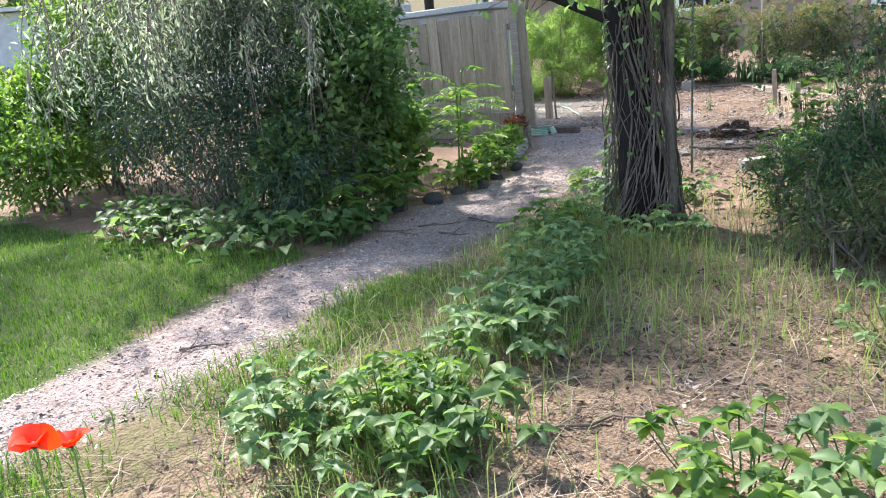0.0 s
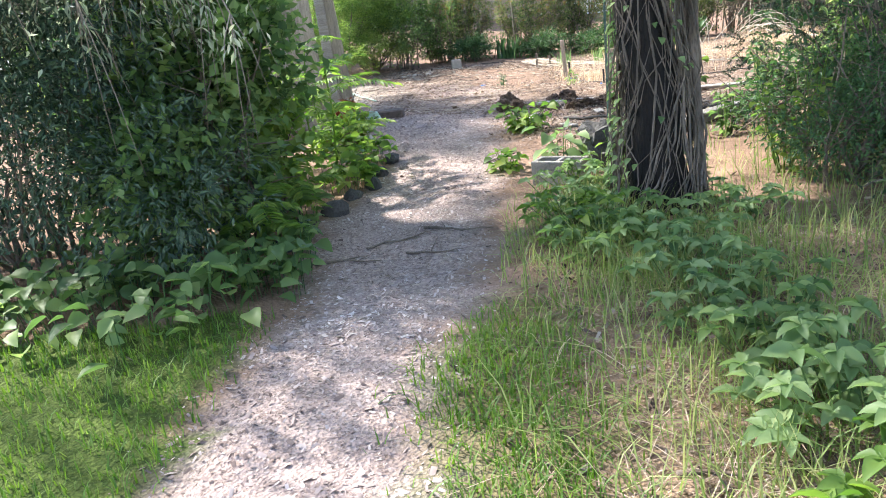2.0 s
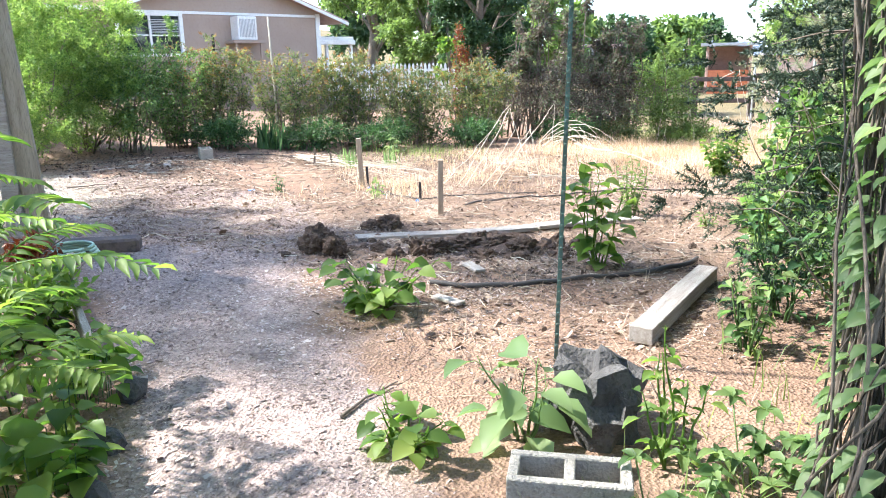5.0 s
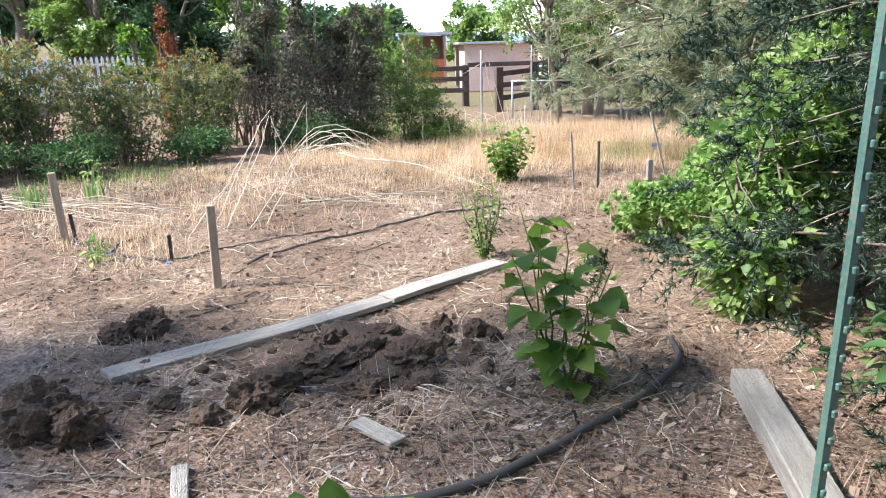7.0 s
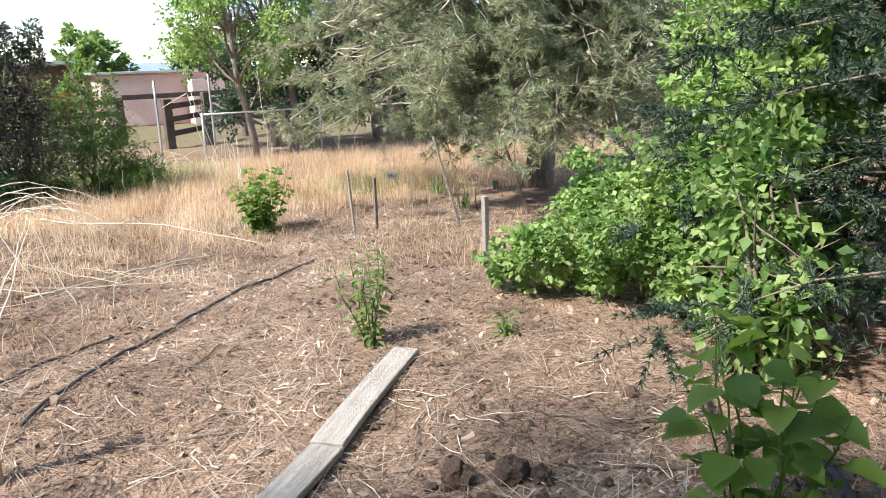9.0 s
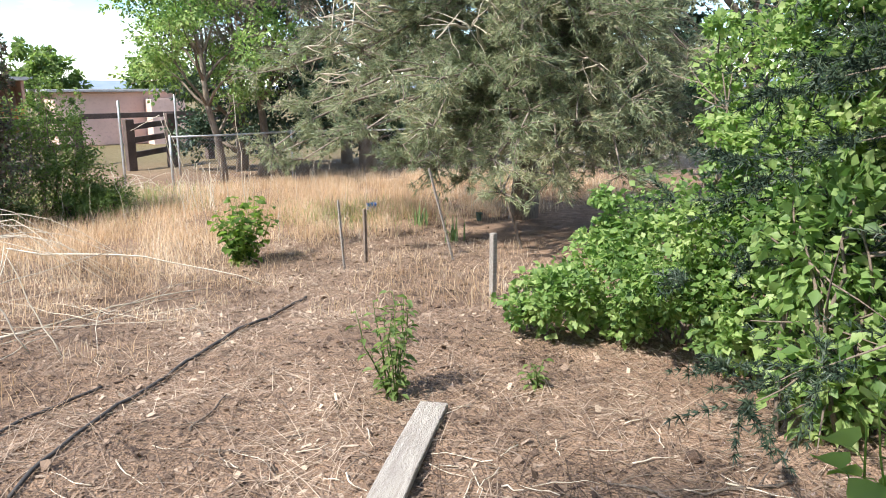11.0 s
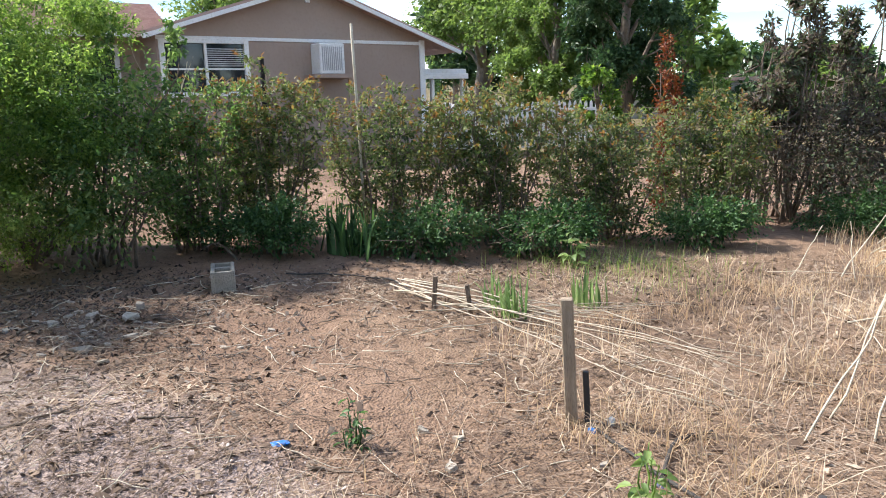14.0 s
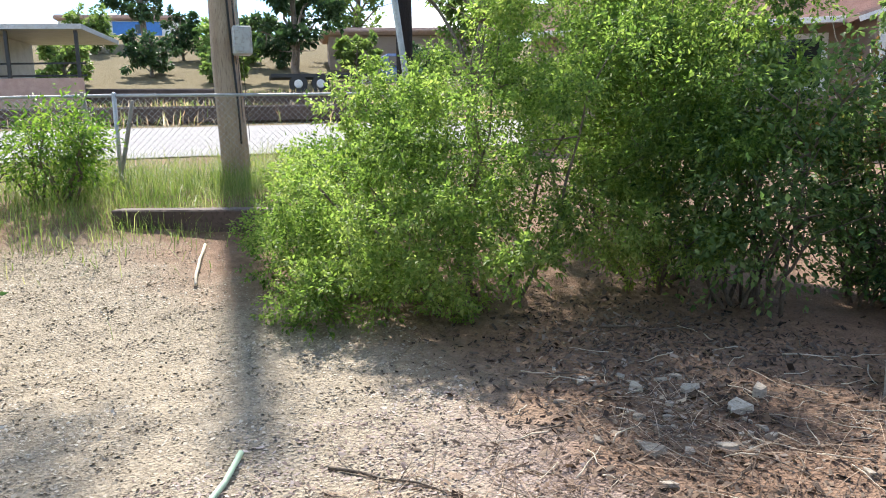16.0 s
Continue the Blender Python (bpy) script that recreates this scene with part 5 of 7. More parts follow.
# ---- roadside to the west ----
def utility_pole():
    x, y = -13.27, 6.62
    ob = thing("utility_pole", x, y, "weathered wooden utility pole with a cable and meter box", "utility pole")
    r = rng(140)
    p = bend(r, (0, 0, -0.4), (-0.22, -0.1, 7.5), 9, 0, 0.003)
    tubes("pole", [(p, np.linspace(0.19, 0.13, 9))], POLE_WOOD, ob, sides=14)
    cr = []
    for i in range(9):
        a = r.uniform(0.2, 2.9) - 1.2
        z0 = r.uniform(0.1, 2.0)
        ln = r.uniform(0.5, 1.6)
        zz = np.linspace(z0, z0 + ln, 6)
        rad = 0.188 - zz * 0.006
        aa = a + np.cumsum(r.normal(0, 0.03, 6))
        cr.append((np.stack([np.cos(aa) * rad - 0.03 * zz, np.sin(aa) * rad - 0.0133 * zz, zz], -1), 0.004))
    tubes("crack", cr, BLACK, ob, sides=4)
    zz = np.linspace(0.5, 5.5, 12)
    tubes("cable", [(np.stack([0.19 - 0.03 * zz + 0 * zz, 0.04 + 0.02 * np.sin(zz * 2) - 0.0133 * zz, zz], -1), 0.014)], BLACK, ob)
    bx = part("meter_box", boxes(((0.10, 0.02, 1.62), (0.30, 0.26, 1.98)), bevel=0.02), METAL_GREY, ob, "grey metal meter box")
    part("lid", boxes(((0.302, 0.05, 1.66), (0.315, 0.23, 1.94)), bevel=0.004), METAL_GREY, bx)
    tubes("conduit", [([(0.2, 0.1, 2.0), (0.15, 0.08, 2.6), (0.12, 0.05, 5.0)], 0.02)], METAL_GREY, ob)


utility_pole()
chain_link("roadside_fence", [(-13.4, 1.2), (-12.9, 5.2), (-12.4, 9.6)], 1.12, 0.075, label="sagging chain-link fence with a rusty top rail", wire=0.003)
metal_pole(-12.9, 4.9, 1.15, "leaning weathered fence post", (-0.05, -0.05), 0.035, "fence_post", OLD_WOOD, "post")
metal_pole(-12.8, 5.15, 1.05, "leaning weathered fence post", (-0.1, 0.25), 0.025, "fence_post", OLD_WOOD, "post")
metal_pole(-17.5, 10.3, 4.5, "dark wooden pole across the fence", (0, 0), 0.17, "wooden_pole", DARK_BARK, "pole", 10)
metal_pole(-11.7, 8.7, 3.2, "thin leaning steel pole in the bushes", (-0.25, -0.35), 0.04, "leaning_pole", GALV, "pole")


def west_side():
    # gravel road as a slab on the slope
    x0, x1 = -22.5, -16.5
    xs, ys = np.linspace(x0, x1, 12), np.linspace(-60, 60, 60)
    X, Y = np.meshgrid(xs, ys)
    v = np.stack([X.ravel(), Y.ravel(), land(X.ravel(), Y.ravel()) + 0.03], -1)
    i = (np.arange(59)[:, None] * 12 + np.arange(11)[None, :]).ravel()
    me = mesh_of("road", v, np.stack([i, i + 1, i + 13, i + 12], -1), ROAD, True)
    tagged(put("road", me), "pale grey gravel road beyond the fence", "road", kind="structure")
    for k, (x, y, ln, a, h) in enumerate(((-24.0, 6.5, 14, 88, 0.45), (-27.5, -1.0, 5, 70, 0.35), (-31, 2.0, 7, 80, 0.5), (-31, 10, 9, 86, 0.5), (-33, 4.0, 8, 95, 0.6))):
        ob = part("timber_log", boxes(((-ln / 2, -0.2, 0), (ln / 2, 0.2, h)), bevel=0.05), CORRAL_WOOD)
        ob.matrix_world = pose(x, y, float(land(x, y)), 0, 0, a)
        tagged(ob, "dark heavy timber lying along the road", "timber", "roadside timbers")
    # far mobile homes
    ob = thing("mobile_home", -31.0, 0.5, "grey mobile home with a covered porch", "building", turn=80)
    part("wall", boxes(((-8, 0, 0), (0.0, 4, 2.5))), METAL_GREY, ob)
    part("roof", boxes(((-8.3, -0.5, 2.52), (3.0, 4.3, 2.68))), METAL_GREY, ob)
    for px in (0.6, 2.7):
        part("porch_post", boxes(((px, -0.3, 0), (px + 0.1, -0.2, 2.5))), BLACK, ob)
    part("porch_wall", boxes(((-0.3, -0.45, 0), (2.9, -0.35, 1.0))), ROOF, ob)
    part("railing", boxes(((0.02, 0.4, 1.5), (2.8, 0.45, 1.56)), ((0.02, 0.4, 1.1), (2.8, 0.45, 1.16))), BLACK, ob)
    ob = thing("far_house", -96, 1.0, "long low white house with a blue wall far off", "building", turn=82)
    part("wall", boxes(((-6, 0, 0), (6.5, 6, 2.3))), TRIM, ob)
    part("roof", boxes(((-6.4, -0.6, 2.32), (6.9, 6.4, 2.9)), bevel=0.2), ROOF, ob)
    part("blue_wall", boxes(((-0.4, -0.08, 0.1), (4.8, -0.01, 2.2))), BLUE_PAINT, ob)
    for px in (-3.6, -1.6, 2.0):
        part("window", boxes(((px, -0.12, 0.9), (px + 0.9, -0.085, 1.9))), GLASS, ob)
    ob = thing("truck", -41.5, 15.2, "old dark blue flatbed truck parked by the road", "truck", turn=86)
    part("cab", boxes(((1.2, -0.95, 0.55), (3.2, 0.95, 1.25)), ((1.3, -0.85, 1.25), (2.5, 0.85, 1.95)), bevel=0.12), TRUCK_BLUE, ob)
    part("windscreen", boxes(((1.45, -0.862, 1.35), (2.35, -0.852, 1.8))), GLASS, ob)
    part("flatbed", boxes(((-4.5, -1.0, 0.75), (1.1, 1.0, 0.95)), bevel=0.02), BLACK, ob)
    for px in (-3.2, -2.1, 2.3):
        bm = bmesh.new()
        bmesh.ops.create_cone(bm, cap_ends=True, segments=20, radius1=0.45, radius2=0.45, depth=0.28, matrix=pose(px, -0.9, 0.45, 90))
        wh = part("wheel", bm, BLACK, ob)
        bm = bmesh.new()
        bmesh.ops.create_cone(bm, cap_ends=True, segments=16, radius1=0.22, radius2=0.18, depth=0.06, matrix=pose(px, -1.06, 0.45, 90))
        part("rim", bm, TRIM, wh)
    chain_link("lattice_fence", [(-33.5, 13.4), (-33.2, 18.0)], 1.0, 0.16, wire=0.012, label="white lattice fence panel by the road")
    ob = thing("brown_house", -52, 22, "low brown house under trees far off", "building", turn=80)
    part("wall", boxes(((-6, 0, 0), (6, 5, 2.4))), STUCCO, ob)
    part("roof", boxes(((-6.5, -0.5, 2.42), (6.5, 5.5, 2.9)), bevel=0.2), ROOF, ob)
    for k, (x, y, h, s, m) in enumerate(((-48, 13.0, 8, 3.0, LEAF_TREE), (-70, 4.5, 8, 3.0, LEAF_TREE), (-60, 20, 9, 4, LEAF_POPLAR), (-45, 24, 8, 3.5, LEAF_POPLAR), (-40, 30, 8, 4, LEAF_TREE), (-56, 10.0, 3.0, 2.5, LEAF_VINE))):
        tree("roadside_tree", x, y, h, s, 4500, 0.4, m, "rounded tree beyond the road", 150 + k, 0.25, 0.25, group="trees beyond the road")
    for k, (x, y, h) in enumerate(((-46, 1, 2.2), (-50, 5, 2.6), (-47, 9, 2.0), (-54, 13, 3.0), (-49, 17, 2.4), (-58, 7, 3.2), (-62, 1, 3.0), (-44, 20, 2.4))):
        tree("scrub_tree", x, y, h, 1.7, 2200, 0.28, (LEAF_POPLAR, LEAF_TREE)[k % 2], "low rounded green scrub beyond the road", 640 + k, 0.1, 0.15, group="scrub beyond the road")
    ob = part("railroad_tie", boxes(((-0.85, -0.11, -0.04), (0.85, 0.11, 0.19)), bevel=0.015), CORRAL_WOOD)
    ob.matrix_world = pose(-10.5, 6.0, float(top_of(-10.5, 6.0)), 0, 0, 62)
    tagged(ob, "weathered railroad tie edging the gravel", "timber")
    r = rng(160)
    ob = tubes("pale_stick", [(bend(r, (-9.85, 6.02, float(land(-9.85, 6.02)) + 0.03), (-8.85, 5.9, float(land(-8.85, 5.9)) + 0.03), 6, 0.03, 0.02), 0.014)], STRAW_STALK)
    tagged(ob, "pale bare stick lying on the gravel", "stick")
    p = [(-4.7, 5.3), (-5.05, 5.55), (-5.36, 5.71), (-5.56, 5.81), (-5.75, 5.9), (-5.97, 5.98)]
    ob = tubes("garden_hose", [(np.array([(a, b, float(top_of(a, b)) + 0.018) for a, b in p]), 0.014)], HOSE_GREEN)
    tagged(ob, "pale green garden hose lying on the gravel", "hose")


west_side()


# ---- loose things in the garden ----
def cinder_block(x, y, turn, label):
    """A two-hole concrete block with its holes upward."""
    bm = boxes(((-0.195, -0.095, 0), (0.195, -0.062, 0.19)), ((-0.195, 0.062, 0), (0.195, 0.095, 0.19)), ((-0.195, -0.062, 0), (-0.16, 0.062, 0.188)), ((0.16, -0.062, 0), (0.195, 0.062, 0.188)), ((-0.018, -0.062, 0), (0.018, 0.062, 0.188)), bevel=0.004)
    ob = part("cinder_block", bm, CONCRETE)
    ob.matrix_world = pose(x, y, float(top_of(x, y)) - 0.012, 0, 0, turn)
    return tagged(ob, label, "concrete block")


cinder_block(0.70, 0.60, 2, "grey two-hole concrete block standing beside the path")
cinder_block(-5.55, 9.2, 126, "grey two-hole concrete block at the foot of the hedge")


def stake(x, y, h, w, label, lean=(0, 0), turn=20, mat=None, name="wooden_stake"):
    bm = boxes(((-w / 2, -w * 0.45, -0.1), (w / 2, w * 0.45, h)), bevel=w * 0.08)
    for v in bm.verts:
        k = max(0, v.co.z) / h
        v.co.x += lean[0] * k
        v.co.y += lean[1] * k
    ob = part(name, bm, mat or STAKE_WOOD)
    ob.matrix_world = pose(x, y, float(top_of(x, y)), 0, 0, turn)
    return tagged(ob, label, "stake")


stake(-0.985, 6.1, 0.60, 0.058, "square sawn wooden stake in the bed", (0.01, 0.0), 12)
stake(-2.41, 7.7, 0.64, 0.06, "square weathered stake leaning beside the drip line", (-0.03, 0), 8)
stake(-2.33, 7.72, 0.27, 0.028, "short black plastic irrigation riser", (-0.02, 0), 0, HOSE_BLACK, "riser_pipe")
stake(-1.40, 6.85, 0.22, 0.026, "short black plastic irrigation riser", (0.0, 0), 0, HOSE_BLACK, "riser_pipe")
stake(3.4, 9.7, 0.6, 0.035, "dark thin stake in the garden", (0.0, 0), 0, TWIG)
stake(3.05, 9.6, 0.75, 0.022, "thin pale stake in the garden", (-0.06, 0), 0, OLD_WOOD)
stake(4.0, 8.9, 1.0, 0.022, "thin leaning stake in the garden", (-0.28, 0.1), 0, OLD_WOOD)
stake(2.9, 7.3, 0.55, 0.05, "weathered grey stake by the vine", (0, 0), 0, OLD_WOOD)
stake(4.9, 8.7, 1.0, 0.03, "thin dark leaning stake by the pine", (-0.3, 0.2), 0, TWIG)
stake(-3.45, 9.35, 0.22, 0.03, "short dark stake near the stubble", (-0.04, 0), 0, TWIG)
stake(-3.75, 9.3, 0.26, 0.03, "short dark stake near the stubble", (0.03, 0), 0, TWIG)
stake(4.1, 7.1, 0.45, 0.05, "weathered grey stake by the vine", (0, 0), 0, OLD_WOOD)
stake(-5.15, 4.95, 0.75, 0.11, "short brown wooden post by the fence", (0, 0), 0, STAKE_WOOD, "wooden_post")
stake(-4.95, 4.95, 0.85, 0.03, "thin stake leaning by the post", (-0.06, 0), 0, TWIG)


def t_post():
    x, y = 0.56, 1.93
    h = 1.85
    ob = thing("t_post", x, y, "green steel T-post with studs, beside the block", "post")
    bm = boxes(((-0.010, -0.002, -0.1), (0.010, 0.002, h)), ((-0.002, 0.002, -0.1), (0.002, 0.018, h)))
    bm.transform(pose(0, 0, 0, 0, 1.2, 12))
    part("profile", bm, STEEL_GREEN, ob)
    for i in range(30):
        z = 0.08 + i * 0.055
        bm = boxes(((-0.006, -0.011, z), (0.006, -0.003, z + 0.014)), bevel=0.002)
        bm.transform(pose(0, 0, 0, 0, 1.2, 12))
        part("stud", bm, STEEL_GREEN, ob)


t_post()


def plank(name, a, b, w, t, label, lift=0.012, seed=1, roll=0.0):
    ln = math.hypot(b[0] - a[0], b[1] - a[1])
    bm = boxes(((0, -w / 2, 0), (ln, w / 2, t)), bevel=0.004)
    bmesh.ops.subdivide_edges(bm, edges=[e for e in bm.edges if abs(e.verts[0].co.x - e.verts[1].co.x) > ln * 0.5], cuts=8)
    r = rng(seed)
    ph = r.uniform(0, 6)
    for v in bm.verts:
        v.co.y += 0.006 * math.sin(v.co.x * 2.3 + ph)
        v.co.z += 0.006 * math.sin(v.co.x * 3.1 + ph)
    ob = part(name, bm, OLD_WOOD)
    za, zb = float(top_of(*a)), float(top_of(*b))
    ob.matrix_world = pose(a[0], a[1], za + lift, roll, -math.degrees(math.atan2(zb - za, ln)), math.degrees(math.atan2(b[1] - a[1], b[0] - a[0])))
    return tagged(ob, label, "board")


plank("bed_board", (-1.33, 4.36), (0.115, 5.262), 0.15, 0.035, "long weathered grey board edging the bed", seed=2)
plank("bed_board", (0.125, 5.268), (1.08, 6.0), 0.15, 0.035, "long weathered grey board edging the bed", 0.018, seed=3)
plank("old_plank", (1.45, 3.45), (0.97, 2.15), 0.125, 0.09, "weathered grey plank lying under the conifer", 0.02, seed=4)
plank("wood_scrap", (-0.2, 3.55), (-0.06, 3.33), 0.08, 0.02, "small pale offcut of wood", 0.02, seed=5)
plank("wood_scrap", (-0.85, 3.35), (-0.82, 3.1), 0.06, 0.02, "small pale offcut of wood", 0.02, seed=6)
plank("wood_scrap", (-0.25, 2.75), (-0.05, 2.6), 0.07, 0.02, "small pale offcut of wood", 0.02, seed=7)


def lump(name, x, y, size, mat, label, category, seed, flat=0.7, sharp=0.25, sub=2, sink=0.2):
    bm = bmesh.new()
    bmesh.ops.create_icosphere(bm, subdivisions=sub, radius=1)
    s = Vector((seed * 3.1, seed * 1.7, seed * 0.9))
    for v in bm.verts:
        k = 1 + sharp * noise.noise(v.co * 1.6 + s) + sharp * 0.7 * noise.noise(v.co * 4 + s) + sharp * .4 * noise.noise(v.co * 9 + s)
        k += sharp * 0.3 * noise.noise(v.co * 19 + s) + sharp * 0.2 * noise.noise(v.co * 37 + s)
        v.co = Vector((v.co.x * size[0] * k, v.co.y * size[1] * k, v.co.z * size[2] * k))
    ob = part(name, bm, mat, smooth=False)
    ob.matrix_world = pose(x, y, float(top_of(x, y)) + size[2] * (1 - 2 * sink) * 0.7, 0, 0, seed * 47)
    return tagged(ob, label, category)


CLODS = [(-1.45, 3.85, .19, .13), (-1.28, 3.72, .13, .10), (-0.62, 3.85, .12, .09), (-0.35, 4.2, .2, .08), (-0.1, 4.35, .16, .09), (0.1, 4.2, .18, .09), (0.37, 4.72, .08, .07), (0.55, 4.6, .085, .07), (0.62, 4.5, .06, .05), (0.3, 4.45, .1, .06),
         (0.02, 4.6, .15, .07), (-0.25, 4.55, .12, .07), (-1.28, 5.2, .16, .10), (-1.45, 5.1, .12, .07), (-0.55, 4.0, .15, .07), (0.15, 3.95, .09, .05), (-0.8, 3.75, .1, .06), (0.45, 4.3, .07, .05), (-0.15, 3.9, .12, .06), (-1.0, 3.95, .08, .05)]
for k, (x, y, s, h) in enumerate(CLODS):
    lump("earth_clod", x, y, (s * 0.85, s * 0.72, h), CLOD, "dark brown clod of freshly dug earth", "clod", 5 + k, sharp=0.4, sub=4 if s > 0.1 else 3)
lump("earth_mound", -0.15, 4.2, (0.62, 0.34, 0.05), CLOD, "low mound of dark dug earth beside the board", "mound", 40, sharp=0.5, sub=4, sink=0.3)
r_ = rng(170)
for k in range(90):
    a, b = r_.normal((-0.2, 4.2), (0.6, 0.35))
    s = r_.uniform(0.02, 0.05)
    lump("earth_crumb", a, b, (s, s * 0.9, s * 0.7), CLOD, "small dark crumb of dug earth", "clod", 50 + k, sharp=0.4, sub=1)
RUBBLE = [(-5.59, 8.2, .16, .05), (-5.72, 8.42, .13, .06), (-5.45, 7.6, .12, .04), (-5.35, 7.9, .09, .03), (-6.0, 7.9, .08, .04), (-5.9, 8.15, .1, .04), (-5.2, 7.5, .06, .03), (-5.75, 7.75, .07, .04), (-6.2, 7.7, .05, .03), (-5.6, 7.45, .06, .03),
          (-3.1, 7.4, .06, .03), (-2.85, 7.1, .08, .03), (-2.9, 7.35, .05, .03), (-2.2, 7.3, .07, .03), (-5.0, 8.3, .05, .03), (-1.75, 6.95, .06, .03)]
def slab(x, y, ln, wd, th, seed):
    """A flat broken piece with an uneven outline."""
    r = rng(seed)
    n = int(r.integers(5, 8))
    a = np.sort(r.uniform(0, 2 * np.pi, n) * 0.35 + np.linspace(0, 2 * np.pi, n, endpoint=False))
    k = r.uniform(0.75, 1.1, n)
    bm = bmesh.new()
    low = [bm.verts.new((math.cos(q) * ln * e, math.sin(q) * wd * e, 0)) for q, e in zip(a, k)]
    top = [bm.verts.new((math.cos(q) * ln * e * 0.93, math.sin(q) * wd * e * 0.93, th * r.uniform(0.85, 1.1))) for q, e in zip(a, k)]
    bm.faces.new(low[::-1])
    bm.faces.new(top)
    for i in range(n):
        j = (i + 1) % n
        bm.faces.new((low[i], low[j], top[j], top[i]))
    ob = part("rubble_stone", bm, STONE)
    ob.matrix_world = pose(x, y, float(top_of(x, y)) - 0.004, r.normal(0, 4), r.normal(0, 4), r.uniform(0, 180))
    return tagged(ob, "pale flat piece of broken concrete", "stone")


r_ = rng(172)
for k in range(26):
    a, b = r_.normal((-5.6, 7.95), (0.45, 0.3))
    slab(a, b, r_.uniform(0.02, 0.05), r_.uniform(0.015, 0.035), r_.uniform(0.01, 0.02), 600 + k)
for k, (x, y, s, h) in enumerate(RUBBLE):
    slab(x, y, s * 0.75, s * 0.4, h * 0.75, 100 + k)
for k, (x, y, s) in enumerate(((-0.45, -0.85, .13), (-0.62, -0.35, .15), (-0.78, 0.05, .12), (-0.85, 0.4, .14), (-1.05, 0.75, .13), (-0.3, -1.2, .12), (-1.2, 1.15, .12))):
    lump("edge_rock", x - 0.06, y - 0.03, (s * 0.75, s * 0.5, s * 0.5), TARP, "dark rounded rock edging the path", "rock", 130 + k, sub=2)
lump("loose_litter", -3.65, 6.98, (0.05, 0.03, 0.012), BLUE_PLASTIC, "crumpled scrap of blue plastic on the soil", "litter", 150, sharp=0.6)


def hose(name, pts, rad, mat, label, seed=1, sides=6, category="hose"):
    k = np.array([(a, b, float(top_of(a, b)) + rad * 0.9) for a, b in pts])
    t = np.linspace(0, len(k) - 1, len(k) * 6)
    i = np.clip(t.astype(int), 0, len(k) - 2)
    u = (t - i)[:, None]
    p0, p1, p2, p3 = k[np.maximum(i - 1, 0)], k[i], k[i + 1], k[np.minimum(i + 2, len(k) - 1)]
    p = 0.5 * (2 * p1 + (p2 - p0) * u + (2 * p0 - 5 * p1 + 4 * p2 - p3) * u ** 2 + (3 * p1 - p0 - 3 * p2 + p3) * u ** 3)
    p[:, 2] = top_of(p[:, 0], p[:, 1]) + rad * 0.9 + 0.01
    return tagged(tubes(name, [(p, rad)], mat, sides=sides), label, category)


hose("drip_line", [(-2.35, 7.72), (-2.05, 7.35), (-1.75, 7.05), (-1.4, 6.85), (-1.1, 6.95), (-0.6, 7.3), (-0.1, 7.55)], 0.009, HOSE_BLACK, "black drip irrigation pipe across the bed")
hose("drip_line", [(-0.8, 6.55), (-0.42, 6.95), (0.26, 7.48), (0.8, 7.85), (1.42, 8.25), (2.0, 8.7)], 0.011, HOSE_BLACK, "black drip irrigation pipe across the bed")
hose("drip_line", [(-1.95, 7.25), (-1.9, 7.6), (-1.75, 7.75)], 0.010, HOSE_BLACK, "black drip irrigation pipe across the bed")
hose("black_hose", [(-0.35, 3.0), (0.05, 2.95), (0.5, 3.15), (0.95, 3.45), (1.3, 3.75), (1.45, 4.1)], 0.017, HOSE_BLACK, "thick black irrigation hose in the chips")
hose("drip_line", [(-5.3, 9.75), (-4.5, 9.9), (-3.9, 9.5)], 0.008, HOSE_BLACK, "black drip irrigation pipe across the bed")
for x, y in ((-2.3, 7.62), (-1.95, 7.2), (-1.42, 6.78)):
    lump("pipe_fitting", x, y, (0.03, 0.02, 0.02), BLUE_PLASTIC, "small blue plastic pipe fitting", "fitting", 160, sub=1)
lump("sprinkler_cap", -2.22, 7.72, (0.022, 0.022, 0.03), WHITE_PLASTIC, "small white plastic sprinkler cap", "sprinkler", 161, sharp=0.05)


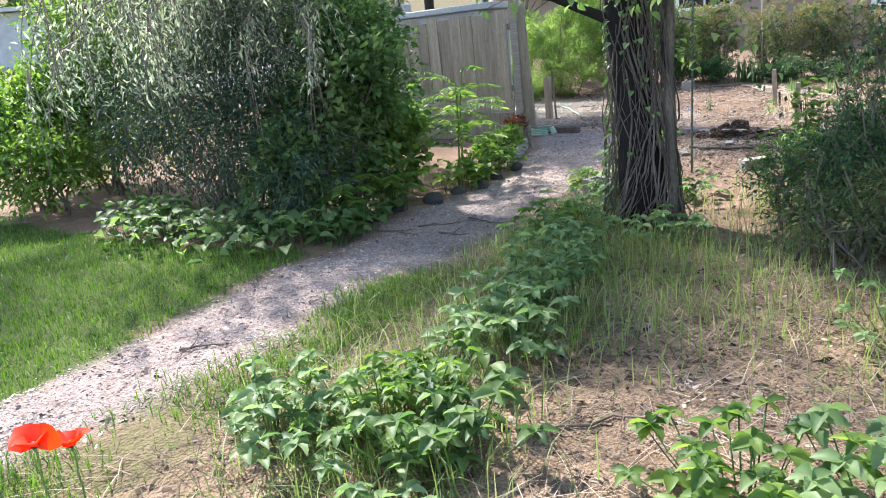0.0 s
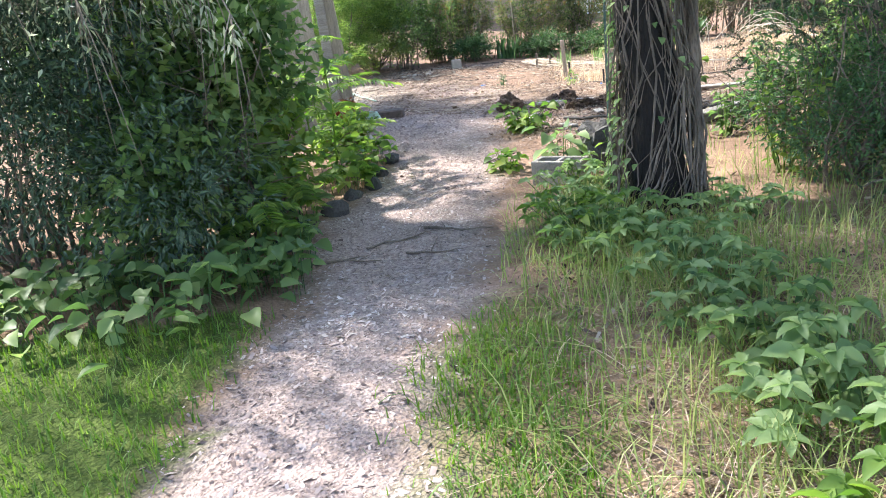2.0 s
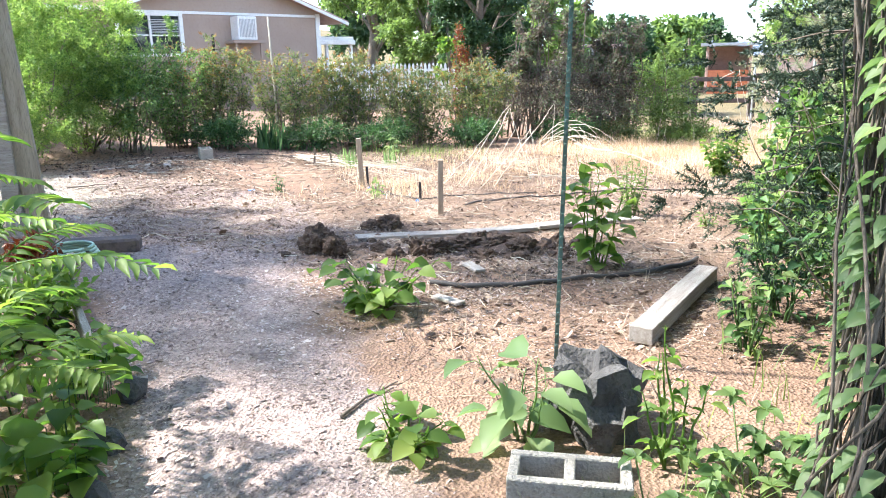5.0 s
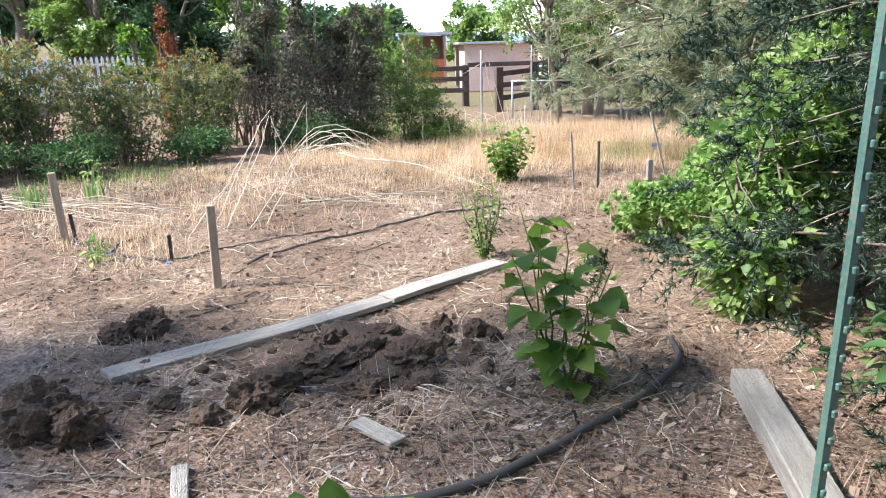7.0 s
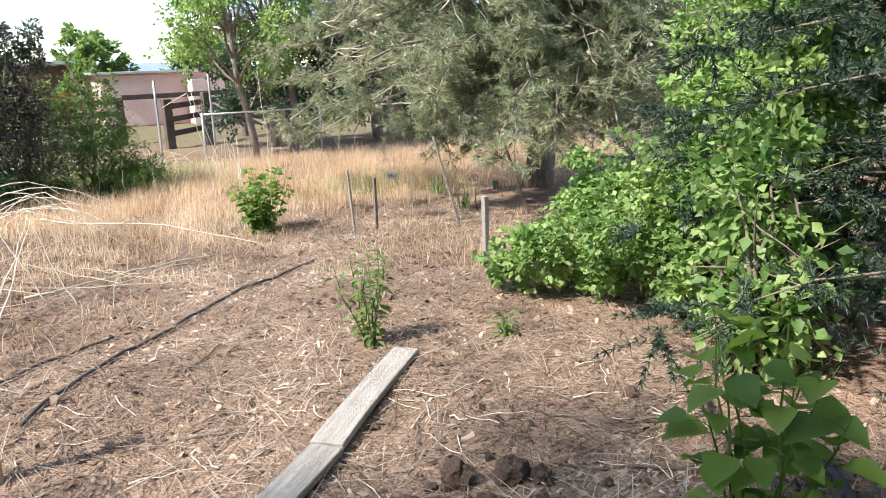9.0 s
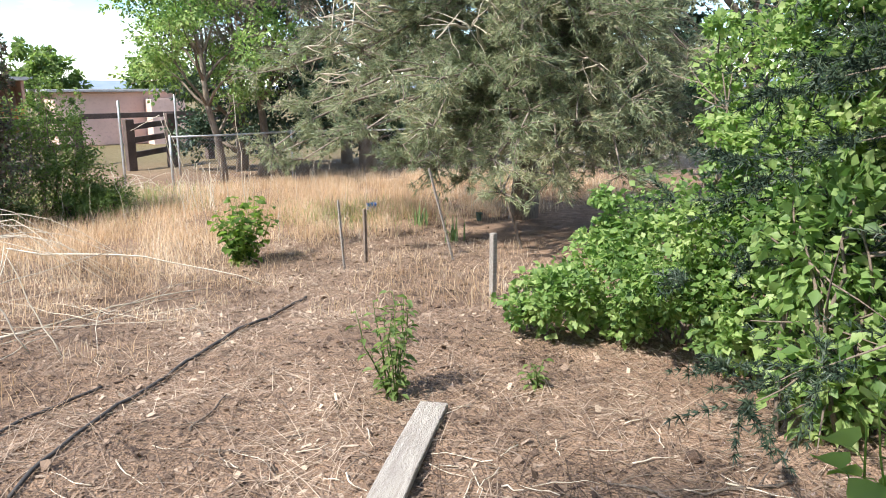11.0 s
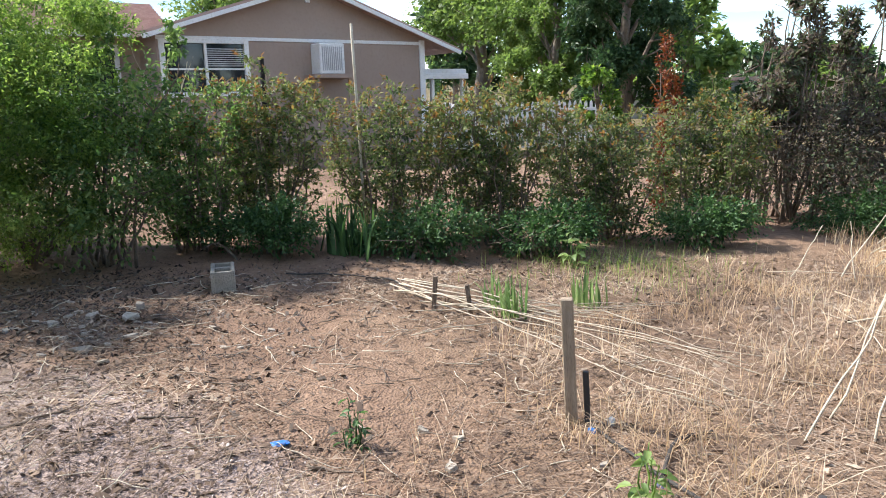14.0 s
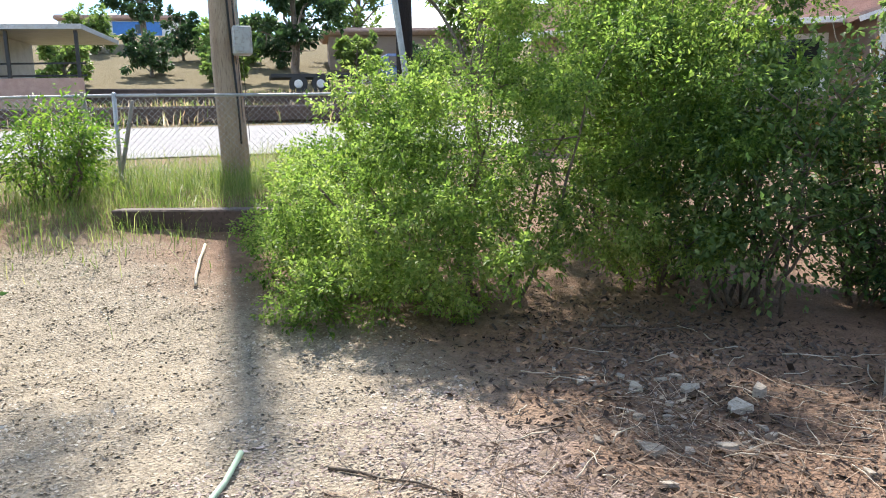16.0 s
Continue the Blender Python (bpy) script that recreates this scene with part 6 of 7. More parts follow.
def canes():
    """Dry stalks: a collapsed heap, bundles lying flat and a few standing ones."""
    r = rng(180)
    g = "dry stalks in the garden"

    def cane(a, b, rad, sag=0.0):
        za, zb = float(top_of(a[0], a[1])), float(top_of(b[0], b[1]))
        p = bend(r, (a[0], a[1], za + a[2]), (b[0], b[1], zb + b[2]), 9, sag, 0.02)
        p[:, 2] = np.maximum(p[:, 2], top_of(p[:, 0], p[:, 1]) + rad)
        tagged(tubes("dry_stalk", [(p, np.linspace(rad, rad * 0.45, 9) * 0.62)], STRAW_STALK, sides=5), "pale dry bleached plant stalk", "stalk", g)
    # flat bundles
    for i in range(9):
        cane((-4.2 + r.normal(0, .1), 9.5 + i * 0.04, 0.05), (-1.5 + r.normal(0, .3), 8.0 + i * 0.12, 0.03), 0.009)
    for i in range(7):
        cane((-3.6 + r.normal(0, .2), 9.2 + r.normal(0, .25), 0.04), (-2.0 + r.normal(0, .3), 9.8 + r.normal(0, .3), 0.03), 0.007)
    for i in range(16):
        a = r.uniform(0, 6.28)
        c = r.normal((0.1, 9.3), (0.9, 0.6))
        d = np.array([math.cos(a), math.sin(a)]) * r.uniform(0.4, 0.9)
        cane((*(c - d), 0.03), (*(c + d), r.uniform(0.02, 0.12)), 0.006)
    cane((-0.35, 8.9, 0.03), (1.5, 9.6, 0.05), 0.018)
    cane((-0.6, 8.7, 0.05), (1.3, 9.45, 0.03), 0.008)
    # standing tripod
    for a, b in (((-1.05, 7.85, 0), (-0.62, 8.9, 0.95)), ((-1.2, 8.1, 0), (-0.6, 8.95, 1.0)), ((-1.35, 7.75, 0), (-0.75, 8.8, 0.8)), ((-0.85, 7.8, 0), (-0.28, 8.6, 0.72)), ((-0.1, 8.3, 0), (-0.3, 8.6, 0.7)), ((-0.25, 8.45, 0), (-0.6, 8.85, 0.95)),
                 ((-0.7, 8.0, 0), (-0.25, 8.65, 0.68))):
        cane(a, b, 0.010)
    # arched brush heap
    for i in range(11):
        a = np.array([-0.35 + r.normal(0, .12), 11.3 + r.normal(0, .2), r.uniform(0.1, 0.3)])
        b = np.array([0.9 + r.normal(0, .4), 10.6 + r.normal(0, .5), r.uniform(0.0, 0.1)])
        cane(a, b, 0.009, r.uniform(0.25, 0.55))
    for a, b in (((-0.75, 10.9, 0.1), (-0.2, 11.5, 0.9)), ((-0.2, 11.4, 0), (-0.18, 11.5, 0.95)), ((-1.1, 11.2, 0), (-0.85, 11.4, 0.45)), ((-0.6, 11.1, 0), (-0.65, 11.3, 0.5))):
        cane(a, b, 0.011)
    cane((0.2, 10.9, 0.3), (2.0, 9.4, 0.03), 0.016, 0.1)
    cane((-0.9, 9.6, 0.05), (0.9, 10.3, 0.35), 0.012)
    # stalks among the dry grass
    for i in range(34):
        c = r.uniform((1.5, 11), (7.5, 15.5))
        h = r.uniform(0.4, 0.9)
        cane((c[0], c[1], 0), (c[0] + r.normal(0, .1), c[1] + r.normal(0, .1), h), 0.006)
    for i in range(9):
        x = 3.9 + r.normal(0, .15)
        cane((x, 14.6 + r.normal(0, .2), 0), (x + r.normal(0, .08), 14.6, r.uniform(0.5, 0.8)), 0.012)
    for a, b in (((3.55, 14.2, 0), (3.2, 14.4, 1.6)), ((3.35, 14.3, 0), (3.1, 14.3, 1.55)), ((3.1, 14.3, 1.55), (2.7, 14.4, 1.35)), ((4.4, 14.3, 0), (4.3, 14.3, 1.85))):
        cane(a, b, 0.013)
    # brush by the corral
    for i in range(22):
        c = r.normal((3.6, 17.4), (0.6, 0.4))
        a = r.uniform(0, 6.28)
        cane((c[0], c[1], 0.05), (c[0] + math.cos(a) * 0.8, c[1] + math.sin(a) * 0.5, r.uniform(0.1, 0.5)), 0.010, 0.1)


canes()


def ground_twigs():
    r = rng(190)
    spots = [(0.29, -0.85, 0.5, 60), (0.5, -0.55, 0.45, 20), (0.2, -1.3, 0.4, 35), (-0.2, 1.3, 0.4, 70), (0.6, -1.0, 0.35, 5), (-4.3, 7.0, 0.3, 20), (-5.1, 7.2, 0.35, 160), (-4.9, 6.8, 0.5, 60), (-3.3, 6.9, 0.3, 10), (-6.2, 7.9, 0.5, 120),
             (0.9, 4.3, 0.6, 120), (1.1, 4.7, 0.5, 100), (1.3, 4.5, 0.55, 140), (0.6, 3.6, 0.6, 130), (0.2, 3.3, 0.5, 150), (-1.1, 3.4, 0.5, 170), (-0.9, 5.6, 0.5, 30), (-0.3, 5.9, 0.5, 160), (0.2, 6.8, 0.45, 40), (-6.9, 8.6, 0.6, 60),
             (-5.6, 6.5, 0.55, 45), (-5.3, 6.3, 0.4, 100), (-4.6, 6.2, 0.35, 150), (3.0, -1.7, 0.4, 20), (3.7, -2.4, 0.5, 60), (3.2, -2.2, 0.35, 110), (1.75, -3.3, 0.25, 70), (2.6, -2.5, 0.3, 30)]
    for x, y, ln, a in spots:
        d = np.array([math.cos(radians(a)), math.sin(radians(a))]) * ln / 2
        p = bend(r, (x - d[0], y - d[1], 0), (x + d[0], y + d[1], 0), 8, 0, 0.07)
        p[:, 2] = top_of(p[:, 0], p[:, 1]) + 0.012
        lines = [(p, np.linspace(0.009, 0.003, 8))]
        for _ in range(2):
            j = r.integers(2, 6)
            q = p[j] + np.array([r.normal(0, .12), r.normal(0, .12), 0.03])
            lines.append((bend(r, p[j], q, 4), np.linspace(0.004, 0.0015, 4)))
        tagged(tubes("fallen_twig", lines, TWIG if r.random() < 0.6 else VINE_WOOD, sides=5), "thin fallen twig lying on the ground", "twig", "fallen twigs")


ground_twigs()


# ---- plants of the garden ----
def leafy_stems(name, x, y, stems, leaf, mat, label, seed, group="", height=0.5, spread=0.25, per=9, slim=0.75, category="plant", broad=True, petiole=0.5, start=0.1):
    """An upright weed: several stems with broad leaves set along them."""
    r = rng(seed)
    ob = thing(name, x, y, label, category, group)
    lines, ats, ds = [], [], []
    for _ in range(stems):
        a = r.uniform(0, 6.28)
        h = height * r.uniform(0.6, 1.1)
        tip = np.array([math.cos(a) * spread * r.uniform(0.2, 1), math.sin(a) * spread * r.uniform(0.2, 1), h])
        p = bend(r, (math.cos(a) * 0.03, math.sin(a) * 0.03, -0.02), tip, 7, 0, 0.04)
        lines.append((p, np.linspace(0.007, 0.002, 7)))
        for j in range(per):
            k = start + (1 - start) * (j + 0.5) / per
            i = min(5, int(k * 6))
            q = p[i] + (p[i + 1] - p[i]) * (k * 6 - i)
            b = a + 2.4 * j + r.normal(0, .3)
            d = np.array([math.cos(b), math.sin(b), r.uniform(-0.15, 0.5)])
            e = q + unit(d) * leaf * petiole * r.uniform(0.6, 1.2)
            lines.append(([q, (q + e) / 2 + [0, 0, 0.01], e], 0.0018))
            ats.append(e)
            ds.append(d * [1, 1, 0.5] - [0, 0, 0.25])
    tubes("stem", lines, mat, ob, sides=4)["kind"] = "stuff"
    fn = broad_leaves(r, np.array(ats), np.array(ds), leaf, slim)
    put("leaves", mesh_of("leaves", *fn, mat), ob)
    return ob


leafy_stems("sapling", 0.73, 3.72, 9, 0.115, LEAF_BRIGHT, "young sapling with large heart-shaped green leaves", 200, height=0.82, spread=0.26, per=8, slim=0.95)
leafy_stems("creeper_plant", 1.78, 2.75, 12, 0.085, LEAF_SHADE, "dark green creeper climbing beside the old plank", 209, height=0.8, spread=0.35, per=8, slim=0.6)
leafy_stems("creeper_plant", 1.5, 2.2, 9, 0.08, LEAF_MID, "dark green creeper climbing beside the old plank", 211, height=0.5, spread=0.3, per=7, slim=0.6)
leafy_stems("squash_plant", -0.55, 2.52, 16, 0.10, LEAF_BRIGHT, "low spreading green plant in the dug soil", 201, height=0.30, spread=0.42, per=6, slim=0.9)
leafy_stems("squash_plant", 0.05, 0.95, 9, 0.085, LEAF_BRIGHT, "low green plant beside the block", 202, height=0.2, spread=0.28, per=5, slim=0.9)
leafy_stems("tall_weed", 1.02, 6.28, 10, 0.055, LEAF_POPLAR, "upright pale green weed at the board's end", 203, height=0.62, spread=0.2, per=16, slim=0.5)
leafy_stems("small_weed", 1.75, 5.85, 5, 0.05, LEAF_POPLAR, "small pale weed in the litter", 204, height=0.14, spread=0.1, per=6, slim=0.5)
leafy_stems("mallow_bush", 2.5, 10.75, 34, 0.085, LEAF_BRIGHT, "rounded bright green bush in the dry grass", 205, height=0.75, spread=0.42, per=11, slim=0.95)
leafy_stems("small_weed", -2.0, 7.0, 4, 0.07, LEAF_VINE, "small drooping weed near the drip line", 206, height=0.28, spread=0.08, per=5, slim=0.5)
leafy_stems("small_weed", -3.0, 11.0, 5, 0.09, LEAF_WEED, "small pale weed at the hedge foot", 207, height=0.35, spread=0.15, per=5, slim=0.6)
leafy_stems("small_weed", -3.35, 7.15, 5, 0.05, LEAF_SHADE, "small dark green weed in the bare soil", 208, height=0.2, spread=0.1, per=7, slim=0.4)
for k, (x, y) in enumerate(((-3.3, 9.6), (-3.15, 9.35), (-2.7, 9.9), (5.6, 11.3), (4.9, 9.9))):
    r_ = rng(210 + k)
    ob_ = thing("leek_tuft", x, y, "tuft of upright blue-green leaves in the stubble", "plant", "leek tufts")
    put("leaves", mesh_of("leaves", *blades(r_, np.stack([r_.normal(0, .06, 26), r_.normal(0, .05, 26), np.zeros(26)], -1), 0.28, 0.022, 0.35), LEAF_WEED), ob_)
bk = [(5.7, 12.6, 0.09, 0.14, BLUE_PLASTIC, "blue plastic bucket under the pine", "bucket"), (6.4, 10.9, 0.05, 0.12, STEEL_GREEN, "dark green pot standing in the dry grass", "pot")]
for x, y, rad, h, m, lab, cat in bk:
    bm = bmesh.new()
    bmesh.ops.create_cone(bm, cap_ends=True, segments=18, radius1=rad * 0.8, radius2=rad, depth=h, matrix=pose(0, 0, h / 2))
    top = [f for f in bm.faces if f.normal.z > 0.9]
    ins = bmesh.ops.inset_region(bm, faces=top, thickness=rad * 0.1)
    bmesh.ops.translate(bm, verts=list({v for f in top for v in f.verts}), vec=(0, 0, -h * 0.7))
    tagged(part(cat, bm, m, loc=(x, y, float(top_of(x, y)))), lab, cat)


# ---- pine and vine-clad conifer on the east side ----
def pine():
    x, y = 7.0, 10.6
    r = rng(230)
    ob = thing("pine_tree", x, y, "large pine with drooping grey-green boughs", "tree")
    tr = bend(r, (0, 0, -0.1), (0.2, 0, 7), 9, 0, 0.01)
    lines = [(tr, np.linspace(0.24, 0.08, 9))]
    ats, ds = [], []
    bare = []
    for i in range(170):
        z = r.uniform(1.7, 5.2)
        a = r.normal(3.7, 0.85) if i % 3 else r.normal(3.86, 0.3)
        ln = r.uniform(1.6, 4.1) * (1.0 if z < 4 else 0.8)
        s = np.array([0.03 * z, 0, z])
        e = s + np.array([math.cos(a) * ln, math.sin(a) * ln, -r.uniform(0.3, 1.4)])
        e[2] = max(e[2], r.uniform(0.55, 1.1))
        p = bend(r, s, e, 8, 0.2, 0.03)
        lines.append((p, np.linspace(0.045, 0.008, 8)))
        for j in range(2, 8):
            for _ in range(9):
                d = unit(r.normal(0, 1, 3) * [1, 1, 0.6] + np.array([math.cos(a), math.sin(a), -0.15]) * 0.8)
                q = p[j] + d * r.uniform(0.15, 0.5)
                lines.append(([p[j], (p[j] + q) / 2 + [0, 0, 0.02], q], np.array([0.007, 0.005, 0.003])))
                for k in np.linspace(0.25, 1, 8):
                    ats.append(p[j] + (q - p[j]) * k + r.normal(0, .02, 3))
                    ds.append(d)
    tubes("trunk", lines, BARK, ob, sides=5)
    ats, ds = np.array(ats), np.array(ds)
    v, f = needles(r, ats, ds, 0.105, 8, 0.6, 0.005)
    put("crown", mesh_of("crown", v, f, NEEDLE), ob)["kind"] = "stuff"
    for i in range(14):
        a = r.uniform(2.2, 4.2)
        z = r.uniform(1.6, 3.0)
        s = np.array([math.cos(a) * 2.3, math.sin(a) * 2.3, z])
        e = s + np.array([math.cos(a) * 0.9, math.sin(a) * 0.9, r.uniform(-0.2, 0.3)])
        p = bend(r, s, e, 7, 0.1, 0.08)
        bare.append((p, np.linspace(0.022, 0.004, 7)))
        for _ in range(5):
            j = r.integers(2, 6)
            bare.append((bend(r, p[j], p[j] + unit(r.normal(0, 1, 3)) * 0.4, 5), np.linspace(0.008, 0.002, 5)))
    tubes("dead_branch", bare, STRAW_STALK, ob, "bare pale dead branches", 5)["kind"] = "stuff"


pine()


def conifer():
    """Bushy conifer, with a vine over its garden side."""
    x, y = 3.0, 3.75
    r = rng(240)
    ob = thing("conifer", x, y, "dense dark green conifer beside the garden", "tree")
    tr = bend(r, (0, 0, -0.1), (0, 0, 4.6), 7, 0, 0.01)
    lines = [(tr, np.linspace(0.14, 0.04, 7))]
    ats, ds = [], []
    for i in range(185):
        z = r.uniform(0.25, 4.2)
        a = r.uniform(0, 6.283)
        ln = (1.92 - 0.2 * z) * r.uniform(0.6, 1.05)
        e = np.array([math.cos(a) * ln, math.sin(a) * ln, z - 0.15 + r.normal(0, .1)])
        p = bend(r, (0, 0, z), e, 6, 0.1, 0.03)
        lines.append((p[:5], np.linspace(0.014, 0.003, 5)))
        for j in range(1, 6):
            for _ in range(6):
                d = unit(r.normal(0, 1, 3) * [1, 1, 0.5] + np.array([math.cos(a), math.sin(a), -0.1]) * 0.8)
                q = p[j] + d * r.uniform(0.12, 0.34)
                for k in np.linspace(0.2, 1, 7):
                    ats.append(p[j] + (q - p[j]) * k)
                    ds.append(d)
    tubes("trunk", lines, BARK, ob, sides=5)
    ats, ds = np.array(ats), np.array(ds)
    ok = FREE(ats[:, 0] + x, ats[:, 1] + y, 0) & (ats[:, 2] > 0.05)
    v, f = needles(r, ats[ok], ds[ok], 0.05, 12, 0.75, 0.004)
    put("crown", mesh_of("crown", v, f, LEAF_CONIFER_SHADED), ob)["kind"] = "stuff"
    shrub("vine_thicket", 2.95, 5.55, clumped(541, [(0, 0, 0.65, 0.7, 0.8, 0.65), (0.05, 0.55, 0.4, 0.7, 0.55, 0.45), (-0.4, 0.75, 0.28, 0.45, 0.4, 0.3), (0.25, -0.4, 1.2, 0.6, 0.55, 0.65), (-0.35, -0.5, 0.5, 0.45, 0.5, 0.5), (-0.1, -0.75, 1.35, 0.5, 0.5, 0.6), (0.0, -1.15, 1.95, 0.45, 0.45, 0.6), (0.3, -0.7, 2.3, 0.4, 0.4, 0.5), (-0.15, -0.9, 0.85, 0.4, 0.4, 0.5), (0.2, -0.9, 1.6, 0.5, 0.45, 0.6), (0.45, -0.1, 1.75, 0.5, 0.5, 0.55)], 7, 0.2, 0.8),
          34000, 0.05, LEAF_VINE, "thick climbing vine with light green leaves over the conifer", "", 241, 20, 0.85, 16, 0.3, shell=0.8, category="vine")
    shrub("vine_thicket", 2.0, 4.45, [(0.1, 0, 0.35, 0.3, 0.4, 0.35), (0.2, 0.1, 0.9, 0.25, 0.35, 0.4)], 1500, 0.075, LEAF_VINE, "climbing vine trailing down the conifer", "", 242, 12, 0.7, 9, 0.4, shell=0.7, category="vine", keep=FREE)


conifer()


def twig_litter():
    r = rng(195)
    area = [(-4.2, 4.6), (-6.4, 7.2), (-6.9, 8.9), (-5.2, 9.9), (-3.4, 10.4), (-1.6, 8.0), (0.4, 6.6), (1.6, 5.2), (1.4, 2.6), (-0.4, 2.6), (-1.6, 3.6)]
    lines = []
    for x, y in scatter(r, area, 1000, 0.1):
        a, ln = r.uniform(0, 6.283), r.uniform(0.08, 0.3)
        p = bend(r, (x, y, 0), (x + math.cos(a) * ln, y + math.sin(a) * ln, 0), 5, 0, 0.08)
        p[:, 2] = top_of(p[:, 0], p[:, 1]) + 0.01 + np.abs(r.normal(0, .006, 5))
        lines.append((p, np.linspace(0.004, 0.0015, 5) * r.uniform(0.6, 1.3)))
    half = len(lines) // 2
    tagged(tubes("twig_litter", lines[:half], TWIG, sides=4), "small dark broken twigs strewn over the soil", "twigs", kind="stuff")
    tagged(tubes("twig_litter", lines[half:], STRAW_STALK, sides=4), "small pale broken stems strewn over the soil", "twigs", kind="stuff")


twig_litter()


metal_pole(-5.42, 11.67, 2.3, "thin pale bamboo cane standing in the hedge", (-0.06, 0.0), 0.016, "bamboo_cane", STRAW_STALK, "cane")
metal_pole(-6.64, 11.69, 1.98, "thin dark wooden post standing in the hedge", (0.0, 0.0), 0.03, "thin_post", DARK_BARK, "post")
r_ = rng(400)
tw_ = []
for _k in range(16):
    a_ = r_.uniform(0, 6.283)
    p_ = bend(r_, (0, 0, 0.9), (math.cos(a_) * 0.35, math.sin(a_) * 0.3, r_.uniform(1.5, 2.25)), 6, 0.05, 0.06)
    tw_.append((p_, np.linspace(0.009, 0.002, 6)))
tw_.append((np.array([(0, 0, -0.05), (0.02, 0, 0.5), (0, 0, 0.95)]), 0.016))
ob_ = tubes("bare_bush", tw_, STRAW_STALK, sides=5, loc=(-7.6, 11.2, float(top_of(-7.6, 11.2))))
tagged(ob_, "bare whitish twiggy bush rising over the hedge", "bush")


# ---- the path and the old vine-clad tree ----
def vine_tree():
    x, y = 1.56, 0.16
    r = rng(250)
    ob = thing("vine_clad_tree", x, y, "old dark trunk wrapped in tangled vines", "tree")
    tr = bend(r, (0.05, 0, -0.15), (-0.1, 0.1, 5.2), 14, 0, 0.01)
    rad = 0.15 + 0.06 * np.exp(-np.linspace(0, 5.2, 14) * 2.2)
    main = [(tr, rad)]
    for a, z, ln in ((2.6, 2.6, 2.2), (0.4, 3.0, 2.0), (4.2, 3.2, 2.0), (5.4, 2.7, 1.8), (1.4, 3.6, 2.0)):
        s = tr[min(13, int(z / 0.4) + 1)]
        main.append((bend(r, s, s + np.array([math.cos(a) * ln, math.sin(a) * ln, ln * 0.45]), 8, 0.1, 0.04), np.linspace(0.09, 0.025, 8)))
    main.append((bend(r, (-0.05, 0, 1.45), (-0.6, -0.95, 1.82), 7, 0.05, 0.04), np.linspace(0.045, 0.012, 7)))
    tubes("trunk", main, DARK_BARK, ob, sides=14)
    for i in range(110):
        a0 = r.uniform(0, 6.283)
        tw = r.normal(0, 0.9)
        z = np.linspace(-0.05, r.uniform(1.6, 4.6), 16)
        flare = 0.185 + 0.12 * np.exp(-z * 2.6) + r.normal(0, 0.016, 16) + r.choice([0.0, 0.02, 0.07]) * np.sin(np.linspace(0.2, 3.0, 16))
        aa = a0 + tw * z * 0.5 + 0.4 * np.sin(z * r.uniform(1.5, 5) + a0) + np.cumsum(r.normal(0, 0.12, 16))
        p = np.stack([np.cos(aa) * flare - 0.02 * z, np.sin(aa) * flare + 0.02 * z, z], -1)
        tubes("vine_stem", [(p, r.choice([0.002, 0.003, 0.0045, 0.008]) * np.linspace(1.1, 0.6, 16))], VINE_WOOD, ob, sides=5)
    n = 1500
    z = r.uniform(0.0, 3.0, n)
    a = r.uniform(0, 6.283, n)
    ok = (np.sin(a * 2 + z * 2.3) + 1.3 * np.cos(a - 3.4) + r.normal(0, .5, n) > 0.45)
    z, a = z[ok], a[ok]
    fl = 0.215 + 0.12 * np.exp(-z * 2.6)
    at = np.stack([np.cos(a) * fl, np.sin(a) * fl, z], -1)
    d = np.stack([np.cos(a), np.sin(a), -0.5 + 0 * a], -1)
    put("vine_leaves", mesh_of("vine_leaves", *broad_leaves(r, at, d, 0.055, 0.75), LEAF_WEED), ob)["kind"] = "stuff"
    tubes("side_stem", [(bend(r, (0.27, 0.02, -0.05), (0.16, 0.1, 4.0), 9, 0, 0.012), np.linspace(0.035, 0.025, 9))], VINE_WOOD, ob, "pale grey woody vine stem", 8)
    # The last six clumps hang above view, added to shade the ground beyond.
    blobs = [(-1.2, 0.6, 4.0, 1.4, 1.2, 0.8), (1.0, 0.4, 4.1, 1.4, 1.3, 0.8), (0.2, -1.2, 4.1, 1.4, 1.2, 0.8), (0.0, 0.6, 4.9, 1.5, 1.4, 0.8), (0.9, -1.4, 3.7, 1.0, 0.9, 0.6), (1.5, 0.9, 2.6, 1.2, 1.0, 0.55), (2.8, 0.6, 2.9, 1.4, 1.2, 0.7), (-0.3, 1.4, 2.9, 0.9, 0.9, 0.6), (-0.8, 2.1, 3.3, 1.0, 0.9, 0.7), (0.6, 1.9, 2.9, 0.9, 0.9, 0.6), (-1.2, 0.7, 3.1, 1.0, 0.9, 0.7), (-1.2, 1.8, 3.2, 1.0, 1.0, 0.7), (-0.5, 2.7, 3.2, 1.0, 0.9, 0.6)]
    at, out, _ = crown_points(r, blobs, 30000, 26, 0.3, 0.3)
    put("crown", mesh_of("crown", *leaves(r, at, out, 0.1, 0.6), LEAF_VINE), ob)["kind"] = "stuff"
    # low hanging sprays
    sp, ats, outs = [], [], []
    for i in range(16):
        a = r.uniform(0, 6.283)
        s = np.array([math.cos(a) * 0.3, math.sin(a) * 0.3, r.uniform(1.2, 2.6)])
        e = s + np.array([math.cos(a) * r.uniform(.3, .9), math.sin(a) * r.uniform(.3, .9), r.uniform(-0.5, 0.1)])
        p = bend(r, s, e, 6, 0.1, 0.06)
        sp.append((p, np.linspace(0.006, 0.002, 6)))
        for j in range(1, 6):
            for _ in range(4):
                ats.append(p[j] + r.normal(0, .05, 3))
                outs.append(unit(r.normal(0, 1, 3)))
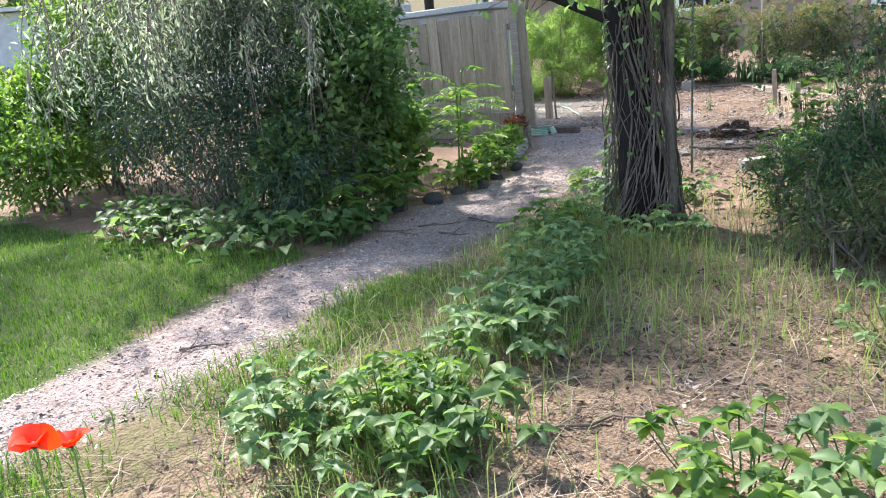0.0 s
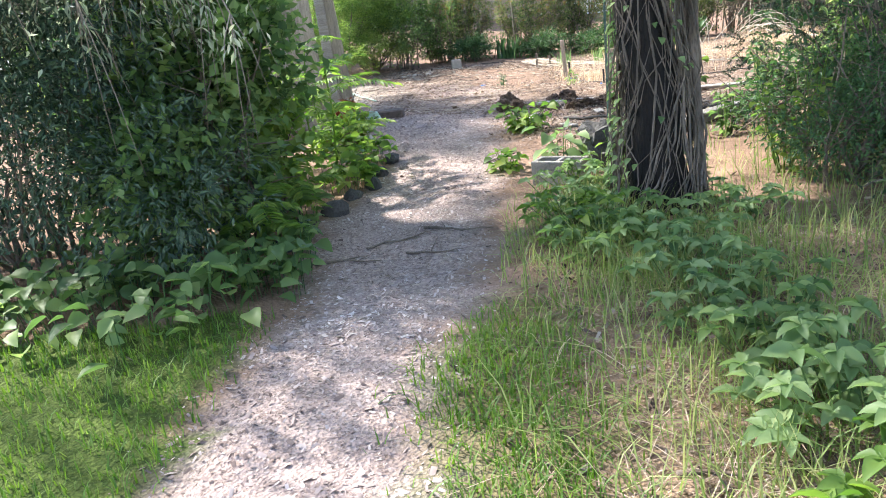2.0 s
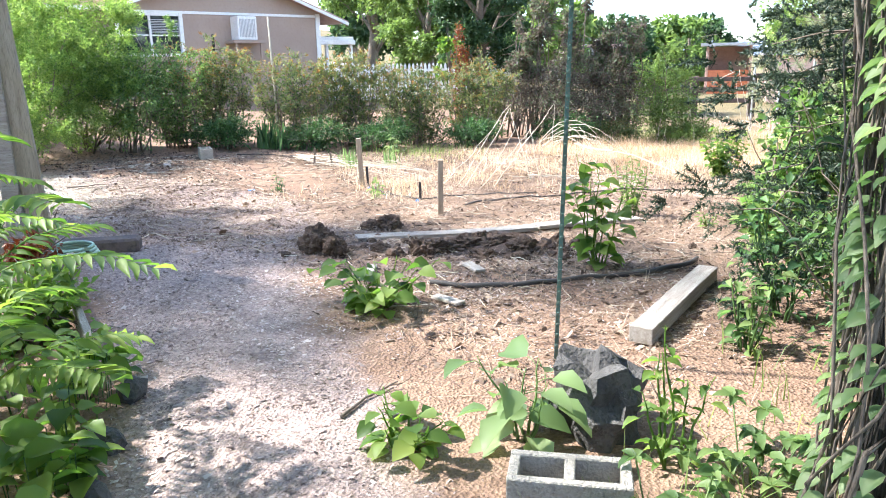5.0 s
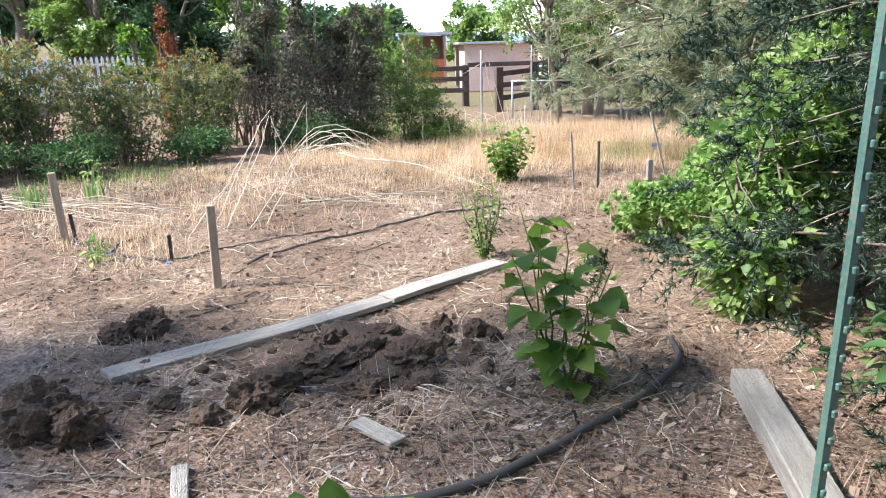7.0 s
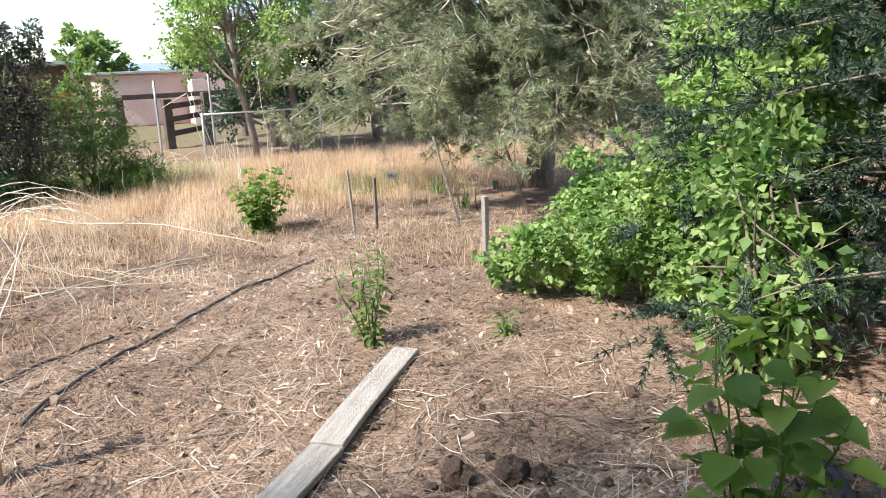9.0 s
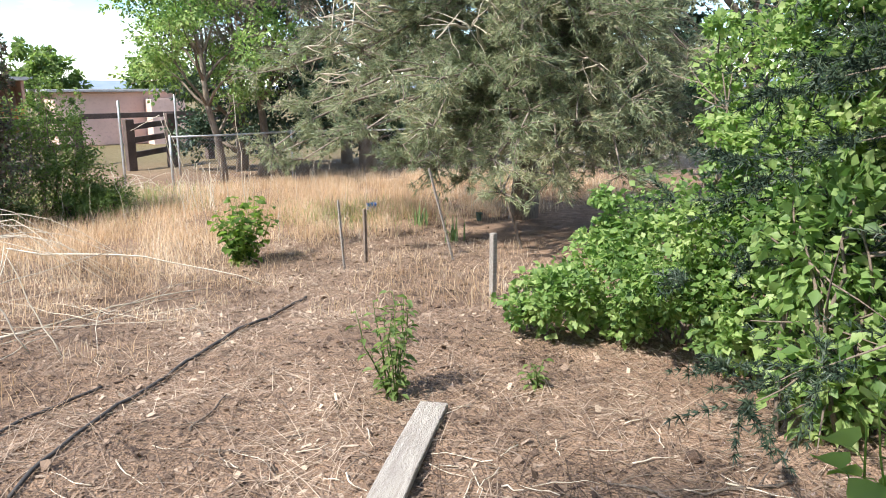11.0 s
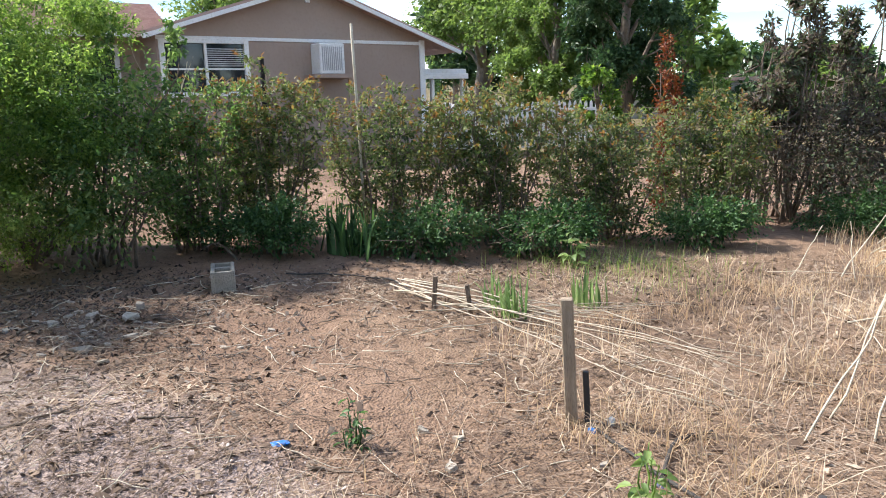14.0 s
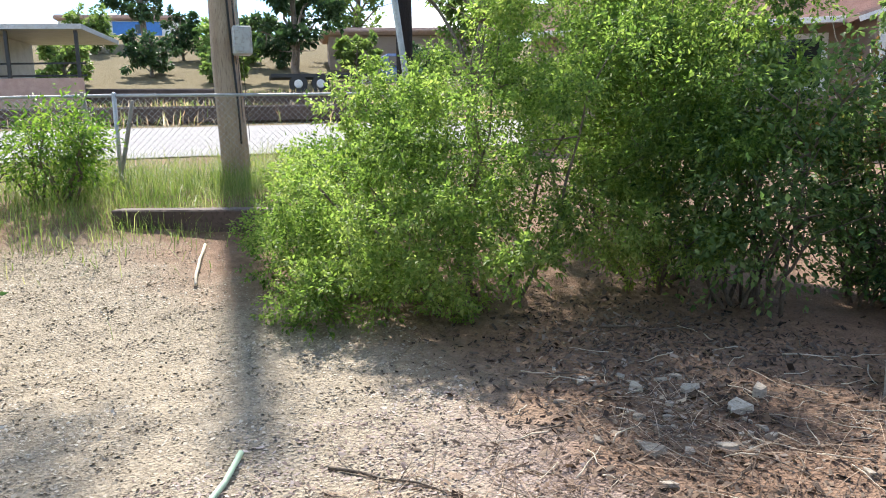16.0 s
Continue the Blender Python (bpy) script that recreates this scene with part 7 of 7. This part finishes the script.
    tubes("hanging_vine", sp, VINE_WOOD, ob, sides=4)
    put("spray_leaves", mesh_of("spray_leaves", *broad_leaves(r, np.array(ats), np.array(outs), 0.07, 0.7), LEAF_VINE), ob)["kind"] = "stuff"


vine_tree()


def path_shrubs():
    keep = FREE
    g = "shrubs along the path"
    shrub("juniper_shrub", -1.9, -1.9, [(0, 0, 0.9, 1.5, 1.0, 0.9), (0.8, 0.1, 0.75, 0.9, 0.8, 0.75), (-1.0, -0.5, 1.0, 1.1, 0.8, 0.9), (0.5, 0.3, 1.6, 1.1, 0.9, 0.7), (-0.6, 0, 1.9, 1.0, 0.8, 0.6), (1.35, 0.1, 0.5, 0.6, 0.6, 0.5)],
          36000, 0.055, LEAF_JUNIPER, "large dark feathery shrub overhanging the lawn", g, 260, 22, 0.28, 26, 0.26, droop=0.5, keep=keep)
    shrub("maple_shrub", -0.85, -1.35, [(0, 0, 0.7, 0.6, 0.7, 0.65), (0.2, 0.3, 1.15, 0.5, 0.6, 0.5), (-0.2, 0.4, 1.6, 0.6, 0.6, 0.5), (0.25, -0.5, 0.5, 0.45, 0.4, 0.45)], 8500, 0.075, LEAF_MID, "leafy green shrub at the path edge", g, 261, 16, 0.75, 14, 0.24, keep=keep)
    shrub("maple_shrub", -1.25, -0.5, [(0, 0, 0.5, 0.4, 0.4, 0.45), (-0.1, 0.1, 0.85, 0.4, 0.4, 0.35), (-0.2, -0.3, 1.2, 0.4, 0.45, 0.35)], 3600, 0.085, LEAF_BRIGHT, "bright green leafy shrub at the path edge", g, 262, 14, 0.75, 12, 0.25, keep=keep)
    shrub("maple_shrub", -3.6, 0.2, [(0, 0, 0.9, 1.2, 1.0, 0.9), (0.3, 0, 1.7, 0.9, 0.8, 0.6)], 9000, 0.07, LEAF_SHADE, "dense green shrub below the fence", g, 263, 14, 0.5, 22, 0.26)
    shrub("maple_shrub", -5.2, -2.6, [(0, 0, 1.0, 1.4, 1.2, 1.0), (0.4, 0.2, 2.0, 1.1, 1.0, 0.7)], 14000, 0.08, LEAF_BRIGHT, "light green shrub at the back of the lawn", g, 264, 14, 0.5, 24, 0.28)
    shrub("maple_shrub", -3.9, -3.5, [(0, 0, 0.6, 1.1, 0.8, 0.6), (-0.6, 0.1, 1.1, 0.8, 0.7, 0.6)], 8000, 0.08, LEAF_BRIGHT, "light green shrub at the back of the lawn", g, 265, 12, 0.5, 24, 0.28)
    # ground ivy with palmate leaves at the shrub's foot
    r = rng(266)
    for k, (x, y, n, rx, ry) in enumerate(((-0.55, -2.35, 260, 0.75, 0.4), (0.1, -1.75, 200, 0.3, 0.45), (-1.6, -2.85, 220, 0.8, 0.35), (-0.35, -1.0, 120, 0.3, 0.4), (-1.05, 0.35, 130, 0.28, 0.35), (-1.45, 1.0, 130, 0.35, 0.35))):
        ob = thing("ground_creeper", x, y, "low creeper with broad dark green leaves", "plant", "creepers under the shrubs")
        q = r.normal(0, 1, (n, 2)) * (rx, ry) * 0.6
        z = top_of(q[:, 0] + x, q[:, 1] + y) - float(top_of(x, y)) + r.uniform(0.06, 0.28, n)
        ok = edge_distance(PATH_EDGE, q[:, 0] + x, q[:, 1] + y) < 0.02
        at = np.stack([q[:, 0], q[:, 1], z], -1)[ok]
        d = np.stack([r.normal(0, 1, len(at)), r.normal(0, 1, len(at)), r.uniform(-0.3, 0.1, len(at))], -1)
        put("leaves", mesh_of("leaves", *broad_leaves(r, at, d, 0.11, 0.75), LEAF_MID if k < 4 else LEAF_BRIGHT), ob)
        tubes("stem", [([(a[0] * .9, a[1] * .9, -0.01), (a[0] * .95, a[1] * .95, a[2] * 0.6), a], 0.0025) for a in at[::2]], LEAF_SHADE, ob, sides=4)["kind"] = "stuff"


path_shrubs()


def fern_tree(x, y, h, label, seed, fronds=16, frond=0.55, mat=None):
    """A young tree with long feathered leaves."""
    r = rng(seed)
    ob = thing("feathery_sapling", x, y, label, "sapling", "feathery saplings")
    st = bend(r, (0, 0, -0.03), (0.05, 0.05, h), 8, 0, 0.03)
    lines = [(st, np.linspace(0.016, 0.006, 8))]
    ats, ds = [], []
    for i in range(fronds):
        k = 0.45 + 0.55 * i / (fronds - 1)
        s = st[min(7, int(k * 7))]
        a = 2.4 * i
        ln = frond * r.uniform(0.7, 1.1)
        e = s + np.array([math.cos(a) * ln, math.sin(a) * ln, ln * r.uniform(-0.1, 0.35)])
        p = bend(r, s, e, 9, 0.06, 0.02)
        lines.append((p, np.linspace(0.004, 0.0015, 9)))
        t = unit((e - s)[None])[0]
        side = unit(np.cross(t, [0, 0, 1])[None])[0]
        for j in np.linspace(1.5, 8, 15):
            q = p[int(j)] + (p[min(8, int(j) + 1)] - p[int(j)]) * (j - int(j))
            for sg in (1, -1):
                ats.append(q)
                ds.append(side * sg + t * 0.5 - np.array([0, 0, 0.25]))
    tubes("stem", lines, mat or LEAF_BRIGHT, ob, sides=4)["kind"] = "stuff"
    put("leaves", mesh_of("leaves", *broad_leaves(r, np.array(ats), np.array(ds), 0.095, 0.32, 0.05), mat or LEAF_BRIGHT), ob)
    return ob


fern_tree(-1.25, 0.3, 1.1, "young tree with light green feathery leaves", 270)
fern_tree(-2.0, 0.9, 1.15, "young tree with light green feathery leaves", 271, 14)
fern_tree(-0.55, -0.95, 0.42, "small seedling with light green feathery leaves", 272, 8, 0.3)
fern_tree(-0.25, -1.55, 0.38, "small seedling with light green feathery leaves", 273, 7, 0.28)


def weed_patches():
    """Broad five-leaved weeds around the tree and the verge."""
    r = rng(280)
    g = "weeds beside the path"
    spots = [(2.85, -2.15, 0.36, 30), (2.55, -1.75, 0.34, 26), (2.2, -1.35, 0.3, 22), (1.35, -0.45, 0.28, 24), (1.15, -0.05, 0.26, 22), (1.55, -0.75, 0.3, 22), (1.95, -0.95, 0.3, 20), (3.2, -3.0, 0.32, 28), (2.95, -3.35, 0.28, 24), (3.5, -2.95, 0.3, 22),
             (4.1, -0.85, 0.42, 18), (4.35, -2.45, 0.3, 26), (4.65, -2.2, 0.3, 20), (1.0, 0.35, 0.26, 16), (2.1, -0.3, 0.3, 18), (3.1, -2.75, 0.22, 20), (3.75, -3.35, 0.2, 18), (1.3, 0.9, 0.25, 14)]
    for k, (x, y, h, n) in enumerate(spots):
        ob = thing("broadleaf_weed", x, y, "pale green weed with broad toothed leaves in fives", "plant", g)
        lines, ats, ds = [], [], []
        for i in range(int(n * 1.7)):
            a = r.uniform(0, 6.283)
            rr = r.uniform(0.02, 0.36)
            c = np.array([math.cos(a) * rr, math.sin(a) * rr, h * r.uniform(0.2, 0.85)])
            if not FREE(c[0] + x, c[1] + y, 0):
                continue
            lines.append(([(c[0] * .4, c[1] * .4, -0.01), (c[0] * .8, c[1] * .8, c[2] * 0.6), c], 0.003))
            b0 = r.uniform(0, 6.283)
            for j in range(5):
                b = b0 + j * 1.2566
                ats.append(c)
                ds.append((math.cos(b), math.sin(b), r.uniform(-0.25, 0.2)))
        if not ats:
            continue
        tubes("stem", lines, LEAF_WEED, ob, sides=4)["kind"] = "stuff"
        put("leaves", mesh_of("leaves", *broad_leaves(r, np.array(ats), np.array(ds), (0.075, 0.06, 0.068)[k % 3], 0.58), (LEAF_WEED, LEAF_MID, LEAF_WEED, LEAF_BRIGHT)[k % 4]), ob)


weed_patches()


def poppy(x, y, h, seed):
    r = rng(seed)
    ob = thing("poppy", x, y, "large bright red poppy flower on a thin stem", "flower", "poppies")
    p = bend(r, (0, 0, -0.02), (0.02, 0, h), 6, 0, 0.02)
    tubes("stem", [(p, 0.004)], LEAF_WEED, ob, sides=5)
    for j in range(5):
        a = j * 1.2566
        d = np.array([[math.cos(a), math.sin(a), 0.9]])
        put("petal", mesh_of("petal", *broad_leaves(r, np.array([[0.02, 0, h]]), d, 0.085, 1.1, 0.3), RED_PETAL), ob)
    bm = bmesh.new()
    bmesh.ops.create_icosphere(bm, subdivisions=2, radius=0.014, matrix=pose(0.02, 0, h + 0.012))
    part("seed_head", bm, BLACK, ob)


poppy(2.95, -4.12, 0.30, 290)
poppy(2.9, -4.02, 0.24, 291)


def brush_thicket():
    """Grey dead brush and low growth east of the tree."""
    r = rng(300)
    for k, (x, y, s, n, dead) in enumerate(((3.2, 1.6, 1.0, 70, 1), (4.8, 1.5, 1.2, 80, 1), (6.2, 0.8, 1.2, 70, 1), (7.6, -0.9, 1.3, 70, 1), (2.6, 2.4, 0.8, 50, 1))):
        ob = thing("dry_brush", x, y, "tangle of bare grey twigs with a few leaves", "brush", "brush beyond the tree")
        lines, ats = [], []
        for i in range(n):
            a = r.uniform(0, 6.283)
            f = r.normal(0, 0.3, 2) * s
            e = np.array([f[0] + math.cos(a) * s * r.uniform(.3, .9), f[1] + math.sin(a) * s * r.uniform(.3, .9), r.uniform(0.4, 1.7) * s])
            p = bend(r, (f[0], f[1], -0.03), e, 7, 0.15, 0.06)
            lines.append((p, np.linspace(0.008, 0.002, 7)))
            for _ in range(4):
                j = r.integers(2, 7)
                q = p[j] + unit(r.normal(0, 1, 3)) * r.uniform(0.15, 0.5)
                lines.append((bend(r, p[j], q, 4), np.linspace(0.003, 0.001, 4)))
                ats.append(q)
        tubes("twig_tangle", lines, VINE_WOOD if k % 2 else TWIG, ob, sides=4)["kind"] = "stuff"
        ats = np.repeat(np.array(ats), 5, 0) + r.normal(0, .08, (len(ats) * 5, 3))
        put("leaves", mesh_of("leaves", *leaves(r, ats, unit(r.normal(0, 1, ats.shape)), 0.06, 0.5), LEAF_SHADE), ob)["kind"] = "stuff"
    shrub("back_shrub", 5.6, 3.0, [(0, 0, 0.9, 1.5, 0.9, 0.9), (0.3, 0, 2.0, 1.3, 0.9, 0.9), (-1.2, 0.2, 1.3, 0.9, 0.8, 0.8)], 13000, 0.07, LEAF_SHADE, "dense dark green thicket beyond the tree", "", 301, 14, 0.5, 24, 0.28)
    shrub("back_shrub", 8.6, 1.2, [(0, 0, 1.0, 1.5, 1.2, 1.0), (0.3, 0, 2.2, 1.3, 1.2, 0.9)], 9000, 0.08, LEAF_SHADE, "dense dark green thicket beyond the tree", "", 302, 14, 0.5, 24, 0.28)


brush_thicket()
for k, (x, y, h) in enumerate(((3.0, 2.1, 1.2), (4.3, 2.3, 1.4), (2.35, 2.95, 1.0), (5.6, 1.6, 1.2), (6.8, 0.4, 1.3))):
    shrub("low_thicket", x, y, [(0, 0, h * 0.35, 0.8, 0.6, h * 0.4), (0.3, 0, h * 0.6, 0.6, 0.5, h * 0.4)], 4200, 0.055, LEAF_SHADE if k % 2 else LEAF_MID, "low tangled thicket beyond the tree", "thicket beyond the tree", 350 + k, 14, 0.45, 18, 0.3)
for k, (x, y, h) in enumerate(((2.5, 0.75, 0.7), (3.2, 0.15, 0.6), (3.9, 0.6, 0.75), (4.6, 0.0, 0.6), (3.0, 1.35, 0.9), (5.3, -0.45, 0.65), (2.2, 1.6, 0.8))):
    shrub("undergrowth", x, y, [(0, 0, h * 0.4, 0.55, 0.45, h * 0.42), (0.25, 0.1, h * 0.7, 0.35, 0.35, h * 0.35)], 3600, 0.04, (LEAF_SHADE, LEAF_HEDGE)[k % 2], "low dull green undergrowth beyond the tree", "undergrowth beyond the tree", 620 + k, 18, 0.35, 14, 0.32)
leafy_stems("bright_weed", 2.15, 1.0, 9, 0.075, LEAF_BRIGHT, "bright green broad-leaved weed behind the trunk", 360, height=0.7, spread=0.3, per=8, slim=0.8)
leafy_stems("bright_weed", 1.05, 1.0, 6, 0.06, LEAF_BRIGHT, "bright green broad-leaved weed behind the trunk", 361, height=0.5, spread=0.2, per=8, slim=0.6)


def hanging_boughs():
    """Feathery boughs of a large conifer that reach over the lawn from behind the shrubs."""
    x, y = -2.7, -0.6
    r = rng(310)
    ob = thing("overhanging_tree", x, y, "tall tree with drooping pale feathery boughs", "tree")
    tr = bend(r, (0, 0, -0.1), (0.2, 0.2, 6), 9, 0, 0.02)
    lines = [(tr, np.linspace(0.17, 0.06, 9))]
    ats, outs = [], []
    for i in range(34):
        a = r.uniform(-1.15, -0.25)
        z = r.uniform(1.9, 3.0)
        ln = r.uniform(1.8, 4.0)
        s = np.array([0, 0, z])
        e = np.array([math.cos(a) * ln, math.sin(a) * ln, z - 0.2 * ln + 0.2])
        p = bend(r, s, e, 8, 0.35, 0.03)
        if e[0] + x > 1.0 or not FREE(e[0] + x, e[1] + y, 0):
            continue
        lines.append((p, np.linspace(0.02, 0.004, 8)))
        for j in range(2, 8):
            for _ in range(4):
                q = p[j] + np.array([r.normal(0, .12), r.normal(0, .12), -r.uniform(0.25, 0.95)])
                lines.append((np.stack([p[j], p[j] * .4 + q * .6 + [0, 0, 0.06], q]), np.array([0.004, 0.003, 0.0015])))
                for k in np.linspace(0.15, 1, 14):
                    ats.append(p[j] + (q - p[j]) * k + r.normal(0, .018, 3))
                    outs.append(np.array([r.normal(0, .6), r.normal(0, .6), -0.6]))
    ats, outs = np.array(ats), np.array(outs)
    low = 1.3
    ok = (ats[:, 2] > low) & FREE(ats[:, 0] + x, ats[:, 1] + y, 0) & (ats[:, 0] + x < 1.1)
    tubes("trunk", lines, BARK, ob, sides=4)
    put("hanging_leaves", mesh_of("hanging_leaves", *leaves(r, ats[ok], outs[ok], 0.06, 0.28), LEAF_BOUGH), ob)["kind"] = "stuff"
    # This high crown is unseen; it is added to shade the path and lawn.
    at, out, _ = crown_points(r, [(0.2, -0.3, 4.6, 1.7, 1.6, 0.9), (-0.9, 0.6, 4.8, 1.6, 1.5, 0.9), (0.0, -0.4, 5.8, 1.8, 1.8, 0.9), (1.4, -0.4, 4.2, 1.4, 1.4, 0.7), (-2.4, -3.2, 4.8, 1.8, 1.2, 0.9), (-0.6, -4.6, 5.0, 1.5, 0.9, 0.8)], 10000, 20, 0.3, 0.3)
    put("crown", mesh_of("crown", *leaves(r, at, out, 0.1, 0.5), LEAF_BOUGH), ob)["kind"] = "stuff"


hanging_boughs()


# ---- board fence, shed and planter at the bend of the path ----
def board_fence():
    x0, y0, x1, y1 = -3.55, 3.0, -6.9, 1.2
    ln = math.hypot(x1 - x0, y1 - y0)
    ob = thing("board_fence", x0, y0, "tall weathered fence of upright boards with a leaning end post", "fence", turn=math.degrees(math.atan2(y1 - y0, x1 - x0)))
    r = rng(320)
    w = 0.19
    for i in range(int(ln / (w + 0.006))):
        h = 1.86 + r.normal(0, .025)
        bm = boxes(((0, -0.012, 0.5), (w, 0.012, h)), bevel=0.003)
        bm.transform(Matrix.Translation((0.08 + i * (w + 0.006), r.normal(0, .003), 0)) @ Matrix.Rotation(r.normal(0, .008), 4, 'Y'))
        part("board", bm, FENCE_WOOD, ob)
    for i in range(3):
        bm = boxes(((0.05, 0.016, 0.02 + i * 0.19), (ln, 0.04, 0.2 + i * 0.19)), bevel=0.004)
        part("base_board", bm, FENCE_WOOD, ob)
    for z in (0.7, 1.6):
        part("rail", boxes(((0.05, -0.055, z), (ln, -0.014, z + 0.09)), bevel=0.004), FENCE_WOOD, ob)
    part("end_post", boxes(((-0.10, -0.055, -0.2), (0.02, 0.055, 2.0)), bevel=0.006), OLD_WOOD, ob)
    bm = boxes(((0, -0.05, 0), (0.15, 0.0, 1.9)), bevel=0.004)
    bm.transform(Matrix.Translation((-0.28, 0.03, 0.02)) @ Matrix.Rotation(radians(2.5), 4, 'Y'))
    part("leaning_board", bm, FENCE_WOOD, ob, "pale leaning board")
    ob2 = thing("garden_shed", -6.5, 4.0, "grey sheet-metal garden shed behind the fence", "shed", turn=30)
    bm = boxes(((-1.4, -1.9, 0), (1.4, -0.9, 1.95)))
    part("wall", bm, METAL_GREY, ob2)
    part("roof", boxes(((-1.6, -2.0, 1.955), (1.6, -0.8, 2.05)), bevel=0.01), METAL_GREY, ob2)


board_fence()


def planter():
    ob = thing("planter_edge", -2.15, 1.9, "low weathered boards edging a flower bed", "edging", turn=134)
    part("board", boxes(((-0.6, -0.02, -0.03), (0.65, 0.02, 0.15)), bevel=0.005), OLD_WOOD, ob)
    part("stake", boxes(((0.6, -0.07, -0.05), (0.66, -0.022, 0.3)), bevel=0.006), OLD_WOOD, ob)
    shrub("red_flowers", -2.75, 2.35, [(0, 0, 0.3, 0.2, 0.2, 0.15)], 500, 0.05, LEAF_RED, "mound of rust-red flowers in the bed", "", 330, 5, 0.6, 10, 0.3, category="flowers")
    shrub("bed_plant", -2.2, 1.6, [(0, 0, 0.2, 0.4, 0.35, 0.22)], 900, 0.08, LEAF_BRIGHT, "low bright green plants in the flower bed", "", 331, 5, 0.6, 10, 0.3, category="plant")
    cl = []
    for k in range(4):
        a = np.linspace(0, 6.0, 22)
        cl.append((np.stack([np.cos(a) * (0.2 - k * 0.012), np.sin(a) * (0.2 - k * 0.012), 0.03 + k * 0.024 + 0 * a], -1), 0.012))
    hs = tubes("hose_coil", cl, HOSE_GREEN, sides=6)
    hs.location = (-3.2, 3.15, float(top_of(-3.2, 3.15)))
    tagged(hs, "coiled green hose by the fence post", "hose")
    bm = boxes(((-0.3, -0.09, 0), (0.3, 0.09, 0.12)), bevel=0.02)
    lg = part("short_timber", bm, CORRAL_WOOD, loc=(-3.2, 3.5, float(top_of(-3.2, 3.5)) - 0.01))
    lg.rotation_euler = (0, 0, radians(25))
    tagged(lg, "short dark timber block beside the path", "timber")


planter()


def stump():
    ob = lump("old_stump", 0.78, 1.25, (0.2, 0.16, 0.24), TARP, "dark grey weathered stump behind the block", "stump", 171, sharp=0.45, sub=3, sink=0.15)
    leafy_stems("big_leaf_plant", 0.5, 1.1, 7, 0.16, LEAF_WEED, "blue-green plant with big soft leaves by the stump", 340, height=0.3, spread=0.2, per=4, slim=0.7)


stump()


def overhead_cable():
    k = np.linspace(0, 1, 24)
    a, b = np.array([-13.4, 6.6, 7.0]), np.array([9, 20, 4.5])
    p = a + (b - a) * k[:, None]
    p[:, 2] -= 1.3 * 4 * k * (1 - k) * 0.5
    tagged(tubes("overhead_cable", [(p, 0.012)], BLACK, sides=5), "black overhead cable from the pole", "cable")


overhead_cable()
